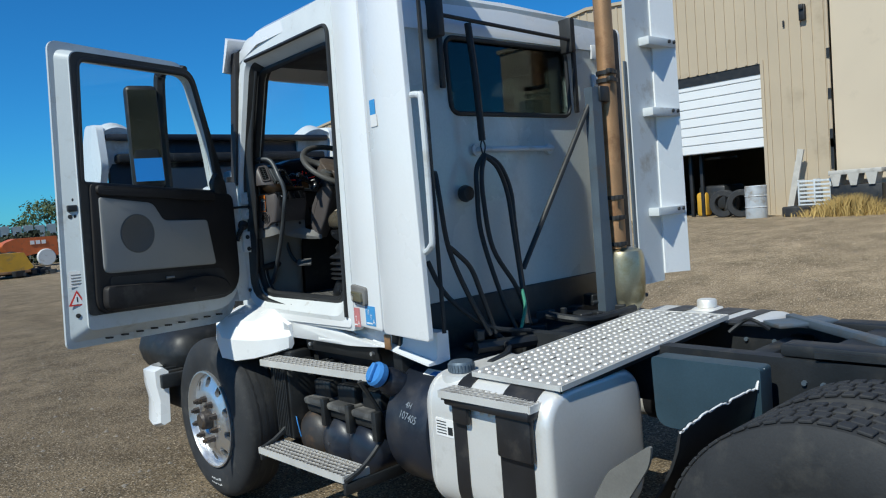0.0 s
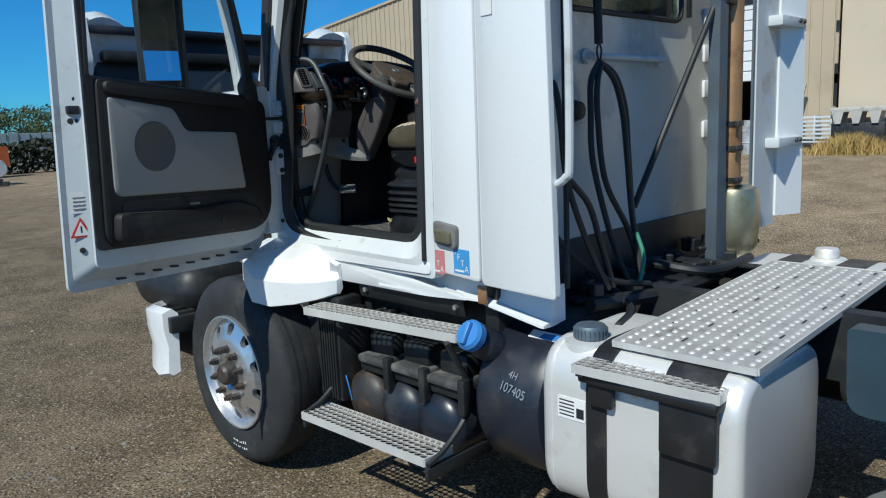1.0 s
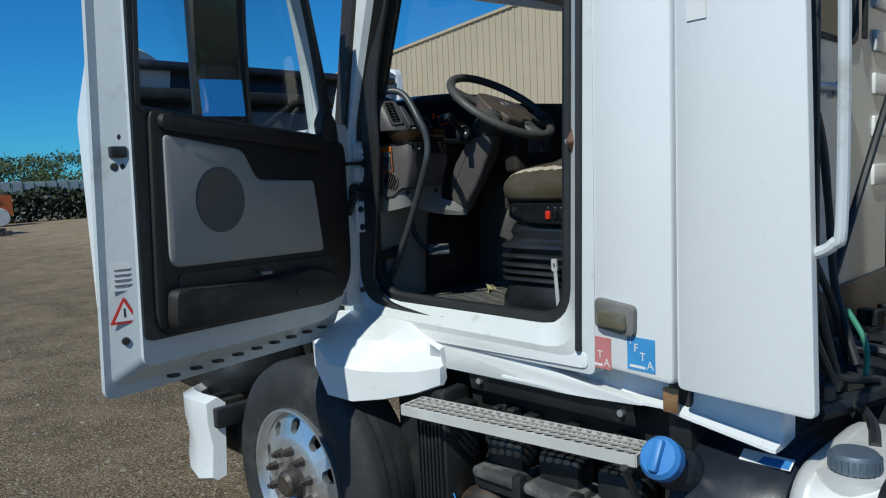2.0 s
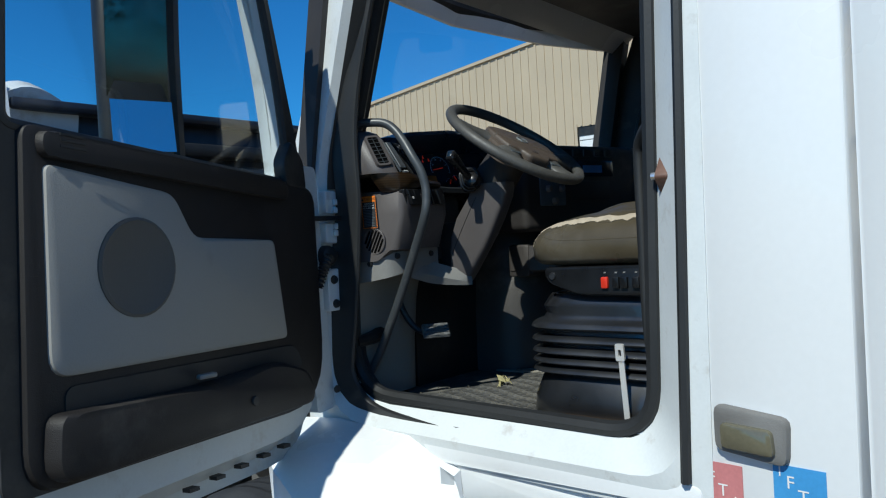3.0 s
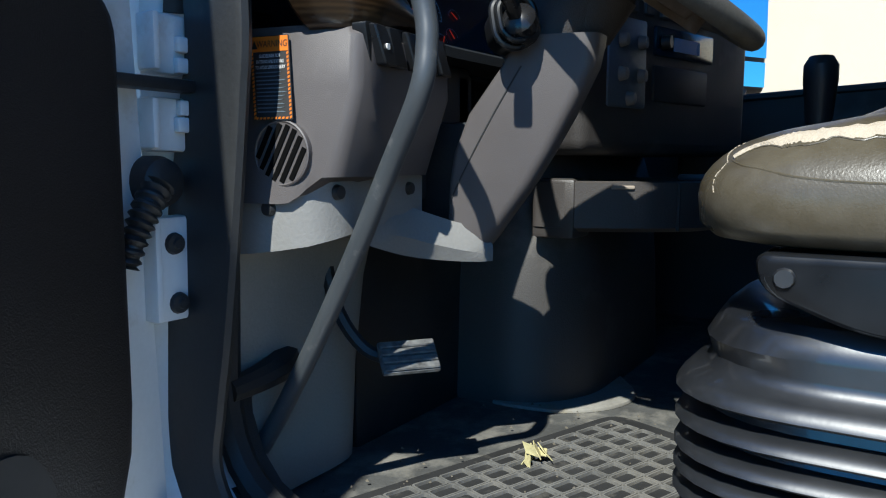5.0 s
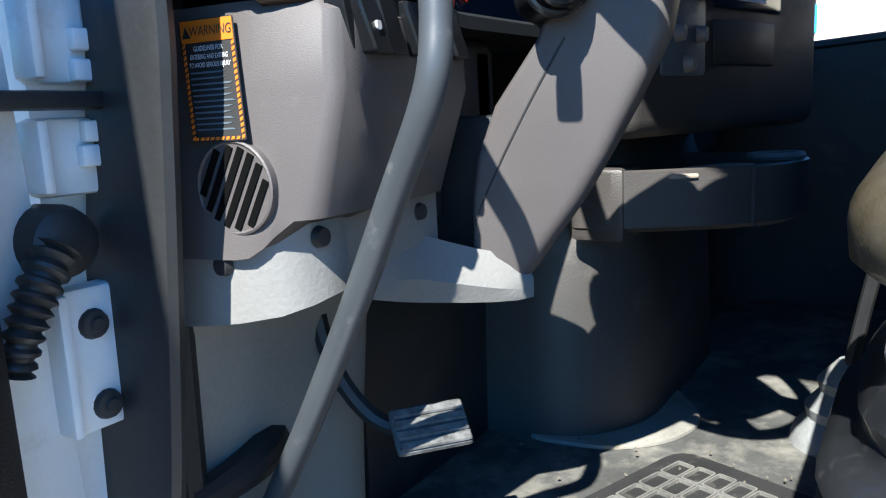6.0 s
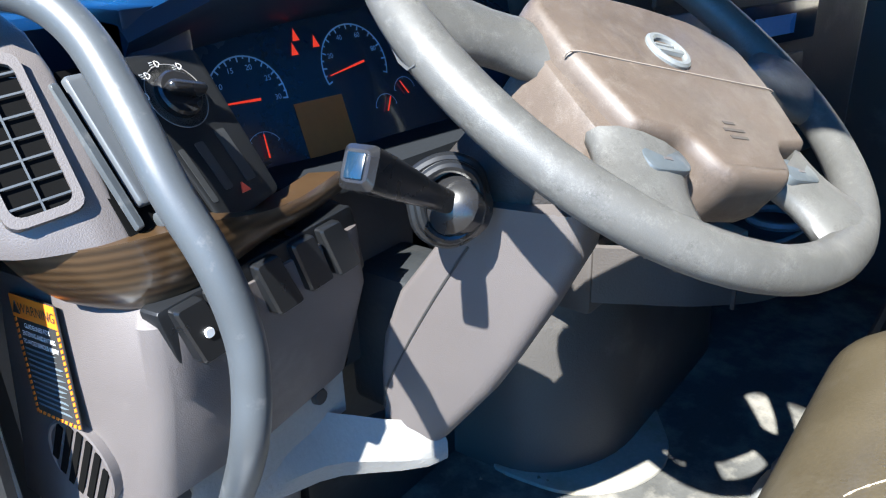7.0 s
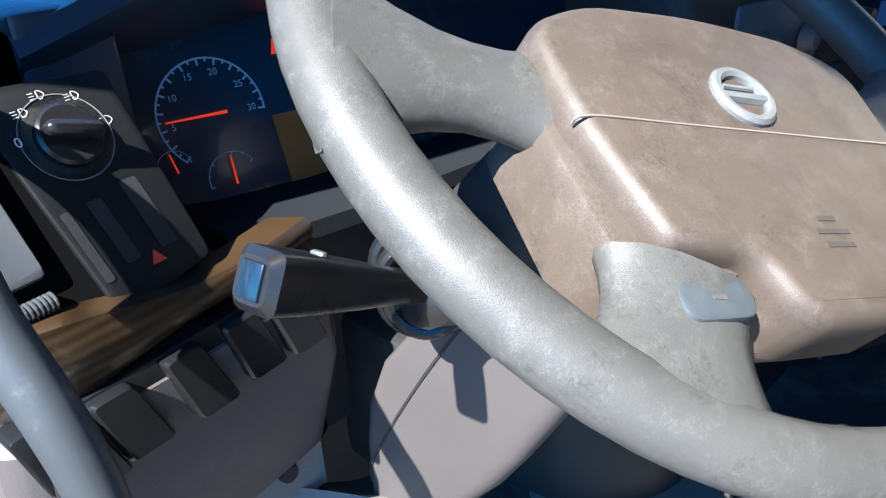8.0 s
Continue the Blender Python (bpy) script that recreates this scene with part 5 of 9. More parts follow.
def fuel_tank(sgn):
    """sgn -1: driver side, 1: passenger side."""
    x0, x1 = (-0.945, -0.26) if sgn < 0 else (0.74, 1.43)
    y0, y1 = (-2.86, -2.07) if sgn < 0 else (-2.88, -2.0)
    z0, z1 = 0.33, 0.985
    sec = rpoly([(x0, z0), (x1, z0), (x1, z1), (x0, z1)], 0.17, 7)
    c = Vector(((x0 + x1) / 2, (z0 + z1) / 2))
    def ring(y, k):
        return [V(p.x + (c.x - p.x) * k, y, p.y + (c.y - p.y) * k) for p in sec]
    bm = B()
    skin(bm, [ring(y0, 0.10), ring(y0 + 0.005, 0.05), ring(y0 + 0.025, 0.012), ring(y0 + 0.05, 0), ring(y1 - 0.05, 0), ring(y1 - 0.025, 0.012), ring(y1 - 0.005, 0.05), ring(y1, 0.10)])
    t = part("fuel_tank", bm, TANK, truck, "satin aluminium fuel tank with black straps", angle=50)
    def band(y, w, d, z_top=None):
        return skin(B(), [[V(p.x + (p.x - c.x) * k, yy, p.y + (p.y - c.y) * k) for p in sec] for yy, k in ((y, 0.0), (y, d), (y + w, d), (y + w, 0.0))], False)
    bands = ((-2.37, 0.085), (-2.77, 0.19)) if sgn < 0 else ((-2.3, 0.12), (-2.62, 0.14), (-2.78, 0.08))
    for y, w in bands:
        part("tank_strap", band(y, w, 0.018), SATIN, t)
    if sgn < 0:
        part("weld_bead", band(-2.125, 0.008, 0.008), TANK, t)
    cx, cy = (-0.80, -2.205) if sgn < 0 else (1.25, -2.37)
    zc = z1 - (0.012 if sgn < 0 else 0.0)
    part("filler_ring", lathe(B(), [(0.10, -0.03), (0.098, 0.004), (0.06, 0.008), (0, 0.008)], (cx, cy, zc), "z", 28), TANK, t)
    part("filler_cap", lathe(B(), [(0.045, 0.0), (0.062, 0.012), (0.062, 0.05), (0.055, 0.06), (0.0, 0.06)], (cx, cy, zc), "z", 24), GALV if sgn < 0 else TANK, t, "grey ribbed fuel cap")
    if sgn < 0:
        bm = B()
        for i in range(24):
            a = i * math.pi / 12
            block(bm, (cx + 0.063 * math.cos(a), cy + 0.063 * math.sin(a), zc + 0.032), (0.006, 0.008, 0.034), Matrix.Rotation(a, 4, "Z"))
        part("cap_ribs", bm, GALV, t)
        at = plane_map((x0 - 0.001, -2.155, 0.70), (0, -1, 0), (0, 0, 1))
        lb = part("tank_label", prism(B(), rpoly([(0, 0), (0.125, 0), (0.125, 0.085), (0, 0.085)], 0.005, 2), at, 0, 0.002), PAPER, t, "small white and yellow data label")
        bm = B()
        for i in range(5):
            prism(bm, [(0.008, 0.012 + i * 0.014), (0.075, 0.012 + i * 0.014), (0.075, 0.017 + i * 0.014), (0.008, 0.017 + i * 0.014)], at, 0.002, 0.003)
        prism(bm, [(0.085, 0.012), (0.118, 0.012), (0.118, 0.05), (0.085, 0.05)], at, 0.002, 0.003)
        part("label_bar", bm, STEELBLACK, lb)
        # step on the tank
        tread_step("tank_step", (-1.02, -2.275, 0.945), (-0.985, -2.80, 0.94), 0.11, 4, 14, "grey perforated step on the fuel tank", 0.03)
        bm = B()
        box(bm, -1.0, -0.90, -2.80, -2.28, 0.875, 0.915, 0.012)
        block(bm, (-0.965, -2.36, 0.85), (0.03, 0.10, 0.12), None, 0.01)
        block(bm, (-0.965, -2.69, 0.80), (0.035, 0.20, 0.22), None, 0.012)
        part("step_carrier", bm, SATIN, t)
        for y in (-2.47, -2.52, -2.57):
            part("slot_plate", block(B(), (-0.962, y, 0.865), (0.006, 0.03, 0.03), None, 0.003), PAPER, t)
        tread_step("tank_low_step", (-1.04, -2.33, 0.36), (-1.03, -2.80, 0.36), 0.12, 4, 12, "grey perforated lower tank step", 0.03)


fuel_tank(-1)
fuel_tank(1)


def catwalk():
    a, b = Vector((-0.855, -2.34, 1.005)), Vector((0.53, -2.36, 1.085))
    U, W = (b - a).normalized(), Vector((0, -1, 0))
    w, h = (b - a).length, 0.525
    N = -U.cross(W)
    def at(p, d=0.0):
        return a + U * p[0] + W * p[1] + N * d
    plate = B()
    vs = [plate.verts.new(at(p, d)) for p in ((0, 0), (w, 0), (w, h), (0, h)) for d in (0, -0.006)]
    for f in ((0, 2, 4, 6), (1, 7, 5, 3), (0, 1, 3, 2), (2, 3, 5, 4), (4, 5, 7, 6), (6, 7, 1, 0)):
        plate.faces.new([vs[k] for k in f])
    cw = part("catwalk", plate, TREAD, truck, "grey tread-plate catwalk with raised bright grips")
    nx, rows = 30, 10
    gm = bpy.data.meshes.new("grip")
    gv = [(0.017 * math.cos(k * math.pi / 3), 0.0125 * math.sin(k * math.pi / 3), 0.0005) for k in range(6)] + [(0.011 * math.cos(k * math.pi / 3), 0.008 * math.sin(k * math.pi / 3), 0.006) for k in range(6)]
    gm.from_pydata(gv, [], [(k, (k + 1) % 6, 6 + (k + 1) % 6, 6 + k) for k in range(6)] + [tuple(range(6, 12))])
    gm.materials.append(TREADTIP)
    for j in range(rows):
        for i in range(nx):
            x = (i + 0.5 + 0.25 * (j % 2)) * w / (nx + 0.5)
            y = 0.03 + j * (h - 0.06) / (rows - 1)
            g = new("grip", gm)
            g.parent = cw
            mb = basis(at((x, y), 0.0), U, W)
            if (mb.to_3x3() @ V(0, 0, 1)).z < 0:
                mb = basis(at((x, y), 0.0), U, -W)
            g.matrix_basis = mb
    bm = B()
    rng = random.Random(5)
    for j in range(4):
        for i in range(7):
            x, y = (i + 0.4 + 0.3 * (j % 2)) * w / 7, 0.075 + j * 0.13
            vs = [bm.verts.new(at(p, 0.0015)) for p in ((x - 0.022, y - 0.004), (x + 0.022, y - 0.004), (x + 0.022, y + 0.004), (x - 0.022, y + 0.004))]
            bm.faces.new(vs)
    tagged(part("drain_slots", bm, INK, cw), kind="stuff")
    bm = B()
    for p0, p1, q0, q1 in ((0, w, -0.006, 0.0), (0, w, h, h + 0.006), (-0.006, 0, 0, h), (w, w + 0.006, 0, h)):
        vv = [bm.verts.new(at((p, q), d)) for p in (p0, p1) for q in (q0, q1) for d in (-0.02, 0.003)]
        for f in ((0, 1, 3, 2), (4, 6, 7, 5), (0, 4, 5, 1), (2, 3, 7, 6), (0, 2, 6, 4), (1, 5, 7, 3)):
            bm.faces.new([vv[k] for k in f])
    part("catwalk_edge", bm, TREADTIP, cw)
    bm = B()
    def bar(p0, p1, q0, q1, d0, d1):
        vv = [bm.verts.new(at((p, q), d)) for p in (p0, p1) for q in (q0, q1) for d in (d0, d1)]
        for f in ((0, 1, 3, 2), (4, 6, 7, 5), (0, 4, 5, 1), (2, 3, 7, 6), (0, 2, 6, 4), (1, 5, 7, 3)):
            bm.faces.new([vv[k] for k in f])
    bar(0.02, 0.06, 0.02, h - 0.02, -0.04, -0.007)
    bar(0.05, w - 0.05, h - 0.05, h - 0.02, -0.05, -0.007)
    bar(0.05, w - 0.05, 0.03, 0.06, -0.05, -0.007)
    part("catwalk_bearer", bm, STEELBLACK, cw)


catwalk()


def chassis():
    for x in (-0.13, 0.60):
        bm = B()
        box(bm, x, x + 0.012, -6.6, 0.9, 0.78, 1.035)
        box(bm, x - (0.0 if x < 0 else 0.07), x + (0.08 if x < 0 else 0.012), -6.6, 0.9, 1.035, 1.045)
        box(bm, x - (0.0 if x < 0 else 0.07), x + (0.08 if x < 0 else 0.012), -6.6, 0.9, 0.77, 0.78)
        rail = part("frame_rail", bm, STEELBLACK, truck)
        for i in range(26):
            y = -2.95 - i * 0.075
            for z in (0.86, 0.95):
                if (i + int(z * 100)) % 3:
                    part("rail_bolt", lathe(B(), [(0, -0.012), (0.011, -0.012), (0.012, 0.0)], (x - 0.002, y, z), "x", 7), GALV, rail)
    for y in (-3.3, -3.95, -5.2):
        part("cross_member", box(B(), -0.12, 0.6, y, y + 0.1, 0.82, 1.0, 0.01), STEELBLACK, truck)
    bm = B()
    at = plane_map((-0.2, -3.55, 1.06), (1, 0, 0), (0, -1, 0))
    prism(bm, [(0.05, 0.05), (0.8, 0.1), (0.95, 0.35), (0.8, 0.9), (0.1, 0.9)], at, -0.025, 0.0)
    fw = part("sliding_rail_plate", bm, STEELBLACK, truck)
    bm = B()
    for x in (-0.06, 0.5):
        block(bm, (x, -4.0, 1.075), (0.12, 1.1, 0.05), None, 0.008)
    part("slide_rail", bm, STEELBLACK, fw)
    bm = B()
    block(bm, (0.32, -3.5, 1.09), (0.05, 0.75, 0.04), Matrix.Rotation(radians(-38), 4, "Z"), 0.008)
    block(bm, (0.45, -3.3, 1.09), (0.30, 0.16, 0.02), Matrix.Rotation(radians(-38), 4, "Z"), 0.006)
    part("brace_plate", bm, GALV, fw)
    bm = B()
    tube(bm, [(0.22, -3.25, 1.09), (0.19, -3.2, 1.13), (0.25, -3.12, 1.12), (0.22, -3.05, 1.06)], 0.01, 6, 5)
    part("loop_hose", bm, SEAL, fw)
    # box behind the tank, inside the rail
    bm = B()
    at = plane_map((-0.24, -3.46, 0.725), (0, 1, 0), (0, 0, 1))
    prism(bm, rpoly([(0, 0), (0.49, 0.0), (0.50, 0.315), (0, 0.315)], [0.05, 0.07, 0.02, 0.02], 4), at, -0.09, 0.02, 0.015)
    part("air_box", bm, mat("dark_teal_box", (0.030, 0.058, 0.078), 0.45, vary=0.2, scale=4, dirt=(0.06, 0.06, 0.055), dirt_amount=0.2), truck, "dark teal painted box on the frame rail")
    # lower clutter behind the cab: gearbox cover, pipes
    bm = B()
    tube(bm, [(-0.5, -2.0, 1.02), (0.0, -2.1, 1.0), (0.5, -2.1, 1.0)], 0.035, 8, 4)
    tube(bm, [(-0.3, -1.85, 1.12), (-0.35, -2.1, 1.0), (-0.6, -2.2, 0.98)], 0.018, 8, 4)
    tube(bm, [(0.2, -1.9, 1.08), (0.3, -2.15, 1.05), (0.75, -2.15, 1.05)], 0.025, 8, 4)
    part("pipework", bm, STEELBLACK, truck)
    part("gearbox_cover", box(B(), -0.6, 1.2, -2.0, -1.6, 0.6, 0.98, 0.05), STEELBLACK, truck)
    part("under_cab", box(B(), -0.8, 1.3, -1.74, -1.66, 0.9, 1.25, 0.01), STEELBLACK, truck)
    rng = random.Random(77)
    for i in range(24):
        part("bracket", block(B(), (rng.uniform(-0.5, 1.0), rng.uniform(-2.05, -1.76), rng.uniform(0.98, 1.1)), (rng.uniform(0.03, 0.16), rng.uniform(0.03, 0.1), rng.uniform(0.02, 0.09)), Matrix.Rotation(rng.uniform(0, 3), 4, "Z"), 0.006, 1), STEELBLACK, truck)


chassis()


def exhaust():
    # post, stack, muffler bottom
    bm = B()
    prism(bm, [(-0.05, 0.98), (0.07, 0.98), (0.07, 1.15), (0.045, 1.72), (0.045, 2.45), (-0.045, 2.45), (-0.045, 1.72)], plane_map((0.70, -1.98, 0), (1, 0, 0), (0, 0, 1)), -0.03, 0.03)
    part("support_post", bm, GALV, truck, "blue-grey steel stack support post")
    part("post_head", block(B(), (0.77, -1.98, 2.41), (0.10, 0.09, 0.1), None, 0.01), STEELBLACK, truck)
    bm = B()
    tube(bm, [(0.86, -1.98, 1.42), (0.86, -1.98, 3.6)], 0.058, 18, 1)
    st = part("exhaust_pipe", bm, RUST, truck, "heat-tanned vertical exhaust stack")
    for z in (1.45, 1.62, 1.75, 2.5, 2.55):
        bm = B()
        lathe(bm, [(0.058, -0.012), (0.068, -0.012), (0.068, 0.012), (0.058, 0.012)], (0.86, -1.98, z), "z", 18)
        block(bm, (0.80, -2.05, z), (0.05, 0.03, 0.03), None, 0.004)
        part("stack_clamp", bm, STEELBLACK, st)
    bm = B()
    lathe(bm, [(0.0, 0.98), (0.07, 0.99), (0.125, 1.08), (0.135, 1.2), (0.135, 1.36), (0.12, 1.4), (0.07, 1.42)], (0.90, -1.99, 0), "z", 26)
    part("muffler_end", bm, MUFFLER, truck, "yellowed round muffler end")
    bm = B()
    prism(bm, [(0, 1.40), (0.07, 1.40), (0.07, 2.62), (0, 2.62)], plane_map((0.945, -2.05, 0), (1, 0.25, 0), (0, 0, 1)), 0, 0.01)
    part("heat_guard", bm, GALV, truck)
    # far fairing with brackets
    bm = B()
    at = plane_map((0, -2.04, 0), (1, 0, 0), (0, 0, 1))
    prism(bm, [(0.99, 1.16), (1.27, 1.16), (1.27, 3.2), (0.99, 3.2)], at, 0.0, 0.02)
    fr = part("far_fairing", bm, OFFWHITE, truck, "white ribbed fairing on the far side")
    bm = B()
    prism(bm, [(0.0, 1.21), (0.21, 1.205), (0.19, 3.2), (0.0, 3.2)], plane_map((1.272, -2.05, 0), (1, -0.35, 0), (0, 0, 1)), 0, 0.025)
    part("fairing_edge", bm, WHITE, fr)
    for z in (1.64, 2.30, 2.76):
        bm = B()
        box(bm, 1.12, 1.45, -2.14, -2.06, z - 0.035, z + 0.02, 0.006)
        br = part("fairing_bracket", bm, OFFWHITE, fr)
        for x in (1.36, 1.42):
            part("bolt", lathe(B(), [(0, -0.012), (0.012, -0.01), (0.013, 0)], (x, -2.14, z), "y", 8), STEELBLACK, br)


exhaust()


def hoses():
    bm = B()
    tube(bm, [(-0.19, -1.81, 2.80), (-0.17, -1.82, 2.5), (-0.152, -1.82, 2.14)], 0.02, 8, 4)
    hs = part("hose_hanger", bm, SEAL, truck, "black rubber hanger with coiled air hoses")
    bm = B()
    tube(bm, [(-0.150, -1.82, 2.15), (-0.168, -1.82, 2.11), (-0.150, -1.82, 2.06), (-0.132, -1.82, 2.11), (-0.150, -1.82, 2.15)], 0.005, 6, 4)
    part("hook", bm, STEELBLACK, hs)
    paths = (
        [(-0.15, -1.82, 2.06), (-0.215, -1.82, 1.98), (-0.235, -1.83, 1.84), (-0.235, -1.84, 1.61), (-0.17, -1.89, 1.27), (-0.12, -1.95, 1.05)],
        [(-0.15, -1.83, 2.05), (-0.195, -1.84, 1.96), (-0.208, -1.85, 1.80), (-0.18, -1.87, 1.52), (-0.05, -1.91, 1.28), (0.0, -1.95, 1.06)],
        [(-0.15, -1.82, 2.06), (-0.05, -1.84, 2.0), (0.02, -1.85, 1.85), (0.015, -1.87, 1.64), (0.02, -1.89, 1.34), (-0.02, -1.96, 1.08)],
        [(-0.15, -1.83, 2.05), (-0.075, -1.85, 1.98), (-0.018, -1.86, 1.83), (-0.012, -1.88, 1.62), (0.0, -1.90, 1.34), (-0.08, -2.0, 1.08)],
        [(-0.52, -1.80, 1.96), (-0.60, -1.90, 1.95), (-0.628, -1.95, 1.82), (-0.60, -1.96, 1.56), (-0.51, -1.99, 1.30), (-0.42, -2.04, 1.08)],
        [(-0.598, -1.96, 1.57), (-0.55, -1.965, 1.53), (-0.47, -1.98, 1.44), (-0.42, -2.0, 1.28), (-0.37, -2.03, 1.08)],
        [(-0.66, -1.85, 1.5), (-0.58, -1.9, 1.3), (-0.4, -2.02, 1.12), (-0.15, -2.08, 1.06)],
    )
    for p in paths:
        part("air_hose", tube(B(), p, 0.014, 8, 6), SEAL, hs)
    part("green_line", tube(B(), [(-0.06, -1.96, 1.27), (-0.12, -2.03, 1.19), (-0.17, -2.056, 1.13), (-0.21, -2.06, 1.06)], 0.01, 8, 5), mat("green_hose", (0.04, 0.2, 0.13), 0.5), hs)
    bm = B()
    tube(bm, [(0.68, -1.97, 2.36), (0.05, -1.88, 1.38)], 0.016, 8, 1)
    part("tether_rod", bm, SEAL, hs)
    part("coupling", lathe(B(), [(0, -0.05), (0.04, -0.05), (0.05, -0.02), (0.045, 0.0), (0, 0.0)], (-0.262, -1.745, 1.845), "y", 16), STEELBLACK, hs)


hoses()


def front_wheel(cx, cy, cz):
    r, x0, x1 = 0.545, -1.135, -0.85
    k = 0.31
    prof = [(k, x0 + 0.02), (k + 0.03, x0 + 0.002), (r - 0.11, x0 - 0.008), (r - 0.05, x0 + 0.005), (r - 0.012, x0 + 0.03), (r, x0 + 0.06), (r, x1 - 0.06), (r - 0.012, x1 - 0.03), (r - 0.05, x1), (k, x1)]
    bm = B()
    rings = [[V(h, cy + q * math.cos(2 * math.pi * j / 56), cz + q * math.sin(2 * math.pi * j / 56)) for j in range(56)] for q, h in prof]
    skin(bm, rings, closed=True)
    w = part("front_wheel", bm, RUBBER, truck, "worn black steer tyre on a polished aluminium rim")
    bm = B()
    for gx in (x0 + 0.09, x0 + 0.14, x0 + 0.19):
        rings = [[V(h, cy + q * math.cos(2 * math.pi * j / 48), cz + q * math.sin(2 * math.pi * j / 48)) for j in range(48)] for q, h in ((r + 0.001, gx), (r + 0.001, gx + 0.012), (r - 0.004, gx + 0.006))]
        skin(bm, rings, closed=True)
    part("tread_groove", bm, INK, w)
    # rim: flange, dish with ten round windows, hub
    def ring(q, x, n=60):
        return [V(x, cy + q * math.cos(2 * math.pi * j / n), cz + q * math.sin(2 * math.pi * j / n)) for j in range(n)]
    bm = B()
    skin(bm, [ring(0.33, x0 + 0.015), ring(0.33, x0 - 0.012), ring(0.32, x0 - 0.014), ring(0.31, x0 + 0.005), ring(0.303, x0 + 0.03)], caps=False)
    skin(bm, [ring(0.20, x0 - 0.012), ring(0.18, x0 - 0.018), ring(0.10, x0 - 0.018), ring(0.08, x0 - 0.0)], caps=False)
    n = 10
    for i in range(n):
        a0, a1 = 2 * math.pi * i / n, 2 * math.pi * (i + 1) / n
        am = (a0 + a1) / 2
        outer = []
        for k2 in range(5):
            a = a0 + (a1 - a0) * k2 / 4
            outer.append((0.303, a))
        for k2 in range(5):
            a = a1 - (a1 - a0) * k2 / 4
            outer.append((0.20, a))
        def pt(q, a, x):
            return V(x, cy + q * math.cos(a), cz + q * math.sin(a))
        hc = pt(0.254, am, 0)
        rim = []
        for q, a in outer:
            p = pt(q, a, 0)
            d = (p - hc).normalized() * 0.035
            rim.append(hc + d)
        def dish(p):
            q = math.hypot(p.y - cy, p.z - cz)
            t = (q - 0.20) / 0.103
            return x0 - 0.012 + 0.042 * t
        o = [bm.verts.new(V(dish(pt(q, a, 0)), pt(q, a, 0).y, pt(q, a, 0).z)) for q, a in outer]
        e = [bm.verts.new(V(dish(p), p.y, p.z)) for p in rim]
        f = [bm.verts.new(V(dish(p) + 0.03, p.y, p.z)) for p in rim]
        for s in range(10):
            t = (s + 1) % 10
            bm.faces.new((o[s], o[t], e[t], e[s]))
            bm.faces.new((e[s], e[t], f[t], f[s]))
    rim = part("rim", bm, CHROME, w, "polished rim with ten round holes", angle=40)
    part("drum", lathe(B(), [(0, 0), (0.285, 0), (0.285, 0.1), (0, 0.1)], (x0 + 0.06, cy, cz), "x", 30), STEELBLACK, w)
    part("hub", lathe(B(), [(0, -0.075), (0.045, -0.075), (0.06, -0.06), (0.065, -0.01), (0.095, 0.0), (0.1, 0.02)], (x0, cy, cz), "x", 24), GREASE, w, "greasy steel hub")
    for i in range(10):
        a = 2 * math.pi * (i + 0.5) / 10
        part("lug_nut", lathe(B(), [(0, -0.06), (0.012, -0.06), (0.013, -0.045), (0.02, -0.043), (0.021, -0.018), (0.024, -0.01)], (x0 - 0.008, cy + 0.143 * math.cos(a), cz + 0.143 * math.sin(a)), "x", 6), GREASE, w)
    # paint-pen marks on the sidewall
    bm = B()
    rng = random.Random(3)
    for i in range(7):
        a = radians(-84 - i * 3.0)
        q = 0.43
        block(bm, (x0 - 0.0045, cy + q * math.cos(a), cz + q * math.sin(a)), (0.004, 0.009, 0.036 + 0.014 * rng.random()), Matrix.Rotation(a + 1.57 + rng.uniform(-0.3, 0.3), 4, "X"))
        block(bm, (x0 - 0.0045, cy + (q + 0.006) * math.cos(a + 0.012), cz + (q + 0.006) * math.sin(a + 0.012)), (0.004, 0.020, 0.008), Matrix.Rotation(a + 1.57, 4, "X"))
    part("paint_marks", bm, PAPER, w, "white paint-pen marks")


front_wheel(-1.17, 0.005, 0.462)


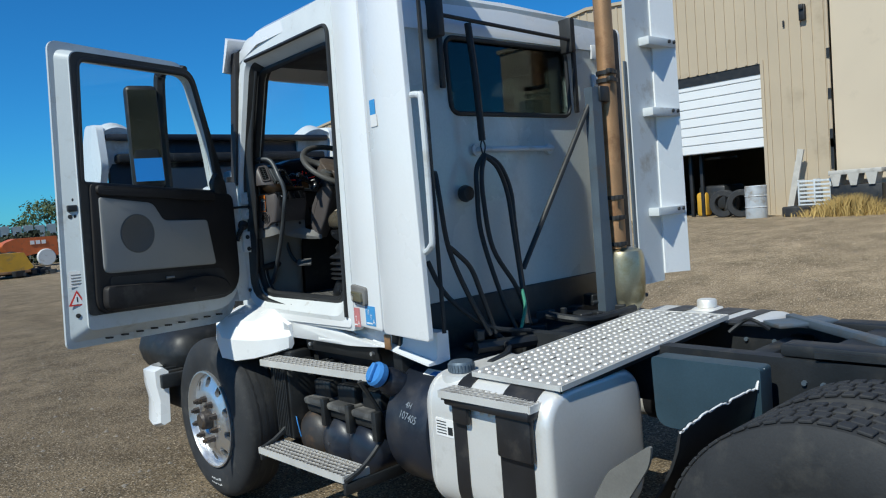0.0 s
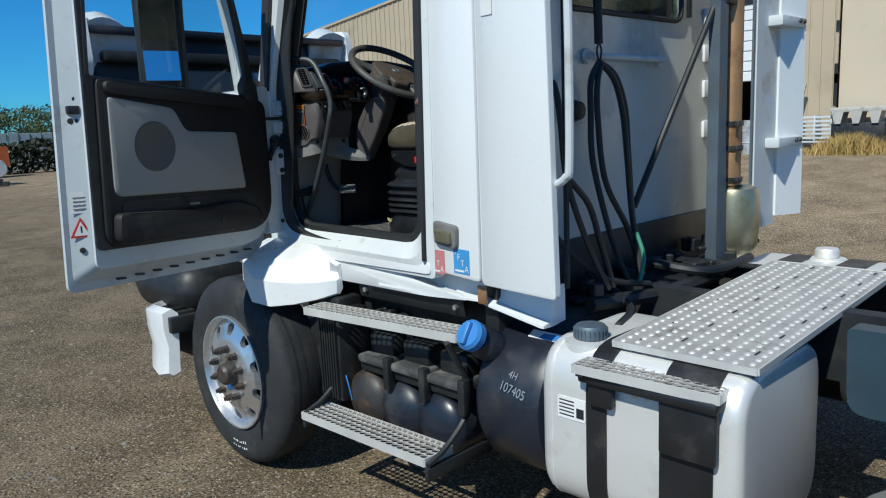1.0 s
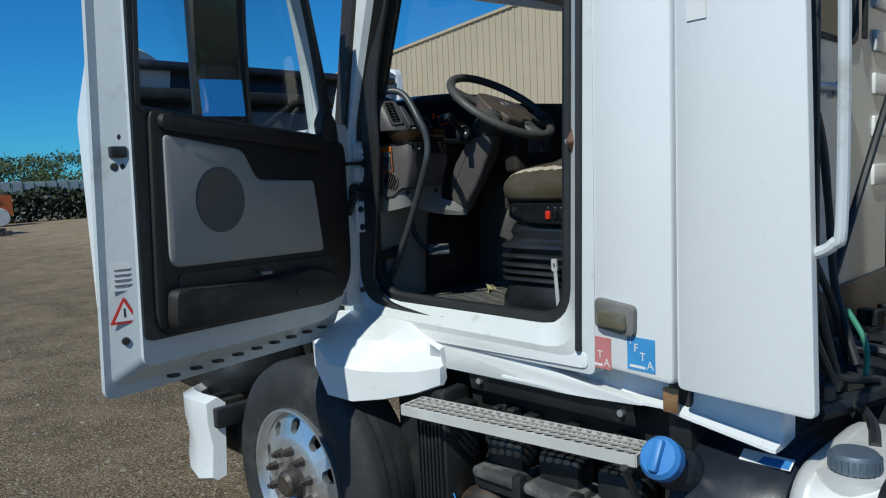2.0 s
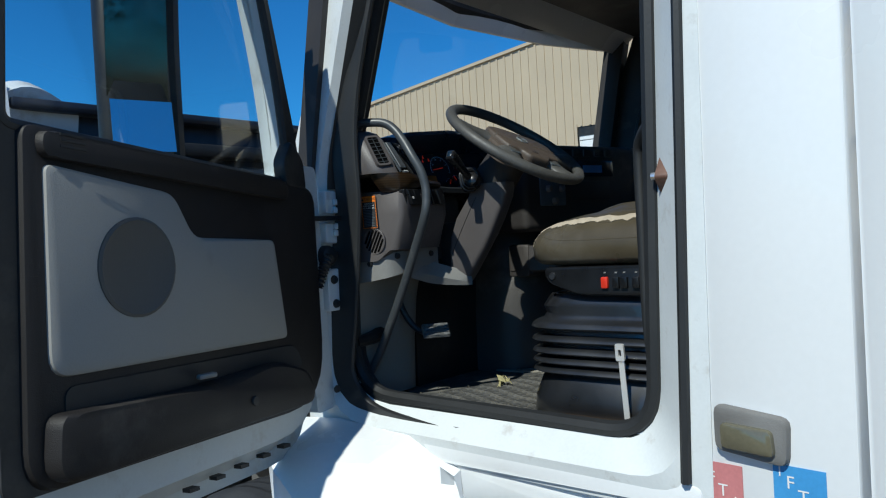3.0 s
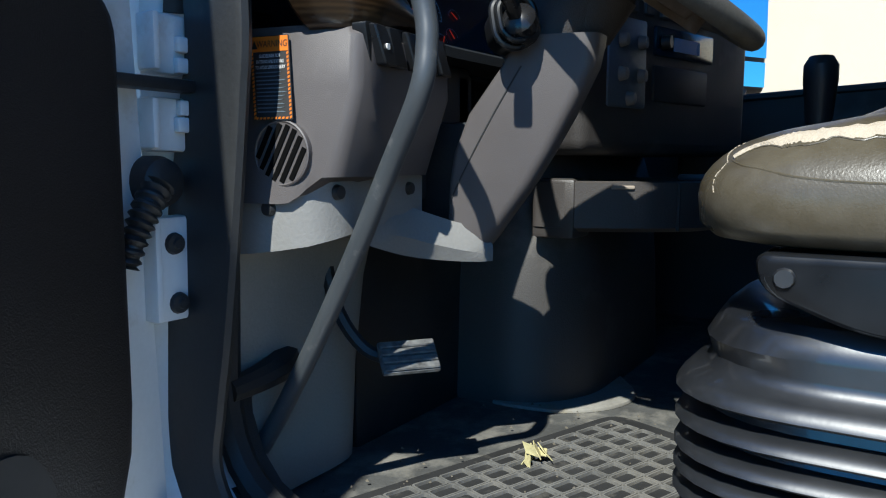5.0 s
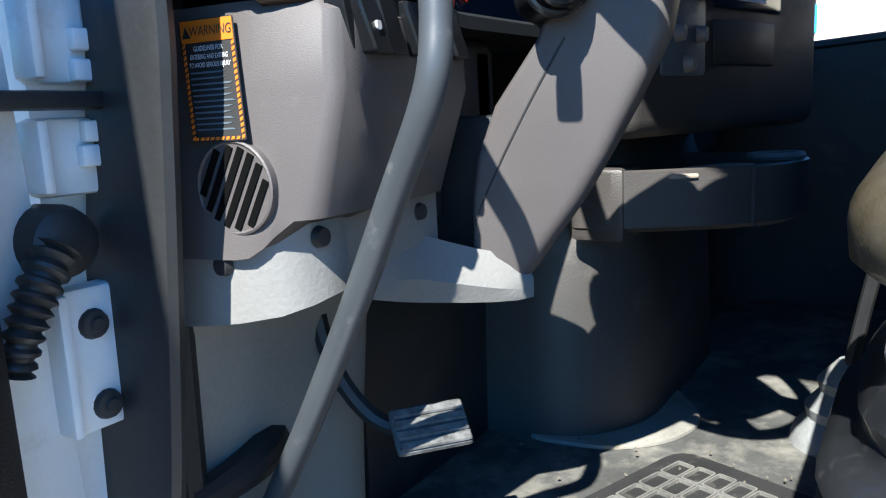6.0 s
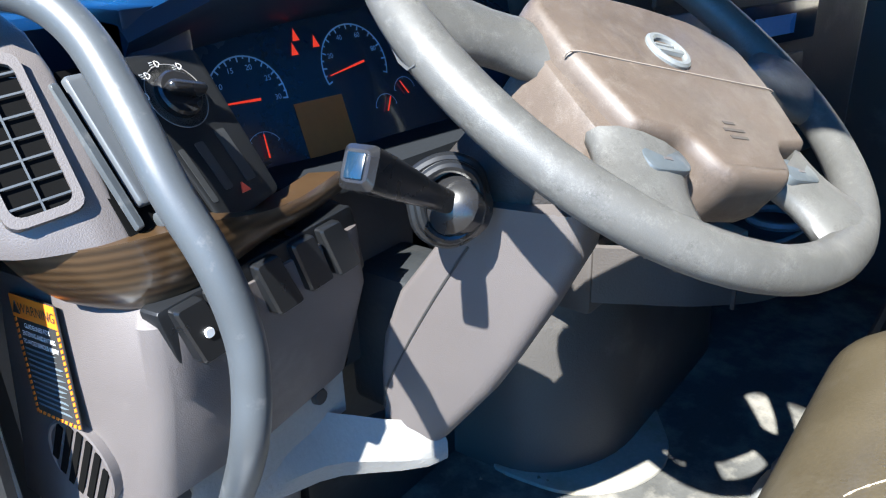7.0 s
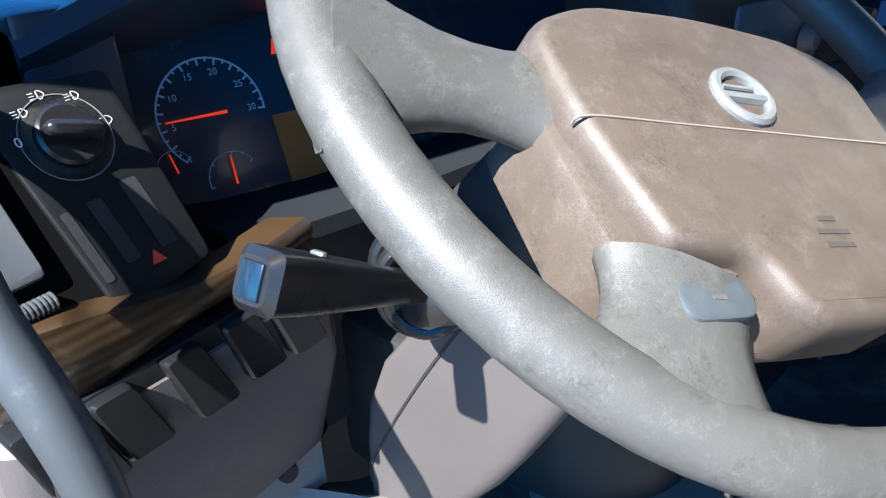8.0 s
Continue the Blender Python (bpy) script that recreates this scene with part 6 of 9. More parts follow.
def rear_wheels():
    for cy, x0, x1 in ((-3.95, -1.0, -0.70), (-3.95, -0.66, -0.36), (-3.95, 0.86, 1.16), (-3.95, 1.2, 1.5), (-5.28, -1.0, -0.70), (-5.28, 1.2, 1.5)):
        r, k, cz = 0.56, 0.31, 0.50
        prof = [(k, x0 + 0.03), (k + 0.05, x0 + 0.004), (r - 0.1, x0 - 0.006), (r - 0.035, x0 + 0.012), (r - 0.006, x0 + 0.028), (r, x0 + 0.045), (r, x1 - 0.045), (r - 0.006, x1 - 0.028), (r - 0.035, x1), (k, x1)]
        bm = B()
        rings = [[V(h, cy + q * math.cos(2 * math.pi * j / 72), cz + q * math.sin(2 * math.pi * j / 72)) for j in range(72)] for q, h in prof]
        skin(bm, rings, closed=True)
        w = part("drive_wheel", bm, RUBBER, truck, "dusty black drive tyre with blocky tread")
        if cy > -4.5 and x0 < 0:
            bm = B()
            for j in range(64):
                a = 2 * math.pi * j / 64
                for u in range(4):
                    xx = x0 + 0.06 + u * 0.06
                    aa = a + 0.03 * (u % 2)
                    block(bm, (xx, cy + (r + 0.004) * math.cos(aa), cz + (r + 0.004) * math.sin(aa)), (0.053, 0.043, 0.011), Matrix.Rotation(aa - math.pi / 2, 4, "X"), 0.003, 1)
            tagged(part("tread_blocks", bm, RUBBER, w), kind="stuff")
        part("rim", lathe(B(), [(0, 0.09), (0.12, 0.09), (0.15, 0.06), (0.24, 0.05), (0.27, 0.012), (0.305, 0.0), (0.312, 0.015), (0.312, 0.2), (0, 0.2)], (x0 + 0.005, cy, cz), "x", 40), CHROME if x0 < -0.9 else STEELBLACK, w)
    # quarter fender ahead of the drive wheel
    rng = random.Random(9)
    bm = B()
    cols = [(-0.92, 0.935), (-0.82, 0.950), (-0.70, 0.962), (-0.58, 0.960), (-0.46, 0.966), (-0.34, 0.958)]
    rings = []
    for x, d in cols:
        col = []
        for k in range(9):
            t = k / 8
            col.append(V(x, -3.43 + 0.36 * (1 - t) ** 1.6 - 0.02 * t, 0.35 + (d - 0.35) * t))
        rings.append(col)
    lines = [[bm.verts.new(p) for p in c] for c in rings]
    back = [[bm.verts.new(p + V(0, 0.012, 0)) for p in c] for c in rings]
    for g in (lines, back):
        for a, b in zip(g, g[1:]):
            for i in range(8):
                bm.faces.new((a[i], a[i + 1], b[i + 1], b[i]))
    for a, b in ((lines[0], back[0]), (lines[-1], back[-1])):
        for i in range(8):
            bm.faces.new((a[i], a[i + 1], b[i + 1], b[i]))
    for i in range(len(cols) - 1):
        bm.faces.new((lines[i][8], lines[i + 1][8], back[i + 1][8], back[i][8]))
    f = part("quarter_fender", bm, STEELBLACK, truck, "dirty black quarter fender with a torn bright edge")
    edge = smooth_line([c[8] + V(0, 0.004, 0) for c in rings], 8)
    more = [p + V(0, 0, 0.006 * noise.noise(p * 30) + 0.003 * rng.uniform(-1, 1)) for p in edge]
    part("torn_lip", tube(B(), [(-0.34, -3.446, 0.955), (-0.325, -3.447, 0.985), (-0.30, -3.45, 1.015), (-0.284, -3.455, 1.03)], lambda t: 0.012 - 0.006 * t, 8, 4, flat=0.5), PAPER, f)
    part("torn_edge", tube(B(), more, 0.0045, 6, 1), PAPER, f)
    bm = B()
    prism(bm, rpoly(yz([(-3.445, 0.94), (-3.43, 0.86), (-3.09, 0.36), (-2.98, 0.36), (-3.25, 0.80)]), 0.03, 3), side(-0.925), 0, 0.012)
    part("fender_flange", bm, mat("grey_flange", (0.16, 0.155, 0.14), 0.6, vary=0.2, scale=6), f)


rear_wheels()


def bonnet_and_bumper():
    # tilted bonnet seen from its hollow side
    h = part("tilted_bonnet", box(B(), -0.95, 1.30, 2.08, 2.16, 1.0, 2.62, 0.03), NAVY, truck, "tilted-forward bonnet, dark underside towards the cab")
    for sgn in (-1, 1):
        bm = B()
        x = CX - 0.06 + sgn * 1.20
        prism(bm, rpoly(yz([(2.55, 0.95), (1.95, 1.0), (1.8, 1.5), (2.1, 2.1), (1.95, 2.35), (2.0, 2.72), (2.3, 2.74), (2.6, 2.3)]), 0.06, 3), plane_map((x, 0, 0), (0, -1, 0), (0, 0, 1)), -0.03, 0.03)
        part("bonnet_fender", bm, WHITE, h, "white inner face of the bonnet fender")
        bm = B()
        rings = []
        for k in range(9):
            a = k / 8
            xx = CX - 0.06 + sgn * (0.80 + 0.40 * a)
            rings.append([V(xx, 2.04 - 0.05 * a, 2.58 + 0.12 * math.sin(a * 2.6)), V(xx, 2.16, 2.63 + 0.13 * math.sin(a * 2.6)), V(xx, 2.2, 2.3), V(xx, 2.1, 2.3)])
        skin(bm, rings)
        part("bonnet_shoulder", bm, OFFWHITE, h)
    part("bonnet_lip", box(B(), -0.98, 1.33, 1.98, 2.18, 2.58, 2.64, 0.02), NAVY, h)
    part("bonnet_beam", box(B(), -0.9, 1.25, 1.95, 2.09, 2.38, 2.46, 0.02), BLACK, h)
    part("duct_panel", box(B(), -0.45, 1.2, 2.0, 2.09, 1.98, 2.33, 0.03), GREYTRIM, h)
    part("engine_block", box(B(), -0.2, 0.68, 0.05, 1.1, 0.7, 1.75, 0.06), STEELBLACK, truck)
    part("radiator", box(B(), -0.35, 0.85, 1.0, 1.15, 0.7, 1.9, 0.03), STEELBLACK, truck)
    bm = B()
    box(bm, -1.1, -0.55, 0.62, 1.5, 0.62, 1.0, 0.18, 4)
    part("fender_liner", bm, BLACK, truck)
    # bumper corner
    bm = B()
    rings = []
    for y, z0, z1, x in ((0.53, 0.36, 0.775, -1.285), (0.65, 0.33, 0.775, -1.30), (0.78, 0.35, 0.765, -1.28), (0.92, 0.37, 0.745, -1.22), (1.02, 0.38, 0.735, -1.08), (1.05, 0.38, 0.73, -0.8), (1.07, 0.38, 0.73, 0.24)):
        rings.append([V(x + 0.03, y, z0), V(x + 0.005, y, z0 + 0.02), V(x + 0.02, y, (z0 + z1) / 2 - 0.03), V(x, y, z1 - 0.12), V(x, y, z1 - 0.02), V(x + 0.06, y, z1), V(x + 0.09, y - 0.02, z1 - 0.03), V(x + 0.07, y - 0.02, z0 + 0.02)])
    skin(bm, rings)
    bp = part("bumper", bm, WHITE, truck, "white bumper corner standing out past the wheel", angle=30)
    bm = B()
    for y in (0.5, 0.62, 0.74):
        block(bm, (-1.15, y, 0.68), (0.22, 0.05, 0.1), None, 0.01)
    block(bm, (-1.08, 0.62, 0.55), (0.1, 0.36, 0.2), None, 0.02)
    part("bumper_bracket", bm, STEELBLACK, bp)


bonnet_and_bumper()


# ---- driver door ----
def driver_door():
    H = Vector((-0.90, -0.19, 0))
    D = Vector((-0.957, -0.289, 0)).normalized()
    at = plane_map(H, D, (0, 0, 1))  # faces the rear of the truck with +normal
    if (at((0, 0), 1) - at((0, 0), 0)).y > 0:
        base = at
        at = lambda p, d=0.0: base(p, -d)
    r = [0.04, 0.06, 0.1, 0.12, 0.25]
    skin_o = rpoly([(1.228, 1.165), (1.152, 2.845), (0.25, 2.82), (0.06, 2.06), (-0.02, 1.12)], r, 6)
    flange = rpoly([(1.205, 1.20), (1.125, 2.80), (0.255, 2.79), (0.085, 2.05), (0.03, 1.17)], r, 6)
    frame_o = rpoly([(1.135, 1.255), (1.085, 2.785), (0.26, 2.775), (0.075, 2.05), (0.02, 1.22)], r, 6)
    frame_i = rpoly([(1.085, 2.06), (1.04, 2.745), (0.275, 2.735), (0.17, 2.3), (0.135, 1.985)], [0.03, 0.06, 0.08, 0.2, 0.05], 6)
    bm = B()
    skin(bm, [[at(p, -0.085) for p in frame_i], [at(p, -0.09) for p in skin_o], [at(p, -0.075) for p in skin_o], [at(p, -0.07) for p in flange], [at(p, -0.012) for p in frame_o], [at(p, 0.0) for p in frame_o], [at(p, 0.0) for p in frame_i]], closed=True)
    d = part("driver_door", bm, SHADEDOOR, truck, "driver door swung open, white frame and brown lining", angle=25)
    part("door_glass", prism(B(), frame_i, at, -0.05, -0.045), GLASS, d, shadow=False)
    bm = B()
    tube(bm, [at(p, 0.0) for p in frame_i], 0.014, 8, 1, closed=True)
    part("glass_seal", bm, SEAL, d)
    trim = [a.lerp(b, 0.9) for a, b in zip(frame_i, frame_o)]
    part("window_trim", ring_panel(B(), trim, frame_i, at, 0.0005, 0.008), BLACK, d, "black inner window trim")
    # lining with its panels
    lining = rpoly([(1.09, 1.335), (1.055, 2.065), (0.60, 2.02), (0.03, 1.975), (0.03, 1.29)], [0.09, 0.03, 0.1, 0.06, 0.2], 6)
    part("door_lining", prism(B(), lining, at, -0.005, 0.028, 0.02), DOORTRIM, d, "dark brown moulded door lining")
    insert = rpoly([(1.035, 1.555), (1.02, 1.985), (0.675, 1.94), (0.605, 1.83), (0.275, 1.815), (0.235, 1.525)], [0.05, 0.02, 0.03, 0.04, 0.02, 0.02], 5)
    part("grey_insert", prism(B(), insert, at, 0.02, 0.042, 0.02), mat("pale_grey_insert", (0.28, 0.275, 0.258), 0.65, vary=0.06, scale=5, bump=0.3, fine=300, dirt=(0.21, 0.2, 0.185), dirt_amount=0.15), d, "grey door insert")
    c = (0.80, 1.765)
    m = basis(at(c, 0.042), D, (0, 0, 1))
    if (m.to_3x3() @ Vector((0, 0, 1))).y > 0:
        m = basis(at(c, 0.042), -D, (0, 0, 1))
    part("speaker_grille", lathe(B(), [(0.112, -0.004), (0.112, 0.004), (0.105, 0.007), (0.10, 0.004), (0, 0.006)], at(c, 0.042), "z", 36, m.to_3x3().to_4x4()), mat("speaker_cloth", (0.115, 0.11, 0.10), 0.8, vary=0.15, scale=300, bump=0.8, fine=900), d)
    part("pocket_recess", prism(B(), rpoly([(1.0, 1.46), (1.0, 1.535), (0.2, 1.50), (0.16, 1.43)], 0.03, 4), at, 0.024, 0.032), INK, d)
    bm = B()
    prism(bm, rpoly([(1.06, 1.35), (1.045, 1.49), (0.65, 1.465), (0.32, 1.47), (0.17, 1.42), (0.14, 1.32)], [0.06, 0.03, 0.1, 0.05, 0.05, 0.08], 4), at, 0.02, 0.075, 0.03)
    part("door_pocket", bm, DOORTRIM, d)
    part("pocket_screw", lathe(B(), [(0.014, 0), (0.012, 0.004), (0, 0.005)], at((0.46, 1.39), 0.076), "z", 10, m.to_3x3().to_4x4()), INK, d)
    part("pull_clip", block(B(), at((0.62, 1.487), 0.06), (0.05, 0.02, 0.012), None, 0.004), IVORY, d)
    part("arm_rest", prism(B(), rpoly([(1.03, 1.995), (1.03, 2.05), (0.2, 1.985), (0.2, 1.93)], 0.025, 3), at, 0.02, 0.05, 0.018), DOORTRIM, d)
    bm = B()
    for k in range(3):
        prism(bm, [(0.93, 2.012 + k * 0.012), (0.99, 2.016 + k * 0.012), (0.99, 2.021 + k * 0.012), (0.93, 2.017 + k * 0.012)], at, 0.05, 0.052)
    part("arm_slots", bm, INK, d)
    # corner block at the front of the window
    part("mirror_corner", prism(B(), rpoly([(0.185, 1.975), (0.20, 2.05), (0.15, 2.12), (0.09, 2.06), (0.08, 1.965)], 0.02, 3), at, -0.01, 0.03, 0.012), BLACK, d)
    # shut face: latch, plugs, labels
    F = (at((1.235, 1.5), -0.07) - at((1.135, 1.5), -0.012)).normalized()
    fN = F.cross(Vector((0, 0, 1)))
    if fN.x > 0:
        fN = -fN
    def face(s, z, lift=0.002):
        k = (2.2 - z) * 0.052
        return at((1.08 + k + 0.1 * s * 0.9, z), -0.012 - 0.058 * s) + fN * lift
    bm = B()
    block(bm, face(0.45, 1.93, 0.006), (0.05, 0.03, 0.035), None, 0.006)
    part("latch", bm, STEELBLACK, d)
    for s, z in ((0.35, 1.975), (0.3, 1.885), (0.55, 1.885), (0.45, 1.345)):
        part("plug", lathe(B(), [(0.013, 0), (0.011, 0.005), (0, 0.006)], face(s, z), "z", 10, basis((0, 0, 0), F, (0, 0, 1)) if (basis((0, 0, 0), F, (0, 0, 1)).to_3x3() @ Vector((0, 0, 1))).dot(fN) > 0 else basis((0, 0, 0), -F, (0, 0, 1))), INK, d)
    def tag(name, s, z, w, h, material, lift=0.003):
        c0 = face(s, z, lift)
        return part(name, prism(B(), [(-w / 2, -h / 2), (w / 2, -h / 2), (w / 2, h / 2), (-w / 2, h / 2)], plane_map(c0, F, (0, 0, 1)), -0.001, 0.001), material, d)
    tag("paper_label", 0.45, 1.545, 0.075, 0.085, PAPER)
    for k in range(4):
        tag("label_bar", 0.45, 1.52 + k * 0.016, 0.05, 0.005, GREYTRIM, 0.005)
    tri = [(-0.045, -0.035), (0.045, -0.035), (0.0, 0.05)]
    pm = plane_map(face(0.45, 1.435, 0.003), F, (0, 0, 1))
    part("warning_triangle", prism(B(), tri, pm, -0.001, 0.001), WARNRED, d, "red and white warning triangle")
    for q, off, mm in (([(-0.03, -0.027), (0.03, -0.027), (0.0, 0.033)], 0.0022, PAPER), ([(-0.003, -0.015), (0.003, -0.015), (0.003, 0.013), (-0.003, 0.013)], 0.003, INK)):
        s = 1 if (pm((0, 0), 1) - pm((0, 0), 0)).dot(fN) > 0 else -1
        part("triangle_print", prism(B(), q, pm, s * (off - 0.0004), s * off), mm, d)
    # return edge on the hinge side
    part("hinge_edge", prism(B(), rpoly([(0.035, 1.25), (0.085, 2.05), (-0.03, 2.05), (-0.07, 1.25)], 0.02, 3), at, -0.088, -0.01), JAMB, d)
    # slots along the lower edge
    for k in range(9):
        u = 0.18 + k * 0.1
        part("drain_slot", prism(B(), [(u, 1.185), (u + 0.035, 1.188), (u + 0.035, 1.198), (u, 1.195)], at, -0.045, -0.02), INK, d)
    # mirror, beyond the glass
    mir = part("door_mirror", box(B(), -0.10, 0.10, -0.05, 0.05, -0.30, 0.36, 0.035, 3, Matrix.Translation((-1.375, 0.03, 2.345)) @ Matrix.Rotation(radians(-14), 4, "Z")), BLACK, d, "black door mirror with two glasses")
    mm = Matrix.Translation((-1.375, 0.03, 2.345)) @ Matrix.Rotation(radians(-14), 4, "Z")
    part("main_mirror", box(B(), -0.085, 0.085, -0.056, -0.052, -0.09, 0.33, 0, 1, mm @ Matrix.Rotation(radians(7), 4, "X")), DIMMED_MIRROR, mir)
    part("wide_mirror", box(B(), -0.085, 0.085, -0.056, -0.052, -0.27, -0.12, 0, 1, mm @ Matrix.Rotation(radians(-9), 4, "X")), MIRROR, mir)
    bm = B()
    tube(bm, [(-1.235, 0.02, 2.78), (-1.24, 0.04, 2.72), (-1.25, 0.05, 2.4), (-1.25, 0.05, 1.98)], 0.038, 8, 4)
    tube(bm, [(-1.235, 0.02, 2.78), (-1.2, -0.12, 2.80), (-1.17, -0.22, 2.78)], 0.02, 8, 3)
    part("mirror_arm", bm, BLACK, mir)


# darkened silver: a dark reflection is put into the main mirror's colour
DIMMED_MIRROR = mat("shaded_mirror", (0.11, 0.145, 0.155), 0.02, 1.0, vary=0.0, bump=0)
DIMMED_MIRROR.node_tree.nodes["Principled BSDF"].inputs["Roughness"].default_value = 0.01
driver_door()


# ---- the truck, inside the cab ----
def settle(tree, pts, lift):
    # the points laid onto a surface
    out = []
    for p in pts:
        q, nrm = tree.find_nearest(p)[:2]
        if nrm.dot(V(-0.4, 0, 0.3)) < 0 and (p - V(-0.33, -1.05, 1.75)).dot(nrm) < 0:
            nrm = -nrm
        out.append(q + nrm * lift)
    return out


KICK = mat("grey_kick_plastic", (0.225, 0.218, 0.198), 0.65, vary=0.12, scale=6, bump=0.3, fine=200, dirt=(0.24, 0.22, 0.19), dirt_amount=0.35)
def cab_floor():
    fl = part("cab_floor", box(B(), -0.77, CX + 1.03, -1.68, 0.0, 1.18, 1.228), MATRUB, truck, "dusty black rubber cab floor")
    bm = B()
    rings = []
    for y in (-0.18, -0.24, -0.32, -0.6, -1.0, -1.2, -1.29, -1.33):
        k = 0.05 * ramp(-0.34, -0.18, y) + 0.03 * ramp(-1.2, -1.33, y)
        x = -0.745 - 0.04 * (-0.3 - y)
        rings.append([V(x - 0.02, y, 1.225), V(x - 0.02, y, 1.272 + k), V(x, y, 1.284 + k), V(x + 0.03, y, 1.272 + k * 0.6), V(x + 0.07, y, 1.236), V(x + 0.07, y, 1.225)])
    skin(bm, rings)
    part("threshold", bm, SEAL, fl, "worn black rubber threshold")
    # waffle floor mat
    bm = B()
    at = plane_map((-0.66, -0.22, 1.230), (0.94, -0.34, 0), (-0.34, -0.94, 0))
    w, h = 0.78, 0.50
    prism(bm, rpoly([(0, 0), (w, 0), (w, h), (0, h)], 0.05, 4), at, 0.0, -0.006)
    mt = part("floor_mat", bm, mat("dark_mat_rubber", (0.014, 0.014, 0.014), 0.8, vary=0.3, scale=10, dirt=(0.09, 0.083, 0.07), dirt_amount=0.2, dirt_scale=14), fl, "waffle-pattern rubber floor mat full of dust")
    rng = random.Random(6)
    bm = B()
    nx, ny = 12, 12
    for i in range(nx):
        for j in range(ny):
            u, v = 0.03 + (i + 0.15 * math.sin(j * 0.7)) * (w - 0.08) / nx, 0.03 + j * (h - 0.06) / ny
            cw, ch = (w - 0.08) / nx, (h - 0.06) / ny
            o = rpoly([(u + 0.001, v + 0.001), (u + cw - 0.001, v + 0.001), (u + cw - 0.001, v + ch - 0.001), (u + 0.001, v + ch - 0.001)], 0.006, 2)
            q = rpoly([(u + 0.0045, v + 0.004), (u + cw - 0.0045, v + 0.004), (u + cw - 0.0045, v + ch - 0.004), (u + 0.0045, v + ch - 0.004)], 0.005, 2)
            ring_panel(bm, o, q, at, -0.006, -0.012)
    tagged(part("waffle_ribs", bm, mat("dusty_mat_ribs", (0.12, 0.117, 0.108), 0.75, vary=0.3, scale=14, bump=0.4, dirt=(0.17, 0.16, 0.14), dirt_amount=0.5, dirt_scale=11), mt), kind="stuff")
    bm = B()
    for i in range(9):
        u = 0.02 + i * 0.016
        prism(bm, [(u, 0.38), (u + 0.008, 0.38), (u + 0.03, 0.5), (u + 0.022, 0.5)], at, -0.006, -0.011)
    part("corner_ribs", bm, MATRUB, mt)
    # dirt crumbs
    bm = B()
    for i in range(260):
        x, y = rng.uniform(-0.68, 0.1), rng.uniform(-0.85, -0.2)
        if rng.random() < 0.45:
            x, y = rng.gauss(-0.55, 0.08), rng.gauss(-0.62, 0.07)
        r = rng.uniform(0.001, 0.0045)
        p = Vector((x, y, 1.2385))
        ring = [bm.verts.new(p + Vector((r * rng.uniform(0.6, 1.3) * math.cos(k * 1.57), r * rng.uniform(0.6, 1.3) * math.sin(k * 1.57), -0.001))) for k in range(4)]
        top = bm.verts.new(p + Vector((0, 0, r * 0.8)))
        for k in range(4):
            bm.faces.new((ring[k], ring[(k + 1) % 4], top))
    solo("dirt_crumbs", bm, mat("dry_dirt", (0.12, 0.105, 0.08), 0.95, vary=0.4, scale=80), "crumbs of dry dirt and grit on the cab floor", "dirt", kind="stuff")
    bm = B()
    for i in range(7):
        p = Vector((-0.288 + rng.uniform(-0.025, 0.03), -0.458 + rng.uniform(-0.015, 0.015), 1.246 + 0.004 * i))
        d = Vector((rng.gauss(0, 1), rng.gauss(0, 1), rng.gauss(0, 0.5))).normalized()
        e = d.orthogonal().normalized()
        g = d.cross(e)
        vs = [p + e * 0.022, p + g * 0.01 + d * 0.003, p - e * 0.02, p - g * 0.011 - d * 0.002]
        top, low = [bm.verts.new(v + d * 0.0008) for v in vs], [bm.verts.new(v - d * 0.0008) for v in vs]
        bm.faces.new(top)
        bm.faces.new(low)
        for k in range(4):
            bm.faces.new((top[k], top[(k + 1) % 4], low[(k + 1) % 4], low[k]))
    solo("dead_leaf", bm, mat("dead_leaf_yellow", (0.45, 0.40, 0.2), 0.8, vary=0.3, scale=60), "crumpled pale yellow dead leaf on the floor mat", "leaf")
    # edge plate of the engine cover
    part("cover_foot", prism(B(), rpoly([(0.0, -0.20), (0.02, -0.37), (0.10, -0.46), (0.20, -0.49), (0.27, -0.47), (0.5, -0.3), (0.5, -0.1)], 0.05, 3), plane_map((0, 0, 1.229), (1, 0, 0), (0, 1, 0)), 0, 0.008, 0.004), mat("pale_foot_plate", (0.22, 0.21, 0.185), 0.6, vary=0.25, scale=8, dirt=(0.17, 0.13, 0.05), dirt_amount=0.3), fl)


cab_floor()


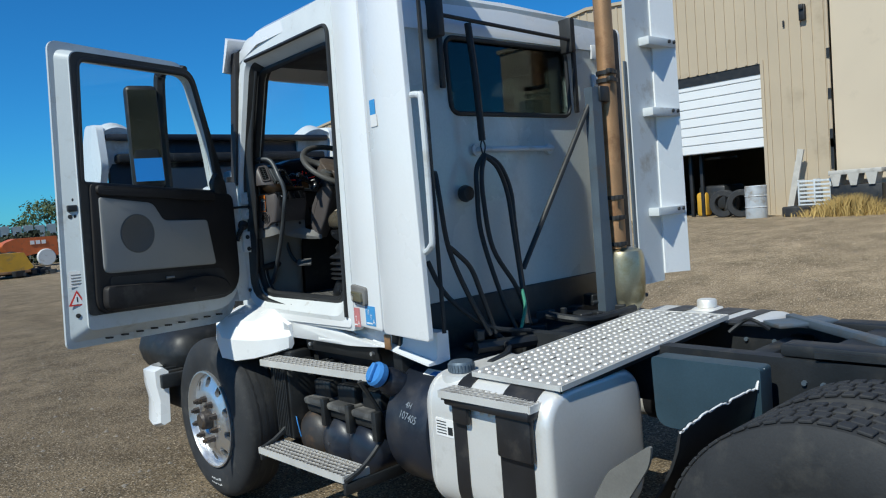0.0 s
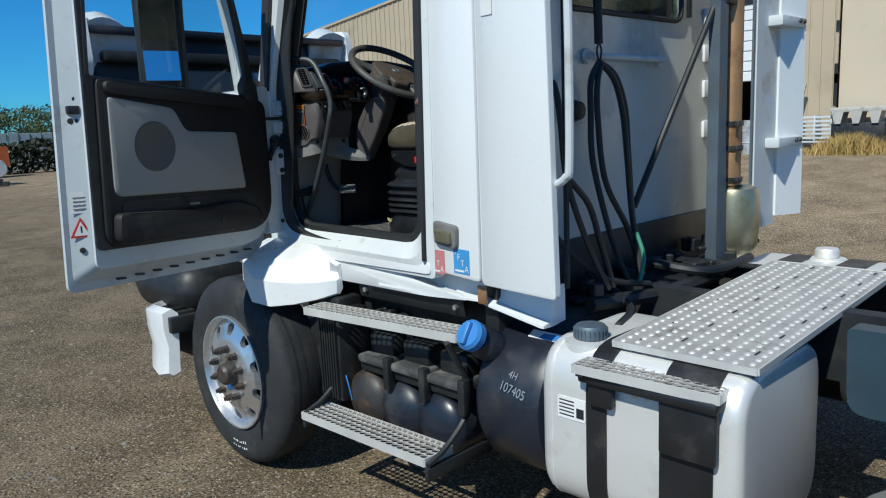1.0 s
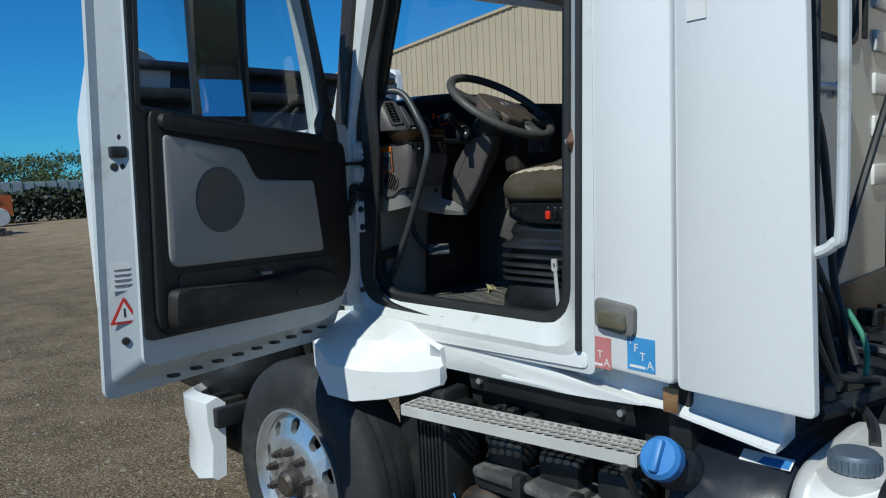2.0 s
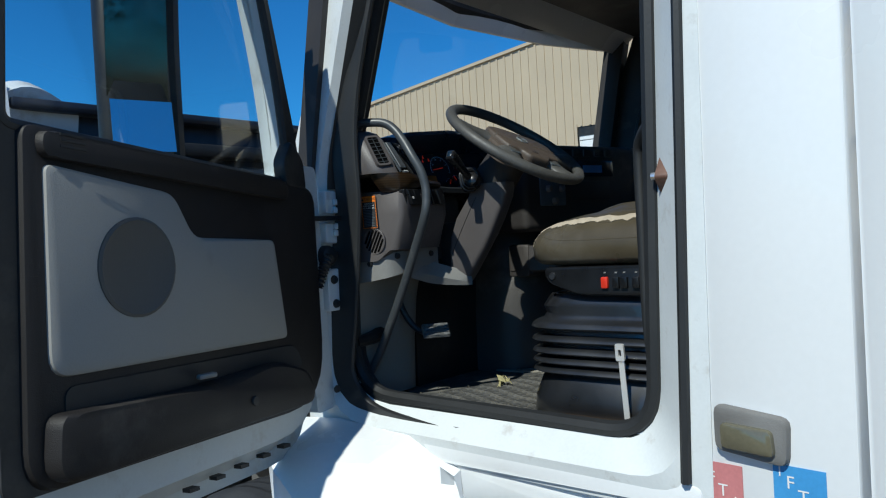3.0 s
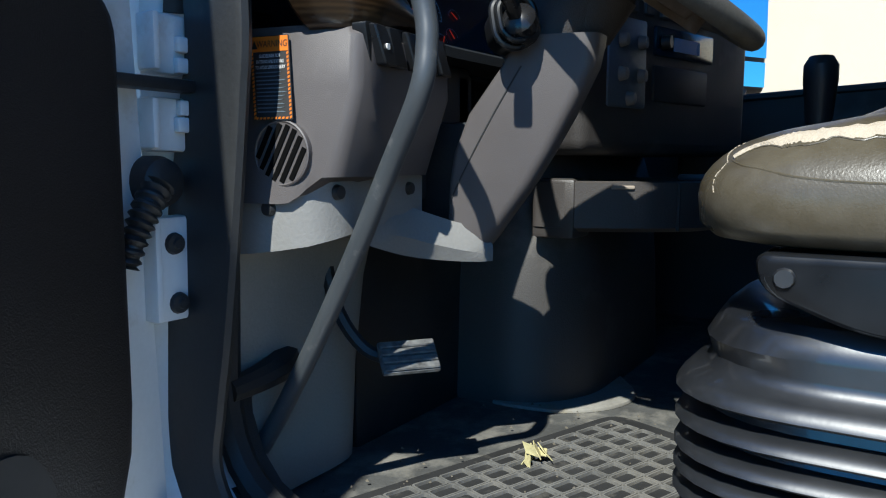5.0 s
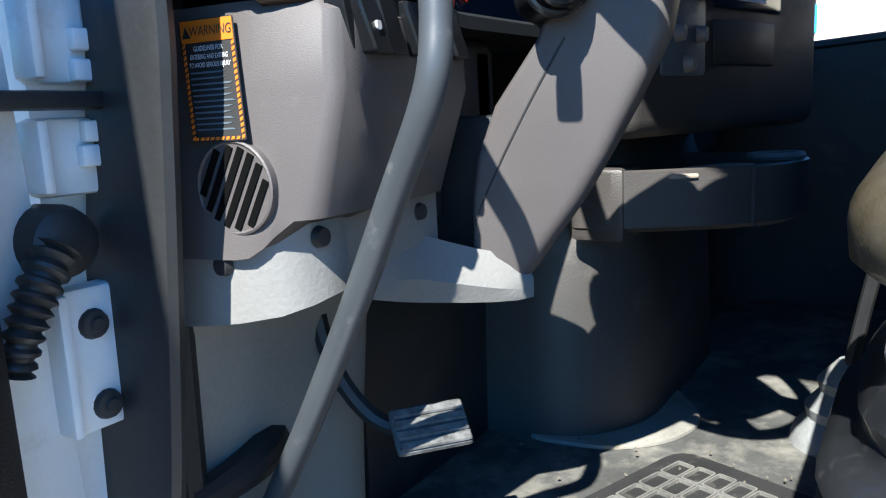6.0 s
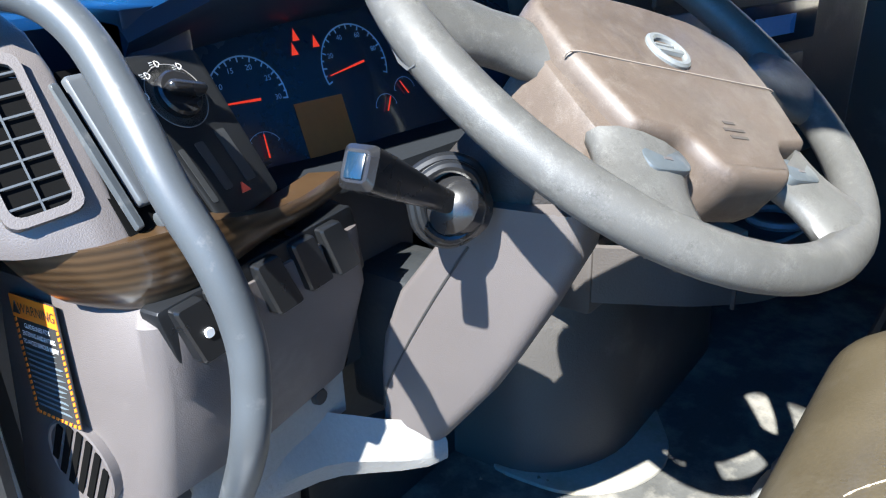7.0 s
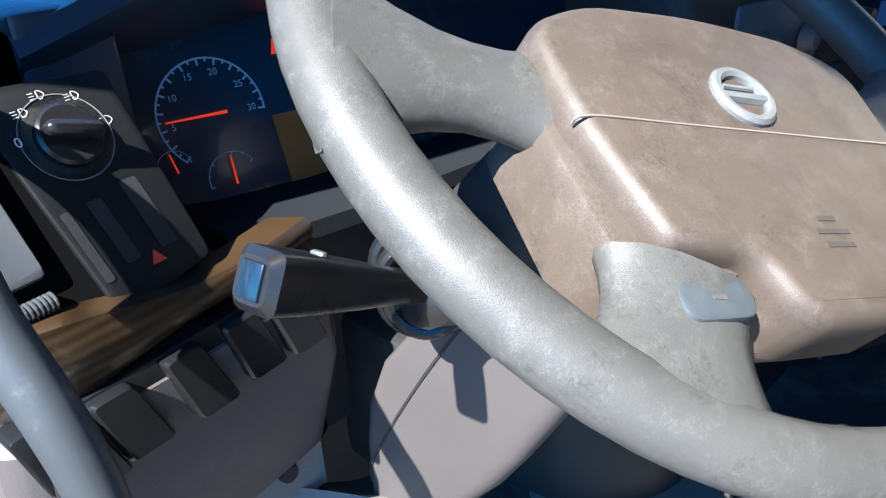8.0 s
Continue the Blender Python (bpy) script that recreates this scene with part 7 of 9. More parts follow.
def dash():
    # left pod, plan sections from bottom to top
    secs = [
        (1.728, [(-0.742, 0.0), (-0.765, -0.20), (-0.752, -0.295), (-0.725, -0.35), (-0.60, -0.36), (-0.45, -0.34), (-0.43, 0.0)]),
        (1.76, [(-0.744, 0.0), (-0.762, -0.20), (-0.748, -0.30), (-0.722, -0.372), (-0.60, -0.37), (-0.46, -0.345), (-0.43, 0.0)]),
        (1.88, [(-0.745, 0.0), (-0.750, -0.20), (-0.735, -0.315), (-0.716, -0.402), (-0.697, -0.413), (-0.46, -0.387), (-0.44, 0.0)]),
        (1.945, [(-0.745, 0.0), (-0.744, -0.20), (-0.727, -0.318), (-0.714, -0.400), (-0.695, -0.410), (-0.46, -0.384), (-0.44, 0.0)]),
        (1.96, [(-0.745, 0.0), (-0.744, -0.20), (-0.727, -0.31), (-0.70, -0.385), (-0.685, -0.388), (-0.46, -0.365), (-0.44, 0.0)]),
    ]
    rings = []
    for z, p in secs:
        o = rpoly(p, [0.01, 0.08, 0.06, 0.02, 0.012, 0.02, 0.01], 4)
        rings.append([V(q.x, q.y, z + max(0.0, 1.764 - z) * ramp(-0.748, -0.722, q.x)) for q in o])
    d = part("dashboard", skin(B(), rings), DASH, truck, "taupe grained dashboard with wood strip and round vent", angle=40)
    # upper housing round the vent
    bm = B()
    rings = []
    for z, p in ((2.015, [(-0.79, 0.0), (-0.79, -0.30), (-0.775, -0.362), (-0.722, -0.388), (-0.70, -0.388), (-0.69, -0.30), (-0.69, 0.0)]),
                 (2.03, [(-0.79, 0.0), (-0.792, -0.30), (-0.778, -0.362), (-0.722, -0.38), (-0.70, -0.38), (-0.69, -0.3), (-0.69, 0.0)]),
                 (2.13, [(-0.785, 0.0), (-0.79, -0.24), (-0.782, -0.302), (-0.722, -0.325), (-0.70, -0.325), (-0.69, -0.25), (-0.69, 0.0)]),
                 (2.155, [(-0.78, 0.0), (-0.78, -0.22), (-0.77, -0.275), (-0.722, -0.298), (-0.70, -0.298), (-0.69, -0.22), (-0.69, 0.0)]),
                 (2.168, [(-0.77, 0.0), (-0.765, -0.2), (-0.755, -0.245), (-0.722, -0.26), (-0.70, -0.26), (-0.69, -0.2), (-0.69, 0.0)])):
        rings.append([V(q.x, q.y, z) for q in rpoly(p, [0.01, 0.04, 0.03, 0.008, 0.006, 0.02, 0.01], 4)])
    part("vent_housing", skin(bm, rings), DASH, d, angle=40)
    # wooden bullnose and strip
    bm = B()
    upper = [(-0.772, -0.318), (-0.763, -0.350), (-0.728, -0.388), (-0.680, -0.404), (-0.63, -0.402), (-0.585, -0.394), (-0.52, -0.378), (-0.46, -0.356)]
    lower = [(-0.727, -0.335), (-0.719, -0.358), (-0.703, -0.384), (-0.672, -0.398), (-0.63, -0.397), (-0.585, -0.390), (-0.52, -0.376), (-0.46, -0.355)]
    rings = []
    tops, feet = (smooth_line([V(x, y, 0) for x, y in q], 8) for q in (upper, lower))
    for i, (a, b) in enumerate(zip(tops, feet)):
        t = i / (len(tops) - 1)
        lo, hi = 1.954 + 0.018 * ramp(0.30, 0.75, t), 2.016 - 0.022 * ramp(0.40, 0.85, t)
        inward = (V(-0.60, -0.20, 0) - b).normalized()
        sec = [b + inward * 0.03 + V(0, 0, lo)]
        for k in range(11):
            f = k / 10
            q = b.lerp(a, f ** 0.75) - inward * 0.005 * math.sin(math.pi * f)
            sec.append(q + V(0, 0, lo + (hi - lo) * f))
        rings.append(sec + [a + inward * 0.03 + V(0, 0, hi)])
    skin(bm, rings)
    part("wood_strip", bm, WOOD, d, "glossy striped wood trim strip", angle=50)
    # vent
    O = V(-0.766, -0.358, 2.040)
    U = V(0.040, -0.010, 0.005)
    W = V(-0.006, 0.056, 0.09)
    at = plane_map(O, U, W - U * (W.dot(U) / U.dot(U)))
    s = 1 if (at((0, 0), 1) - at((0, 0), 0)).y < 0 else -1
    def vat(p, q=0.0):
        return at(p, s * q)
    uw, wh = U.length, W.length
    outer = rpoly([(-0.006, -0.007), (uw + 0.006, -0.007), (uw + 0.006, wh + 0.007), (-0.006, wh + 0.007)], 0.012, 4)
    inner = rpoly([(0, 0), (uw, 0), (uw, wh), (0, wh)], 0.010, 4)
    v = part("air_vent", ring_panel(B(), outer, inner, vat, -0.004, 0.010), DASH, d, "slatted rectangular air vent")
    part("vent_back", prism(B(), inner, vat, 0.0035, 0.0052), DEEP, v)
    for k in range(7):
        y = wh * (k + 0.5) / 7
        part("vent_slat", prism(B(), [(0, y - 0.0008), (uw, y - 0.0008), (uw, y + 0.0008), (0, y + 0.0008)], vat, 0.0074, 0.009), TUBE, v)
    part("vent_bar", prism(B(), [(uw / 2 - 0.0007, 0), (uw / 2 + 0.0007, 0), (uw / 2 + 0.0007, wh), (uw / 2 - 0.0007, wh)], vat, 0.0074, 0.0093), TUBE, v)
    # dark strip with slider and thumb wheel
    O2, U2, W2 = V(-0.7015, -0.3955, 2.004), V(0.985, 0.17, 0), V(-0.014, 0.048, 0.08)
    at2 = plane_map(O2, U2, W2 - U2 * (W2.dot(U2) / U2.dot(U2)))
    s2 = 1 if (at2((0, 0), 1) - at2((0, 0), 0)).y < 0 else -1
    def sat(p, q=0.0):
        return at2(p, s2 * q)
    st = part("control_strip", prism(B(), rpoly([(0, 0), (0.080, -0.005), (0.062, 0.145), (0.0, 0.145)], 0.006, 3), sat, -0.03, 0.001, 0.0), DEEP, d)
    part("slider_bar", prism(B(), rpoly([(0.004, 0.015), (0.010, 0.015), (0.010, 0.135), (0.004, 0.135)], 0.002, 2), sat, 0.003, 0.009, 0.002), TUBE, st)
    part("silver_strip", prism(B(), rpoly([(0.016, 0.03), (0.050, 0.03), (0.047, 0.138), (0.017, 0.138)], 0.004, 3), sat, 0.003, 0.010, 0.003), mat("satin_grey_flap", (0.07, 0.077, 0.085), 0.45, vary=0.06, bump=0.1), st)
    bm = tube(B(), [sat((0.024 + 0.001 * k, 0.016), 0.005) for k in range(25)], lambda t: 0.0062 if round(t * 24) % 3 else 0.0045, 10, 1)
    part("thumb_wheel", bm, TUBE, st)
    # lamp switch panel
    O3, U3, W3 = V(-0.6405, -0.3857, 2.003), V(0.985, 0.17, 0), V(-0.014, 0.048, 0.08)
    at3 = plane_map(O3, U3, W3 - U3 * (W3.dot(U3) / U3.dot(U3)))
    s3 = 1 if (at3((0, 0), 1) - at3((0, 0), 0)).y < 0 else -1
    def pat(p, q=0.0):
        return at3(p, s3 * q)
    GLOSSBLACK = mat("gloss_black_knob", (0.012, 0.012, 0.013), 0.22, vary=0.1, bump=0)
    PANEL = mat("charcoal_panel", (0.0072, 0.0078, 0.0086), 0.5, vary=0.08, scale=12, bump=0.12, fine=900, depth=0.0005, spec=0.2)
    pn = part("lamp_panel", prism(B(), rpoly([(0.016, -0.012), (0.092, 0.0), (0.090, 0.142), (0.0, 0.148)], 0.006, 3), pat, -0.03, 0.004, 0.003), PANEL, d, "charcoal lamp switch panel with rotary knob")
    kc = (0.044, 0.105)
    km = basis((0, 0, 0), U3, W3)
    if (km.to_3x3() @ V(0, 0, 1)).y > 0:
        km = basis((0, 0, 0), -U3, W3)
    part("knob_ring", lathe(B(), [(0.029, 0), (0.029, 0.0006), (0.0284, 0.0006), (0.0284, 0.0)], pat(kc, 0.004), "z", 36, km), GREYTRIM, pn)
    part("rotary_knob", lathe(B(), [(0.0205, 0), (0.0205, 0.006), (0.0185, 0.008), (0.0, 0.008)], pat(kc, 0.004), "z", 32, km), GLOSSBLACK, pn)
    part("knob_bar", block(B(), pat(kc, 0.018), (0.037, 0.011, 0.016), km @ Matrix.Rotation(radians(-18), 4, "Z"), 0.006, 3), GLOSSBLACK, pn)
    for u2, w2 in ((0.026, 0.127), (0.041, 0.135), (0.061, 0.129), (0.073, 0.108)):
        part("pictogram", tube(B(), [pat(p, 0.0042) for p in rpoly([(u2 - 0.0005, w2 - 0.0028), (u2 + 0.0015, w2 - 0.0028), (u2 + 0.0042, w2), (u2 + 0.0015, w2 + 0.0028), (u2 - 0.0005, w2 + 0.0028)], 0.0012, 2)], 0.0003, 4, 1, closed=True), PAPER, pn)
        bm = B()
        for k in (-1, 0, 1):
            tube(bm, [pat((u2 - 0.0058, w2 + 0.0019 * k), 0.0042), pat((u2 - 0.0025, w2 + 0.0019 * k), 0.0042)], 0.0003, 4, 1)
        part("pictogram_rays", bm, PAPER, pn)
    lettering("zero_mark", "0", 0.009, basis(pat((0.015, 0.110), 0.005), U3, W3), PAPER, pn)
    for u2, w2, ww, hh in ((0.036, 0.018, 0.010, 0.045), (0.062, 0.018, 0.012, 0.05), (0.018, 0.012, 0.006, 0.05)):
        part("dimmer_slot", prism(B(), rpoly([(u2, w2), (u2 + ww, w2), (u2 + ww - 0.004, w2 + hh), (u2 - 0.004, w2 + hh)], 0.002, 2), pat, 0.003, 0.0046), BLACK, pn)
    part("hazard_mark", prism(B(), [(0.050, 0.010), (0.060, 0.010), (0.0545, 0.019)], pat, 0.0035, 0.006), NEEDLE, pn, "red hazard triangle")
    # instrument cluster
    N2 = V(-0.1, -0.95, 0.3).normalized()
    U4 = V(0.95, -0.1, 0).normalized()
    W4 = N2.cross(U4)
    if W4.z < 0:
        W4 = -W4
    def cat_(x, z, lift=0.0):
        # point of the cluster plane with that x and z
        p0 = V(-0.441, -0.224, 2.009)
        y = p0.y - (N2.x * (x - p0.x) + N2.z * (z - p0.z)) / N2.y
        return V(x, y, z) + N2 * lift
    bm = B()
    o = [cat_(-0.52, 1.955), cat_(0.06, 1.955), cat_(0.06, 2.17), cat_(-0.52, 2.17)]
    top, low = [bm.verts.new(p) for p in o], [bm.verts.new(p - N2 * 0.02) for p in o]
    bm.faces.new(top)
    bm.faces.new(low)
    for k in range(4):
        bm.faces.new((top[k], top[(k + 1) % 4], low[(k + 1) % 4], low[k]))
    cl = part("instrument_panel", bm, SCREEN, d, "dark gauge cluster with red needles")
    cmap = plane_map(V(0, 0, 0), U4, W4)
    sN = 1 if (cmap((0, 0), 1) - cmap((0, 0), 0)).dot(N2) > 0 else -1
    def gauge(x, z, r, a0, a1, needle, ticks, numbers=()):
        c = cat_(x, z, 0.001)
        m = plane_map(c, U4, W4)
        q = lambda p, dd=0.0: m(p, sN * dd)
        bm = B()
        n = 30
        pts = [(r * math.cos(radians(a0 + (a1 - a0) * i / n)), r * math.sin(radians(a0 + (a1 - a0) * i / n))) for i in range(n + 1)]
        for p, p2 in zip(pts, pts[1:]):
            k = 0.965
            bm.faces.new([bm.verts.new(q(w)) for w in (p, p2, (p2[0] * k, p2[1] * k), (p[0] * k, p[1] * k))])
        for i in range(ticks + 1):
            a = radians(a0 + (a1 - a0) * i / ticks)
            ca, sa = math.cos(a), math.sin(a)
            ln, wd = r * (0.14 if i % 2 == 0 else 0.08), r * 0.018
            bm.faces.new([bm.verts.new(q(w, 0.0003)) for w in ((r * ca - wd * sa, r * sa + wd * ca), (r * ca + wd * sa, r * sa - wd * ca), ((r - ln) * ca + wd * sa, (r - ln) * sa - wd * ca), ((r - ln) * ca - wd * sa, (r - ln) * sa + wd * ca))])
        part("dial", bm, DIALBLUE, cl)
        a = radians(needle)
        ca, sa = math.cos(a), math.sin(a)
        bm = B()
        skin(bm, [[q(w, dd) for w in ((-0.25 * r * ca - 0.03 * r * sa, -0.25 * r * sa + 0.03 * r * ca), (-0.25 * r * ca + 0.03 * r * sa, -0.25 * r * sa - 0.03 * r * ca), (0.86 * r * ca + 0.012 * r * sa, 0.86 * r * sa - 0.012 * r * ca), (0.86 * r * ca - 0.012 * r * sa, 0.86 * r * sa + 0.012 * r * ca))] for dd in (0.002, 0.004)])
        part("needle", bm, LITRED, cl)
        for t, body in numbers:
            a = radians(a0 + (a1 - a0) * t)
            lettering("dial_number", body, r * 0.17, basis(q((0.74 * r * math.cos(a), 0.74 * r * math.sin(a)), 0.0006), U4, W4), DIALBLUE, cl)
    gauge(-0.448, 2.046, 0.050, 225, -5, 178, 24, ((0.17, "5"), (0.34, "10"), (0.5, "15"), (0.66, "20"), (0.83, "25"), (0.99, "30")))
    gauge(-0.292, 2.062, 0.050, 200, -20, 190, 20, ((0.2, "20"), (0.4, "40"), (0.6, "60"), (0.8, "80")))
    gauge(-0.447, 1.990, 0.024, 190, 30, 88, 6)
    gauge(-0.495, 2.010, 0.016, 190, 10, 100, 4)
    gauge(-0.262, 2.005, 0.018, 170, 10, 60, 4)
    gauge(-0.225, 2.02, 0.018, 170, 10, 120, 4)
    gauge(-0.20, 2.06, 0.018, 170, 10, 140, 4)
    bm = B()
    bm.faces.new([bm.verts.new(p) for p in (cat_(-0.395, 1.957, 0.001), cat_(-0.325, 1.957, 0.001), cat_(-0.325, 2.033, 0.001), cat_(-0.395, 2.033, 0.001))])
    part("display", bm, LCD, cl, "brown unlit display")
    for x, z in ((-0.365, 2.105), (-0.372, 2.09), (-0.34, 2.095)):
        bm = B()
        bm.faces.new([bm.verts.new(p) for p in (cat_(x - 0.005, z - 0.006, 0.001), cat_(x + 0.005, z - 0.006, 0.001), cat_(x, z + 0.008, 0.001))])
        part("telltale", bm, LITRED, cl)
    # lip below the cluster
    bm = B()
    rings = []
    for x, y, z in ((-0.515, -0.322, 1.992), (-0.47, -0.325, 1.985), (-0.38, -0.328, 1.98), (-0.25, -0.335, 1.98), (-0.05, -0.35, 1.98)):
        rings.append([V(x, y - 0.012, z - 0.022), V(x, y - 0.012, z - 0.006), V(x, y, z), V(x, y + 0.12, z - 0.012), V(x, y + 0.12, z - 0.03)])
    part("cluster_lip", skin(bm, rings), mat("dark_lip", (0.013, 0.015, 0.018), 0.8, vary=0.1, spec=0.1), d)
    # hood over the cluster and the long dark top
    bm = B()
    rings = []
    for x, yb, zt in ((-0.60, -0.245, 2.15), (-0.50, -0.265, 2.185), (-0.3, -0.28, 2.205), (-0.1, -0.28, 2.205), (0.08, -0.26, 2.19), (0.3, -0.22, 2.165), (0.8, -0.2, 2.14), (1.28, -0.2, 2.13)):
        rings.append([V(x, yb, zt - 0.035), V(x, yb - 0.012, zt - 0.018), V(x, yb, zt - 0.004), V(x, yb + 0.06, zt), V(x, 0.0, zt - 0.01), V(x, 0.42, 2.12), V(x, 0.42, 2.0), V(x, 0.0, 2.0)])
    part("dash_top", skin(bm, rings), DARKTOP, d, "black dash top under the windscreen")
    part("top_left_cap", box(B(), -0.79, -0.58, -0.16, 0.2, 2.0, 2.15, 0.03), DARKTOP, d)
    part("cluster_wall", box(B(), -0.60, -0.53, -0.25, 0.0, 1.96, 2.16, 0.005), DARKTOP, d)
    # rocker switches in their sunk panel
    U5, W5 = V(0.234, 0.028, 0.005).normalized(), V(-0.008, 0.001, 0.067).normalized()
    n5 = V(0.118, -0.993, 0.029).normalized()
    m5 = plane_map(V(-0.699, -0.408, 1.897) + n5 * 0.003, U5, W5)
    s5 = 1 if (m5((0, 0), 1) - m5((0, 0), 0)).dot(n5) > 0 else -1
    def wat(p, q=0.0):
        return m5(p, s5 * q)
    part("switch_panel", prism(B(), rpoly([(0.006, -0.010), (0.239, -0.007), (0.236, 0.066), (-0.002, 0.064)], 0.006, 3), wat, -0.02, 0.0, 0.002), SWITCH, d)
    for u in (0.028, 0.062, 0.113, 0.160, 0.198):
        w0, hw, hh = 0.036, 0.0145, 0.026
        o = rpoly([(u - hw + 0.002, w0 - hh), (u + hw + 0.006, w0 - hh), (u + hw - 0.006, w0 + hh), (u - hw - 0.006, w0 + hh)], 0.004, 3)
        i2 = [((p.x - u) * 0.88 + u, (p.y - w0) * 0.93 + w0) for p in o]
        tip = 0.008 if u in (0.028, 0.113, 0.198) else 0.004
        sw = part("rocker_switch", skin(B(), [[wat(p, 0.0) for p in o], [wat(p, 0.006 + tip * (w0 + hh - p.y) / 0.052) for p in o], [wat(p, 0.0085 + tip * (w0 + hh - p[1]) / 0.052) for p in i2]]), SWITCH, d)
        if u < 0.05:
            part("switch_icon", prism(B(), rpoly([(u - 0.004, w0 - 0.006), (u + 0.004, w0 - 0.006), (u + 0.004, w0 + 0.002), (u - 0.004, w0 + 0.002)], 0.003, 3), wat, 0.0125, 0.0148), PAPER, sw)
    # recess beside the column
    part("recess", box(B(), -0.44, -0.25, -0.30, 0.0, 1.72, 1.955, 0.01), mat("dark_recess", (0.03, 0.026, 0.025), 0.6), d)
    part("recess_side", box(B(), -0.30, -0.24, -0.30, 0.0, 1.68, 1.945, 0.01), BROWN, d)
    # unseen block added behind the column to trim sun on the engine cover
    part("sun_blocker", box(B(), -0.40, -0.30, -0.39, -0.28, 1.66, 1.85, 0.01), STEELBLACK, d)
    # round grille on the side of the pod
    c = V(-0.7445, -0.299, 1.795)
    gm = basis((0, 0, 0), V(0.13, -1, 0), (0, 0, 1))
    if (gm.to_3x3() @ V(0, 0, 1)).x > 0:
        gm = basis((0, 0, 0), V(-0.13, 1, 0), (0, 0, 1))
    g = part("round_grille", lathe(B(), [(0.044, -0.01), (0.044, 0.002), (0.042, 0.003), (0.040, 0.0015), (0.0, 0.0015)], c, "z", 32, gm), DASH, d, "round slotted grille")
    for k in range(6):
        u = -0.030 + k * 0.012
        half = math.sqrt(max(0.0, 0.038 ** 2 - u * u))
        t = gm @ Matrix.Rotation(radians(-28), 4, "Z")
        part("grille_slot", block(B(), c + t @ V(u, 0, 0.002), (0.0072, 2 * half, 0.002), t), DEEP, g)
    # sticker on the side of the pod
    tl, tr, br, bl = V(-0.7425, -0.245, 1.948), V(-0.7335, -0.306, 1.948), V(-0.7425, -0.319, 1.838), V(-0.7525, -0.260, 1.838)
    Us, Ws = (tr - tl).normalized(), (tl - bl).normalized()
    sm = plane_map(bl + V(-0.001, 0, 0), Us, Ws)
    sS = 1 if (sm((0, 0), 1) - sm((0, 0), 0)).x < 0 else -1
    def stk(p, q=0.0):
        return sm(p, sS * q)
    w, h = (tr - tl).length, (tl - bl).length
    sk = part("warning_sticker", prism(B(), rpoly([(0, 0), (w, 0), (w, h), (0, h)], 0.002, 2), stk, 0.0, 0.0012), INK, d, "black and orange warning sticker")
    part("orange_band", prism(B(), [(0.001, h - 0.021), (w - 0.001, h - 0.021), (w - 0.001, h - 0.001), (0.001, h - 0.001)], stk, 0.001, 0.0018), ORANGE, sk)
    bm = B()
    for k in range(17):
        y = 0.001 + k * (h - 0.022) / 17
        for x in (0.001, w - 0.0042):
            prism(bm, [(x, y), (x + 0.0032, y + 0.0016), (x + 0.0032, y + 0.0048), (x, y + 0.0032)], stk, 0.001, 0.0018)
    for k in range(9):
        x = 0.003 + k * (w - 0.008) / 9
        prism(bm, [(x, 0.001), (x + 0.0035, 0.001), (x + 0.005, 0.0038), (x + 0.0015, 0.0038)], stk, 0.001, 0.0018)
    part("orange_border", bm, ORANGE, sk)
    lettering("sticker_word", "WARNING", 0.0125, basis(stk((w * 0.58, h - 0.0115), 0.0024), Us, Ws), INK, sk, "", 0.8)
    part("sticker_symbol", prism(B(), [(0.003, h - 0.017), (0.0125, h - 0.017), (0.0078, h - 0.006)], stk, 0.0018, 0.0024), INK, sk)
    for body, y in (("GUIDELINES FOR", h - 0.027), ("ENTERING AND EXITING", h - 0.0345), ("TO AVOID SERIOUS INJURY", h - 0.042)):
        lettering("sticker_line", body, 0.0062, basis(stk((w * 0.5, y), 0.0018), Us, Ws), PAPER, sk, "", 0.62 if len(body) > 15 else 0.72)
    rng = random.Random(21)
    bm = B()
    for k in range(11):
        y = 0.010 + k * 0.0052
        prism(bm, [(0.007, y), (w - 0.007 - rng.uniform(0, 0.018), y), (w - 0.007 - rng.uniform(0, 0.01), y + 0.0016), (0.007, y + 0.0016)], stk, 0.001, 0.0017)
    part("print_bar", bm, mat("faded_print", (0.09, 0.115, 0.135), 0.5, bump=0), sk)
    # knee panel under the dash
    bm = B()
    line = [((-0.757, -0.06), 1.742, 1.640), ((-0.754, -0.15), 1.742, 1.650), ((-0.749, -0.24), 1.740, 1.658), ((-0.742, -0.285), 1.744, 1.664), ((-0.726, -0.325), 1.752, 1.671), ((-0.70, -0.344), 1.762, 1.678), ((-0.66, -0.348), 1.768, 1.684), ((-0.58, -0.343), 1.77, 1.692), ((-0.50, -0.335), 1.77, 1.697), ((-0.463, -0.333), 1.762, 1.698)]
    rings = []
    for (x, y), z1, z0 in line:
        rings.append([V(x, y, z0), V(x, y, z1), V(x + 0.02, y + 0.03, z1), V(x + 0.02, y + 0.03, z0)])
    kp = part("knee_panel", skin(bm, rings), IVORY, truck, "pale grey knee panel with dark plugs")
    for p in ((-0.747, -0.274, 1.721), (-0.690, -0.350, 1.743), (-0.505, -0.338, 1.743)):
        part("plug", lathe(B(), [(0, -0.005), (0.009, -0.004), (0.011, 0.004)], p, "x" if p[0] < -0.7 else "y", 14), INK, kp)
    bm = B()
    rings = []
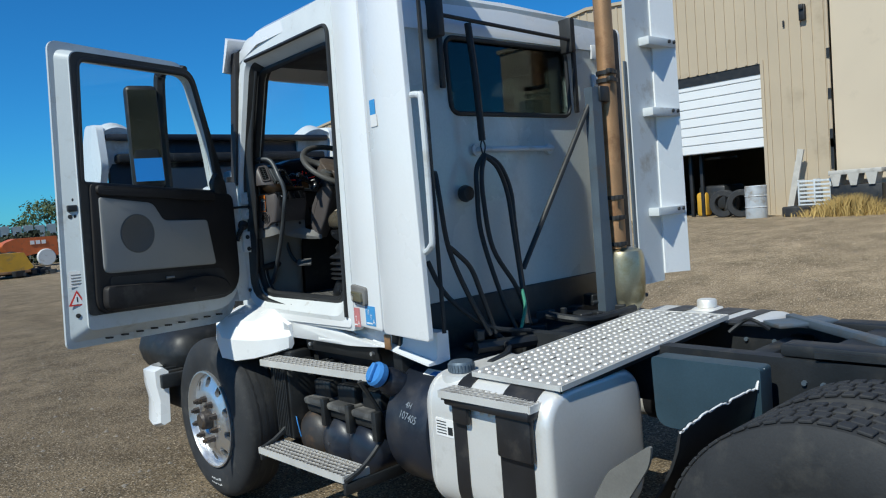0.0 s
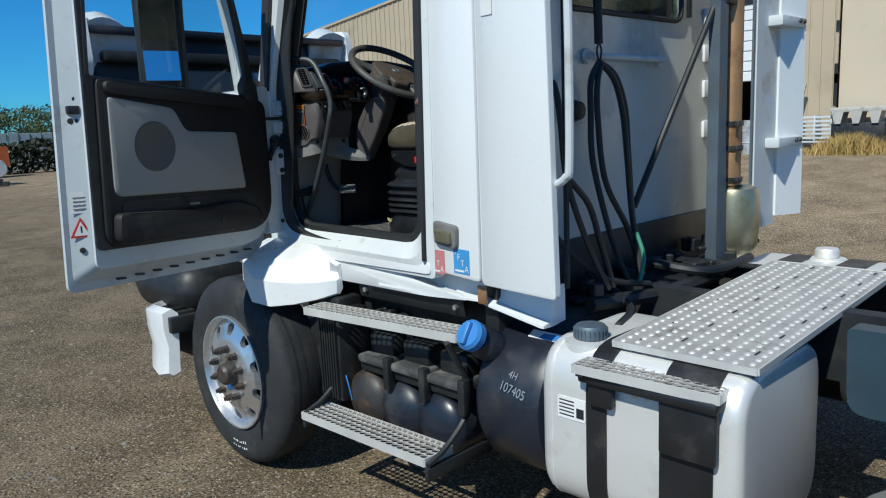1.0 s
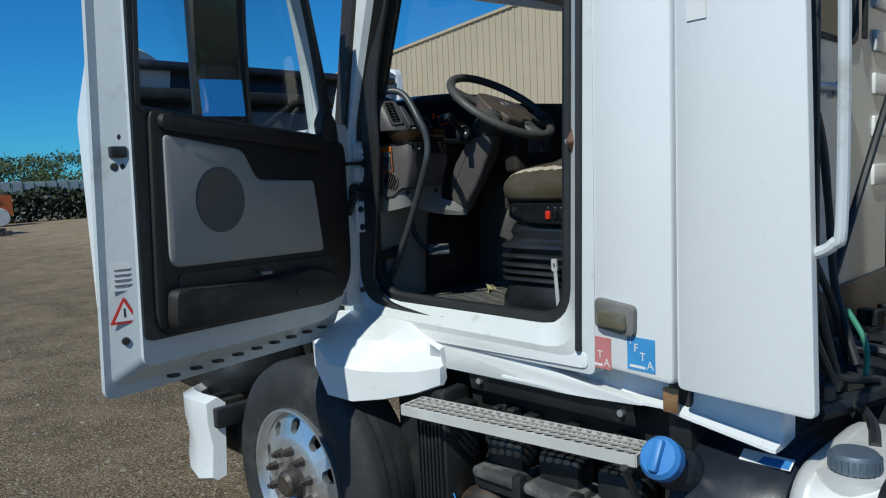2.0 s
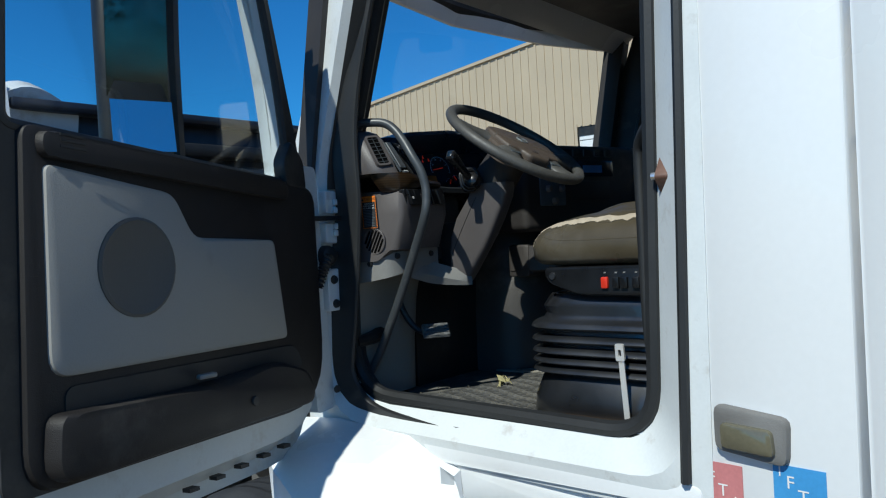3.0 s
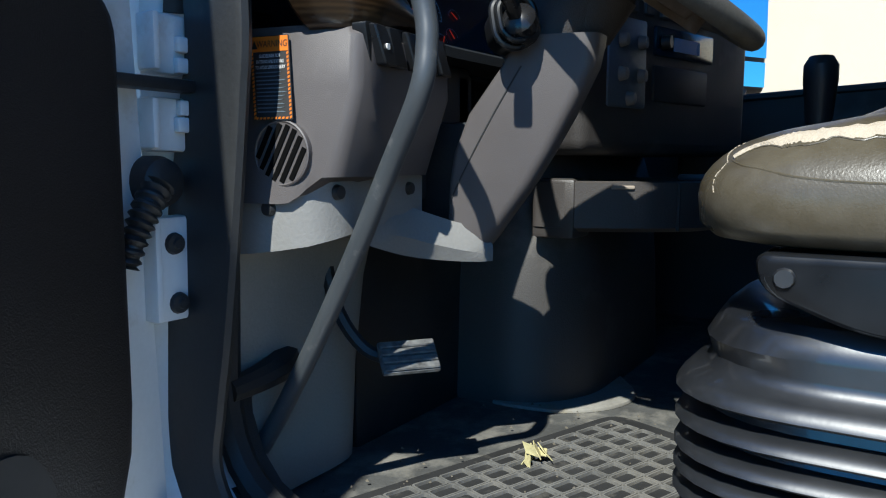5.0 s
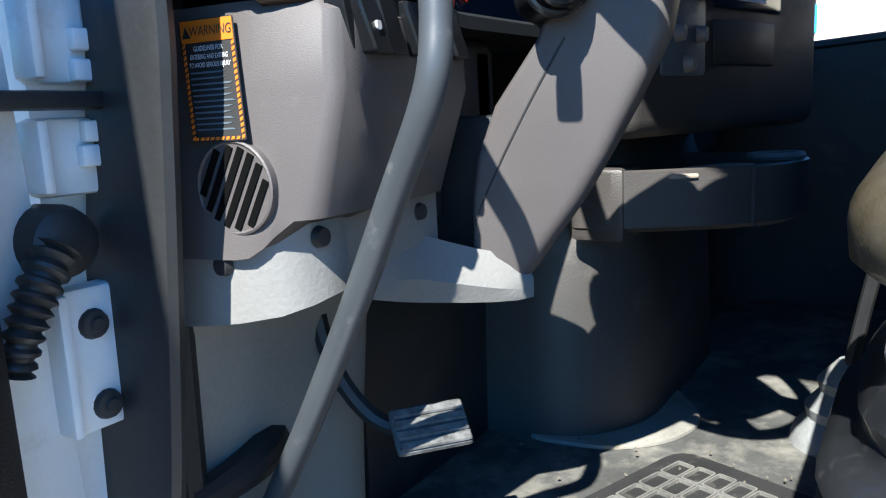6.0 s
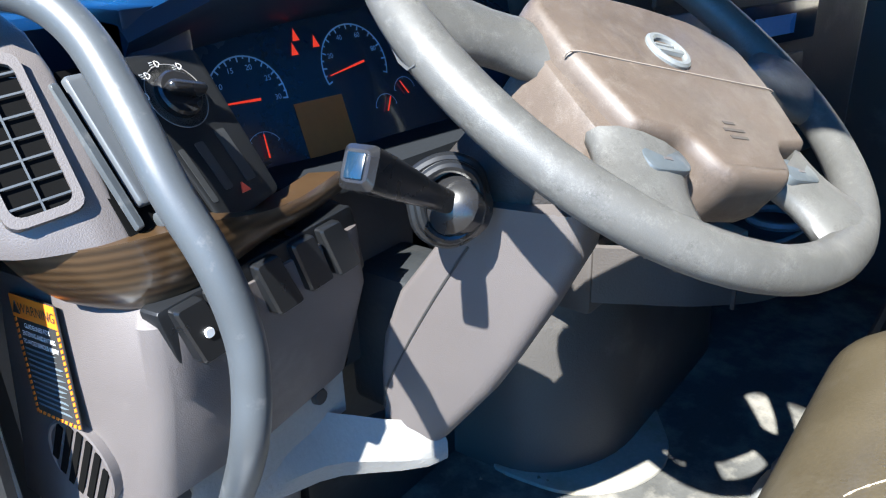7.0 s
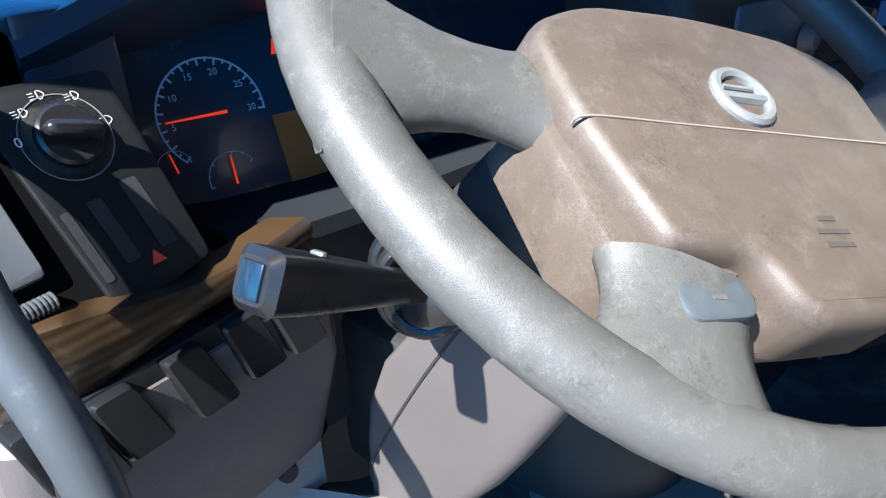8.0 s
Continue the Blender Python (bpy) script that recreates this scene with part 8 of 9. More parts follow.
    for t in range(10):
        a = t / 9
        x, y = -0.63 + 0.24 * a, -0.338 - 0.012 * a - 0.075 * ramp(0.45, 1.0, a)
        z1 = 1.70 - 0.052 * ramp(0.3, 1.0, a)
        z0 = 1.668 - 0.046 * math.sin(a * 1.57)
        rings.append([V(x, y, z0), V(x, y - 0.012 * math.sin(a * 3.1), (z0 + z1) / 2), V(x, y, z1), V(x, y + 0.02, z1 + 0.03), V(x, y + 0.10, z0 + 0.03)])
    part("column_skirt", skin(bm, rings), IVORY, kp)
    # footwell
    bm = B()
    plan = smooth_line([V(-0.75, -0.15, 0), V(-0.70, -0.165, 0), V(-0.56, -0.17, 0), V(-0.44, -0.165, 0), V(-0.39, -0.12, 0), V(-0.375, -0.02, 0)], 4)
    rings = []
    for p in plan:
        rings.append([p + V(0, 0.02, 1.24), p + V(0, 0.01, 1.24), p + V(0, 0, 1.42), p + V(0.0, -0.02, 1.58), p + V(0, -0.05, 1.69), p + V(0, 0.02, 1.69)])
    fw = part("kick_panel", skin(bm, rings), KICK, truck, "pale grey kick panel in the footwell", angle=60)
    part("footwell_front", box(B(), -0.74, -0.40, -0.07, 0.0, 1.22, 1.75, 0.01), KICK, truck)
    part("footwell_dark", box(B(), -0.37, 0.10, -0.12, -0.07, 1.22, 1.80, 0.01), BLACK, truck)
    bm = B()
    tube(bm, [(-0.75, -0.19, 1.455), (-0.69, -0.19, 1.46), (-0.64, -0.18, 1.465), (-0.60, -0.15, 1.47)], lambda t: 0.018 + 0.012 * t, 10, 3)
    part("hose_stub", bm, SEAL, fw)


dash()


WORNPEDAL = mat("worn_pedal_rubber", (0.10, 0.10, 0.097), 0.5, vary=0.5, scale=60, bump=0.6, dirt=(0.03, 0.03, 0.03), dirt_amount=0.4, dirt_scale=50)


def column_and_pedals():
    secs = [
        (1.628, [(-0.432, -0.360), (-0.405, -0.405), (-0.36, -0.395), (-0.31, -0.365), (-0.31, -0.340)]),
        (1.66, [(-0.436, -0.362), (-0.402, -0.432), (-0.35, -0.420), (-0.30, -0.385), (-0.30, -0.345)]),
        (1.75, [(-0.437, -0.366), (-0.402, -0.500), (-0.35, -0.488), (-0.29, -0.445), (-0.29, -0.36)]),
        (1.80, [(-0.436, -0.374), (-0.402, -0.530), (-0.345, -0.518), (-0.28, -0.475), (-0.28, -0.37)]),
        (1.86, [(-0.435, -0.400), (-0.402, -0.562), (-0.34, -0.552), (-0.27, -0.505), (-0.27, -0.40)]),
        (1.93, [(-0.432, -0.455), (-0.402, -0.597), (-0.34, -0.588), (-0.27, -0.54), (-0.27, -0.44)]),
        (1.975, [(-0.430, -0.475), (-0.402, -0.600), (-0.34, -0.598), (-0.28, -0.555), (-0.28, -0.47)]),
    ]
    rings = [[V(q.x, q.y, z) for q in rpoly(p, [0.012, 0.022, 0.03, 0.03, 0.02], 5)] for z, p in secs]
    bm = skin(B(), rings)
    tree = bvhtree.BVHTree.FromBMesh(bm)
    c = part("steering_column", bm, DASH, truck, "taupe steering column shroud with diagonal seam", angle=50)
    bm = B()
    tube(bm, settle(tree, smooth_line([V(-0.430, -0.490, 1.93), V(-0.433, -0.445, 1.86), V(-0.437, -0.405, 1.79), V(-0.438, -0.372, 1.725), V(-0.438, -0.364, 1.70)], 6), 0.0), 0.0016, 5, 1)
    part("shroud_seam", bm, INK, c)
    # upper part towards the wheel
    bm = B()
    tube(bm, [(-0.335, -0.46, 1.93), (-0.325, -0.53, 2.02), (-0.318, -0.58, 2.085)], lambda t: 0.082 - 0.015 * t, 18, 3)
    part("upper_shroud", bm, BROWN, c)
    # stalk with its gaiter ring
    sd = V(-0.141, -0.025, 0.078).normalized()
    m = sd.to_track_quat("Z", "Y").to_matrix().to_4x4()
    b0 = V(-0.470, -0.503, 1.992)
    rm = basis((0, 0, 0), (0.70, -0.71, 0.02), (0.12, 0.10, 0.99))
    if (rm.to_3x3() @ V(0, 0, 1)).x > 0:
        rm = basis((0, 0, 0), (-0.70, 0.71, -0.02), (0.12, 0.10, 0.99))
    ring_pts = [(b0 + rm @ V(p.x, p.y, 0.0)) for p in rpoly([(-0.024, -0.022), (0.0, -0.036), (0.029, -0.018), (0.026, 0.024), (0.0, 0.036), (-0.029, 0.020)], 0.014, 5)]
    surround = [(b0 + rm @ V(p.x, p.y, -0.014)) for p in rpoly([(-0.029, -0.028), (0.0, -0.042), (0.034, -0.024), (0.031, 0.029), (0.0, 0.041), (-0.034, 0.026)], 0.016, 5)]
    part("gaiter_surround", tube(B(), surround, 0.006, 10, 1, closed=True), SWITCH, c)
    body = rpoly([(-0.024, -0.022), (0.0, -0.036), (0.029, -0.018), (0.026, 0.024), (0.0, 0.036), (-0.029, 0.020)], 0.014, 5)
    part("gaiter_housing", skin(B(), [[b0 + rm @ V(p.x * k, p.y * k, h) for p in body] for h, k in ((-0.075, 1.0), (-0.016, 1.2), (-0.004, 1.05), (-0.010, 0.8))]), SWITCH, c)
    part("gaiter_ring", tube(B(), ring_pts, 0.0055, 10, 1, closed=True), SWITCH, c, "dark glossy square gaiter ring")
    part("gaiter", lathe(B(), [(0.03, -0.03), (0.028, 0.0), (0.02, 0.008), (0.0, 0.012)], b0, "z", 16, m), STALK, c)
    bm = B()
    rings = []
    for t, a, b in ((0.0, 0.009, 0.010), (0.045, 0.010, 0.011), (0.08, 0.012, 0.0135), (0.125, 0.0138, 0.016), (0.150, 0.0148, 0.0165), (0.155, 0.011, 0.012)):
        rings.append([b0 + m @ V(p.x, p.y, t) for p in rpoly([(-a, -b), (a, -b), (a, b), (-a, b)], 0.006, 3)])
    s = part("control_stalk", skin(bm, rings), STALK, truck, "thick black column stalk with square tip")
    part("tip_plate", block(B(), b0 + sd * 0.1555, (0.015, 0.019, 0.003), m, 0.001), SCREEN, s)
    part("stalk_button", block(B(), b0 + sd * 0.105 + V(0, 0, 0.013), (0.010, 0.012, 0.006), m, 0.002), GALV, s)
    # pedal
    pm = Matrix.Translation((-0.488, -0.325, 1.470)) @ Matrix.Rotation(radians(-39), 4, "Z") @ Matrix.Rotation(radians(42), 4, "X")
    p = part("brake_pedal", box(B(), -0.05, 0.05, -0.032, 0.032, -0.012, 0.0, 0.006, 2, pm), WORNPEDAL, truck, "ribbed rubber brake pedal worn shiny")
    for k in range(4):
        y = -0.029 + k * 0.0148
        part("pedal_rib", box(B(), -0.047, 0.047, y, y + 0.0125, 0.0, 0.004, 0.002, 1, pm), WORNPEDAL, p)
    bm = B()
    tube(bm, [(-0.488, -0.315, 1.46), (-0.51, -0.25, 1.475), (-0.53, -0.20, 1.56), (-0.53, -0.17, 1.72)], 0.012, 8, 5)
    part("pedal_arm", bm, STEELBLACK, p)


column_and_pedals()


SEAMTAN = mat("tan_seam", (0.19, 0.16, 0.135), 0.5, bump=0)
BADGE = mat("worn_silver_badge", (0.18, 0.19, 0.19), 0.4, 0.3, vary=0.15, scale=60, bump=0.2)


def steering_wheel():
    # turned a little to the right
    R, U, ax = V(0.9134, -0.3201, -0.2514), V(0.4067, 0.7421, 0.5329), V(0.016, -0.589, 0.808)
    C = V(-0.317, -0.594, 2.111)
    def P(x, y, h=0.0):
        return C + R * x + U * y + ax * h
    def Q(x, y, h=0.0):
        # the centre pad sits lower in the wheel's circle and stands proud
        return P(x, y - 0.024, h + 0.046)
    rad = 0.248
    bm = B()
    n = 72
    rings = []
    for i in range(n):
        a = 2 * math.pi * i / n
        q = []
        for j in range(14):
            b = 2 * math.pi * j / 14
            rr = rad + 0.0195 * math.cos(b)
            q.append(P(rr * math.cos(a), rr * math.sin(a), 0.018 * math.sin(b)))
        rings.append(q)
    skin(bm, rings, closed=True)
    w = part("steering_wheel", bm, RIMGRIP, truck, "worn grey four-spoke steering wheel with brown centre pad", angle=60)
    ox = -0.012
    # centre pad
    o = rpoly([(-0.132 + ox, 0.020), (-0.088 + ox, 0.043), (0.0 + ox, 0.050), (0.088 + ox, 0.043), (0.132 + ox, 0.020), (0.130 + ox, -0.045), (0.112 + ox, -0.117), (0.062 + ox, -0.122), (0.052 + ox, -0.150), (0.040 + ox, -0.161), (-0.028 + ox, -0.161), (-0.042 + ox, -0.150), (-0.052 + ox, -0.122), (-0.104 + ox, -0.117), (-0.126 + ox, -0.045)], [0.02, 0.03, 0.03, 0.03, 0.02, 0.02, 0.010, 0.012, 0.012, 0.012, 0.012, 0.012, 0.012, 0.010, 0.02], 4)
    def inset(q, h):
        out = []
        for i, p in enumerate(o):
            t = (o[(i + 1) % len(o)] - o[i - 1]).normalized()
            out.append(Q(p.x - t.y * q * way, p.y + t.x * q * way, h))
        return out
    way = 1 if sum(a.x * b.y - a.y * b.x for a, b in zip(o, o[1:] + o[:1])) > 0 else -1
    skin_b = skin(B(), [inset(0.006, -0.075), inset(0.0, -0.06), inset(0.0, -0.030), inset(0.0012, -0.0235), inset(0.004, -0.0192), inset(0.008, -0.0178)])
    part("centre_pad", skin_b, PAD, w, "brown grained airbag pad", angle=60)
    bm = B()
    tube(bm, [Q(-0.1265 + ox, -0.045, -0.0245), Q(-0.120 + ox, -0.045, -0.0178), Q(-0.06 + ox, -0.045, -0.0176), Q(0.06 + ox, -0.045, -0.0176), Q(0.124 + ox, -0.045, -0.0178), Q(0.1305 + ox, -0.045, -0.0245)], 0.0008, 5, 4)
    part("pad_seam", bm, SEAMTAN, w)
    # oval badge, a plain ring with a bar
    badge = [Q(ox + 0.0195 * math.cos(a), -0.020 + 0.018 * math.sin(a), -0.0170) for a in (2 * math.pi * k / 28 for k in range(28))]
    part("oval_badge", tube(B(), badge, 0.0038, 8, 1, closed=True), BADGE, w, "worn oval chrome badge")
    bm = B()
    tube(bm, [Q(-0.017 + ox, -0.021, -0.0170), Q(0.017 + ox, -0.021, -0.0170)], 0.0034, 6, 1)
    tube(bm, [Q(-0.012 + ox, -0.013, -0.0170), Q(0.012 + ox, -0.013, -0.0170)], 0.0016, 6, 1)
    part("badge_bar", bm, BADGE, w)
    # small print on the pad
    bm = B()
    for k, (x0, x1) in enumerate(((ox + 0.002, ox + 0.016), (ox - 0.004, ox + 0.022), (ox - 0.002, ox + 0.020))):
        y = -0.104 - 0.008 * k
        skin(bm, [[Q(x, yy, hh) for x, yy in ((x0, y), (x1, y), (x1, y + 0.003), (x0, y + 0.003))] for hh in (-0.03, -0.0172)])
    part("print_bar", bm, mat("worn_pad_print", (0.05, 0.042, 0.036), 0.6, bump=0), w)
    # spokes
    def spoke(x0, y0, x1, y1, a, b, material, name="spoke", thick=0.02, lift=0.0, rise=0.0, waist=0.006):
        d = V(x1 - x0, y1 - y0, 0)
        L = d.length
        d = d / L
        nrm = V(-d.y, d.x, 0)
        rings = []
        for t in (0, 0.12, 0.25, 0.4, 0.55, 0.7, 0.85, 1.0):
            hw = a + (b - a) * (3 * t * t - 2 * t ** 3) - waist * math.sin(math.pi * t)
            hh = thick * (1 - 0.15 * math.sin(math.pi * t))
            c = V(x0, y0, 0) + d * L * t
            rings.append([P(c.x + nrm.x * hw * math.cos(q), c.y + nrm.y * hw * math.cos(q), lift + rise * t - 0.012 + hh * math.sin(q)) for q in (2 * math.pi * k / 14 for k in range(14))])
        return part(name, skin(B(), rings), material, w, angle=60)
    for sx in (-1, 1):
        spoke(sx * 0.112 + ox, -0.036, sx * 0.246, -0.014, 0.038, 0.062, RIMGRIP, thick=0.021, lift=0.010, rise=0.0, waist=0.020)
        spoke(sx * 0.088 + ox, -0.146, sx * 0.124 + ox * 0.5, -0.212, 0.044, 0.058, RIMGRIP, thick=0.019, lift=0.016, rise=-0.006, waist=0.010)
    part("pad_base", prism(B(), rpoly([(-0.137 + ox, -0.01), (0.137 + ox, -0.01), (0.124 + ox, -0.115), (0.09 + ox, -0.138), (0.05 + ox, -0.125), (-0.05 + ox, -0.125), (-0.09 + ox, -0.138), (-0.124 + ox, -0.115)], 0.02, 4), lambda p, d=0.0: Q(p[0], p[1], d), -0.085, -0.034, 0.012), PAD, w)
    for sx in (-1, 1):
        cx, cy = sx * 0.084 + ox, -0.139
        oo = rpoly([(cx - 0.024, cy - 0.012), (cx + 0.024, cy - 0.012), (cx + 0.022, cy + 0.013), (cx - 0.022, cy + 0.013)], 0.012, 5)
        b = part("horn_button", prism(B(), oo, lambda p, d=0.0: Q(p[0], p[1], d), -0.042, -0.0262, 0.003), mat("grey_button", (0.062, 0.072, 0.078), 0.4, vary=0.1, bump=0.2), w)
        skin_i = B()
        skin(skin_i, [[Q(x, y, h) for x, y in ((cx - 0.004, cy - 0.002), (cx + 0.004, cy - 0.003), (cx + 0.004, cy + 0.0), (cx - 0.004, cy + 0.0))] for h in (-0.0272, -0.0257)])
        part("button_mark", skin_i, DASH, b)
    part("hub_boss", tube(B(), [P(0.0, -0.03, -0.12), P(0.0, -0.03, -0.05)], 0.055, 20, 1), BROWN, w)


steering_wheel()


def rails():
    part("dash_grab_rail", tube(B(), [(-0.76, -0.24, 2.190), (-0.735, -0.30, 2.190), (-0.712, -0.345, 2.183), (-0.700, -0.378, 2.158), (-0.700, -0.415, 2.115), (-0.701, -0.450, 2.063), (-0.694, -0.476, 2.014), (-0.689, -0.488, 1.965), (-0.692, -0.493, 1.925), (-0.698, -0.486, 1.868), (-0.682, -0.428, 1.775), (-0.672, -0.365, 1.665), (-0.664, -0.288, 1.535), (-0.66, -0.21, 1.41), (-0.67, -0.17, 1.34)], 0.0145, 16, 6), TUBE, truck, "bent grey grab rail beside the dashboard")
    part("pillar_grab_rail", tube(B(), [(-0.775, -1.31, 2.045), (-0.73, -1.265, 2.04), (-0.685, -1.222, 2.005), (-0.676, -1.215, 1.95), (-0.682, -1.217, 1.80), (-0.688, -1.22, 1.64), (-0.70, -1.228, 1.53), (-0.735, -1.25, 1.465), (-0.775, -1.275, 1.435)], 0.0145, 14, 6), SEAL, truck, "black grab rail on the rear door pillar")


rails()


def seat():
    # cushion
    bm = B()
    rings = []
    prof = [(1.690, 0.05, 0), (1.696, 0.02, 0), (1.712, 0.003, 0)]
    for a in range(0, 91, 10):
        prof.append((1.745 + 0.105 * math.sin(radians(a)), 0.11 * (1 - math.cos(radians(a))), math.sin(radians(a))))
    prof += [(1.855, 0.17, 1), (1.866, 0.205, 1), (1.872, 0.235, 1)]
    for z, k, f in prof:
        o = rpoly([(-0.622 + k, -1.34 + k), (-0.615 + k, -0.845 - k), (-0.53 + k * 0.5, -0.775 - k), (-0.10 - k * 0.5, -0.775 - k), (-0.03 - k, -0.86 - k), (-0.03 - k, -1.34 + k)], [0.06, 0.09, 0.10, 0.1, 0.09, 0.06], 6)
        rings.append([V(p.x, p.y, z - 0.03 * f * ramp(-1.1, -0.78, p.y)) for p in o])
    skin(bm, rings)
    bmesh.ops.recalc_face_normals(bm, faces=bm.faces)
    tree = bvhtree.BVHTree.FromBMesh(bm)
    s = part("driver_seat", bm, LEATHER, truck, "worn olive vinyl driver seat with torn edge and black bellows", angle=60)
    def over(pts, lift=0.0):
        return settle(tree, smooth_line([V(*p) for p in pts], 10), lift)
    # torn strip with foam showing
    rng = random.Random(14)
    bm = B()
    top = over([(-0.550, -0.827, 1.791), (-0.545, -0.840, 1.800), (-0.549, -0.855, 1.811), (-0.549, -0.873, 1.811), (-0.552, -0.90, 1.818), (-0.556, -0.96, 1.826), (-0.566, -1.08, 1.83), (-0.575, -1.25, 1.83)])
    low = over([(-0.556, -0.829, 1.789), (-0.556, -0.852, 1.801), (-0.561, -0.866, 1.805), (-0.573, -0.880, 1.807), (-0.577, -0.90, 1.81), (-0.580, -0.96, 1.812), (-0.585, -1.08, 1.818), (-0.588, -1.25, 1.82)])
    rows = []
    for a, b in zip(top, low):
        w = b - a
        a, b = a - w * (rng.uniform(0, 0.2) + 0.5 * noise.noise(a * 22)), b + w * (rng.uniform(0, 0.18) + 0.9 * noise.noise(b * 26))
        m1, m2 = a + w * 0.3, a + w * 0.72
        pts = settle(tree, [a, m1, m2, b], 0.0)
        up = settle(tree, [a, m1, m2, b], 0.003)
        rows.append([pts[0] * 1.3 - up[0] * 0.3, up[1], up[2], pts[3] * 1.3 - up[3] * 0.3])
    vs = [[bm.verts.new(p) for p in r] for r in rows]
    for r, q in zip(vs, vs[1:]):
        for k in range(3):
            bm.faces.new((r[k], r[k + 1], q[k + 1], q[k]))
    part("torn_foam", bm, FOAM, s, "pale foam showing through a torn seam")
    # rolled edge of the tear, stitched seams and creases
    part("torn_edge", tube(B(), settle(tree, [r[3] for r in rows], 0.0), 0.0014, 6, 1), LEATHER, s)
    def stitches(name, pts, gap=0.0034):
        line = over(pts, 0.0004)
        bm = B()
        for a, b in zip(line, line[1:]):
            n = max(1, round((b - a).length / gap))
            for k in range(n):
                if rng.random() < 0.9:
                    tube(bm, [a + (b - a) * (k + 0.05) / n, a + (b - a) * (k + 0.93) / n], rng.uniform(0.0004, 0.0009), 5, 1)
        return part(name, bm, FOAM, s)
    stitches("top_stitch", [(-0.553, -0.821, 1.785), (-0.532, -0.8165, 1.792), (-0.505, -0.8176, 1.80), (-0.472, -0.827, 1.81), (-0.437, -0.8406, 1.816), (-0.408, -0.8646, 1.824), (-0.388, -0.89, 1.829), (-0.37, -0.96, 1.84), (-0.362, -1.08, 1.85)])
    stitches("front_stitch", [(-0.554, -0.821, 1.785), (-0.558, -0.815, 1.7765), (-0.561, -0.809, 1.7665), (-0.572, -0.8105, 1.75)])
    part("side_crease", tube(B(), over([(-0.556, -0.826, 1.787), (-0.58, -0.84, 1.783), (-0.593, -0.858, 1.779), (-0.610, -0.90, 1.770), (-0.616, -0.98, 1.765), (-0.618, -1.1, 1.765), (-0.62, -1.3, 1.765)], -0.0007), 0.0016, 6, 1), LEATHER, s)
    # switch console on the side
    bm = B()
    at = plane_map((-0.565, -0.86, 1.60), (0, -1, 0), (0, 0, 1))
    prism(bm, rpoly([(0.0, 0.088), (0.01, 0.045), (0.11, 0.005), (0.50, 0.0), (0.50, 0.09)], [0.02, 0.03, 0.04, 0.02, 0.02], 4), at, -0.03, 0.045, 0.012)
    con = part("seat_console", bm, SWITCH, s, "black seat control console with a red switch")
    part("console_edge", tube(B(), [at(p, 0.040) for p in rpoly([(0.012, 0.075), (0.022, 0.045), (0.115, 0.012), (0.19, 0.01), (0.18, 0.07)], 0.02, 4)], 0.004, 6, 1, closed=True), BELLOWS, con)
    part("console_screw", lathe(B(), [(0.012, 0), (0.010, 0.004), (0, 0.004)], at((0.035, 0.062), 0.046), "z", 10, Matrix.Rotation(radians(-90), 4, "Y")), BELLOWS, con)
    for k, u in enumerate((0.205, 0.239, 0.264, 0.299, 0.324)):
        part("console_switch", prism(B(), rpoly([(u - 0.010, 0.026), (u + 0.010, 0.026), (u + 0.010, 0.058), (u - 0.010, 0.058)], 0.003, 2), at, 0.044, 0.054, 0.003), REDBTN if k == 0 else SWITCH, con, "red rocker switch" if k == 0 else "")
        part("switch_mark", prism(B(), [(u - 0.004, 0.068), (u + 0.003, 0.068), (u + 0.004, 0.072), (u - 0.003, 0.072)], at, 0.0445, 0.046), GREYTRIM, con)
    # bellows
    bm = B()
    rings = []
    prof = [(1.232, 0.012), (1.25, 0.0), (1.30, 0.004), (1.352, 0.020)]
    for z in (1.378, 1.406, 1.435, 1.470, 1.509):
        h = 1.35 if z > 1.5 else 1.0
        prof += [(z - 0.012, 0.030), (z - 0.004, 0.005), (z, 0.0), (z + 0.006 * h, 0.003), (z + 0.013 * h, 0.014), (z + 0.017 * h, 0.028)]
    prof += [(1.548, 0.036), (1.57, 0.030), (1.59, 0.040), (1.605, 0.05)]
    for z, k in prof:
        o = rpoly([(-0.625 + k, -1.33 + k), (-0.625 + k, -0.757 - k), (-0.08 - k, -0.757 - k), (-0.08 - k, -1.33 + k)], [0.07, 0.16, 0.16, 0.07], 7)
        rings.append([V(p.x, p.y, z) for p in o])
    skin(bm, rings)
    part("bellows", bm, BELLOWS, s, "glossy black rubber bellows", angle=50)
    part("seat_base", box(B(), -0.645, -0.06, -1.36, -0.90, 1.225, 1.25, 0.006), RUST, s, "rusty seat base plate")
    # steel strap
    bm = B()
    at2 = plane_map((-0.645, -1.118, 1.24), (0, -1, 0), (-0.05, 0, 1))
    prism(bm, [(0.004, 0.0), (0.020, 0.0), (0.014, 0.20), (-0.002, 0.20)], at2, 0.0, 0.003)
    st = part("tether_strap", bm, STRAPSTEEL, s, "bright steel strap with a buckle")
    bm = B()
    ring_panel(bm, rpoly([(-0.008, 0.193), (0.018, 0.193), (0.016, 0.240), (-0.008, 0.240)], 0.005, 3), rpoly([(0.0, 0.206), (0.010, 0.206), (0.009, 0.224), (0.0, 0.224)], 0.003, 3), at2, -0.002, 0.006)
    part("buckle", bm, STRAPSTEEL, st)
    bm = B()
    prism(bm, [(0.026, -0.02), (0.046, -0.02), (0.045, 0.04), (0.03, 0.04)], at2, 0.012, 0.03)
    part("strap_hook", bm, STRAPSTEEL, st)
    # backrest
    bm = B()
    rings = []
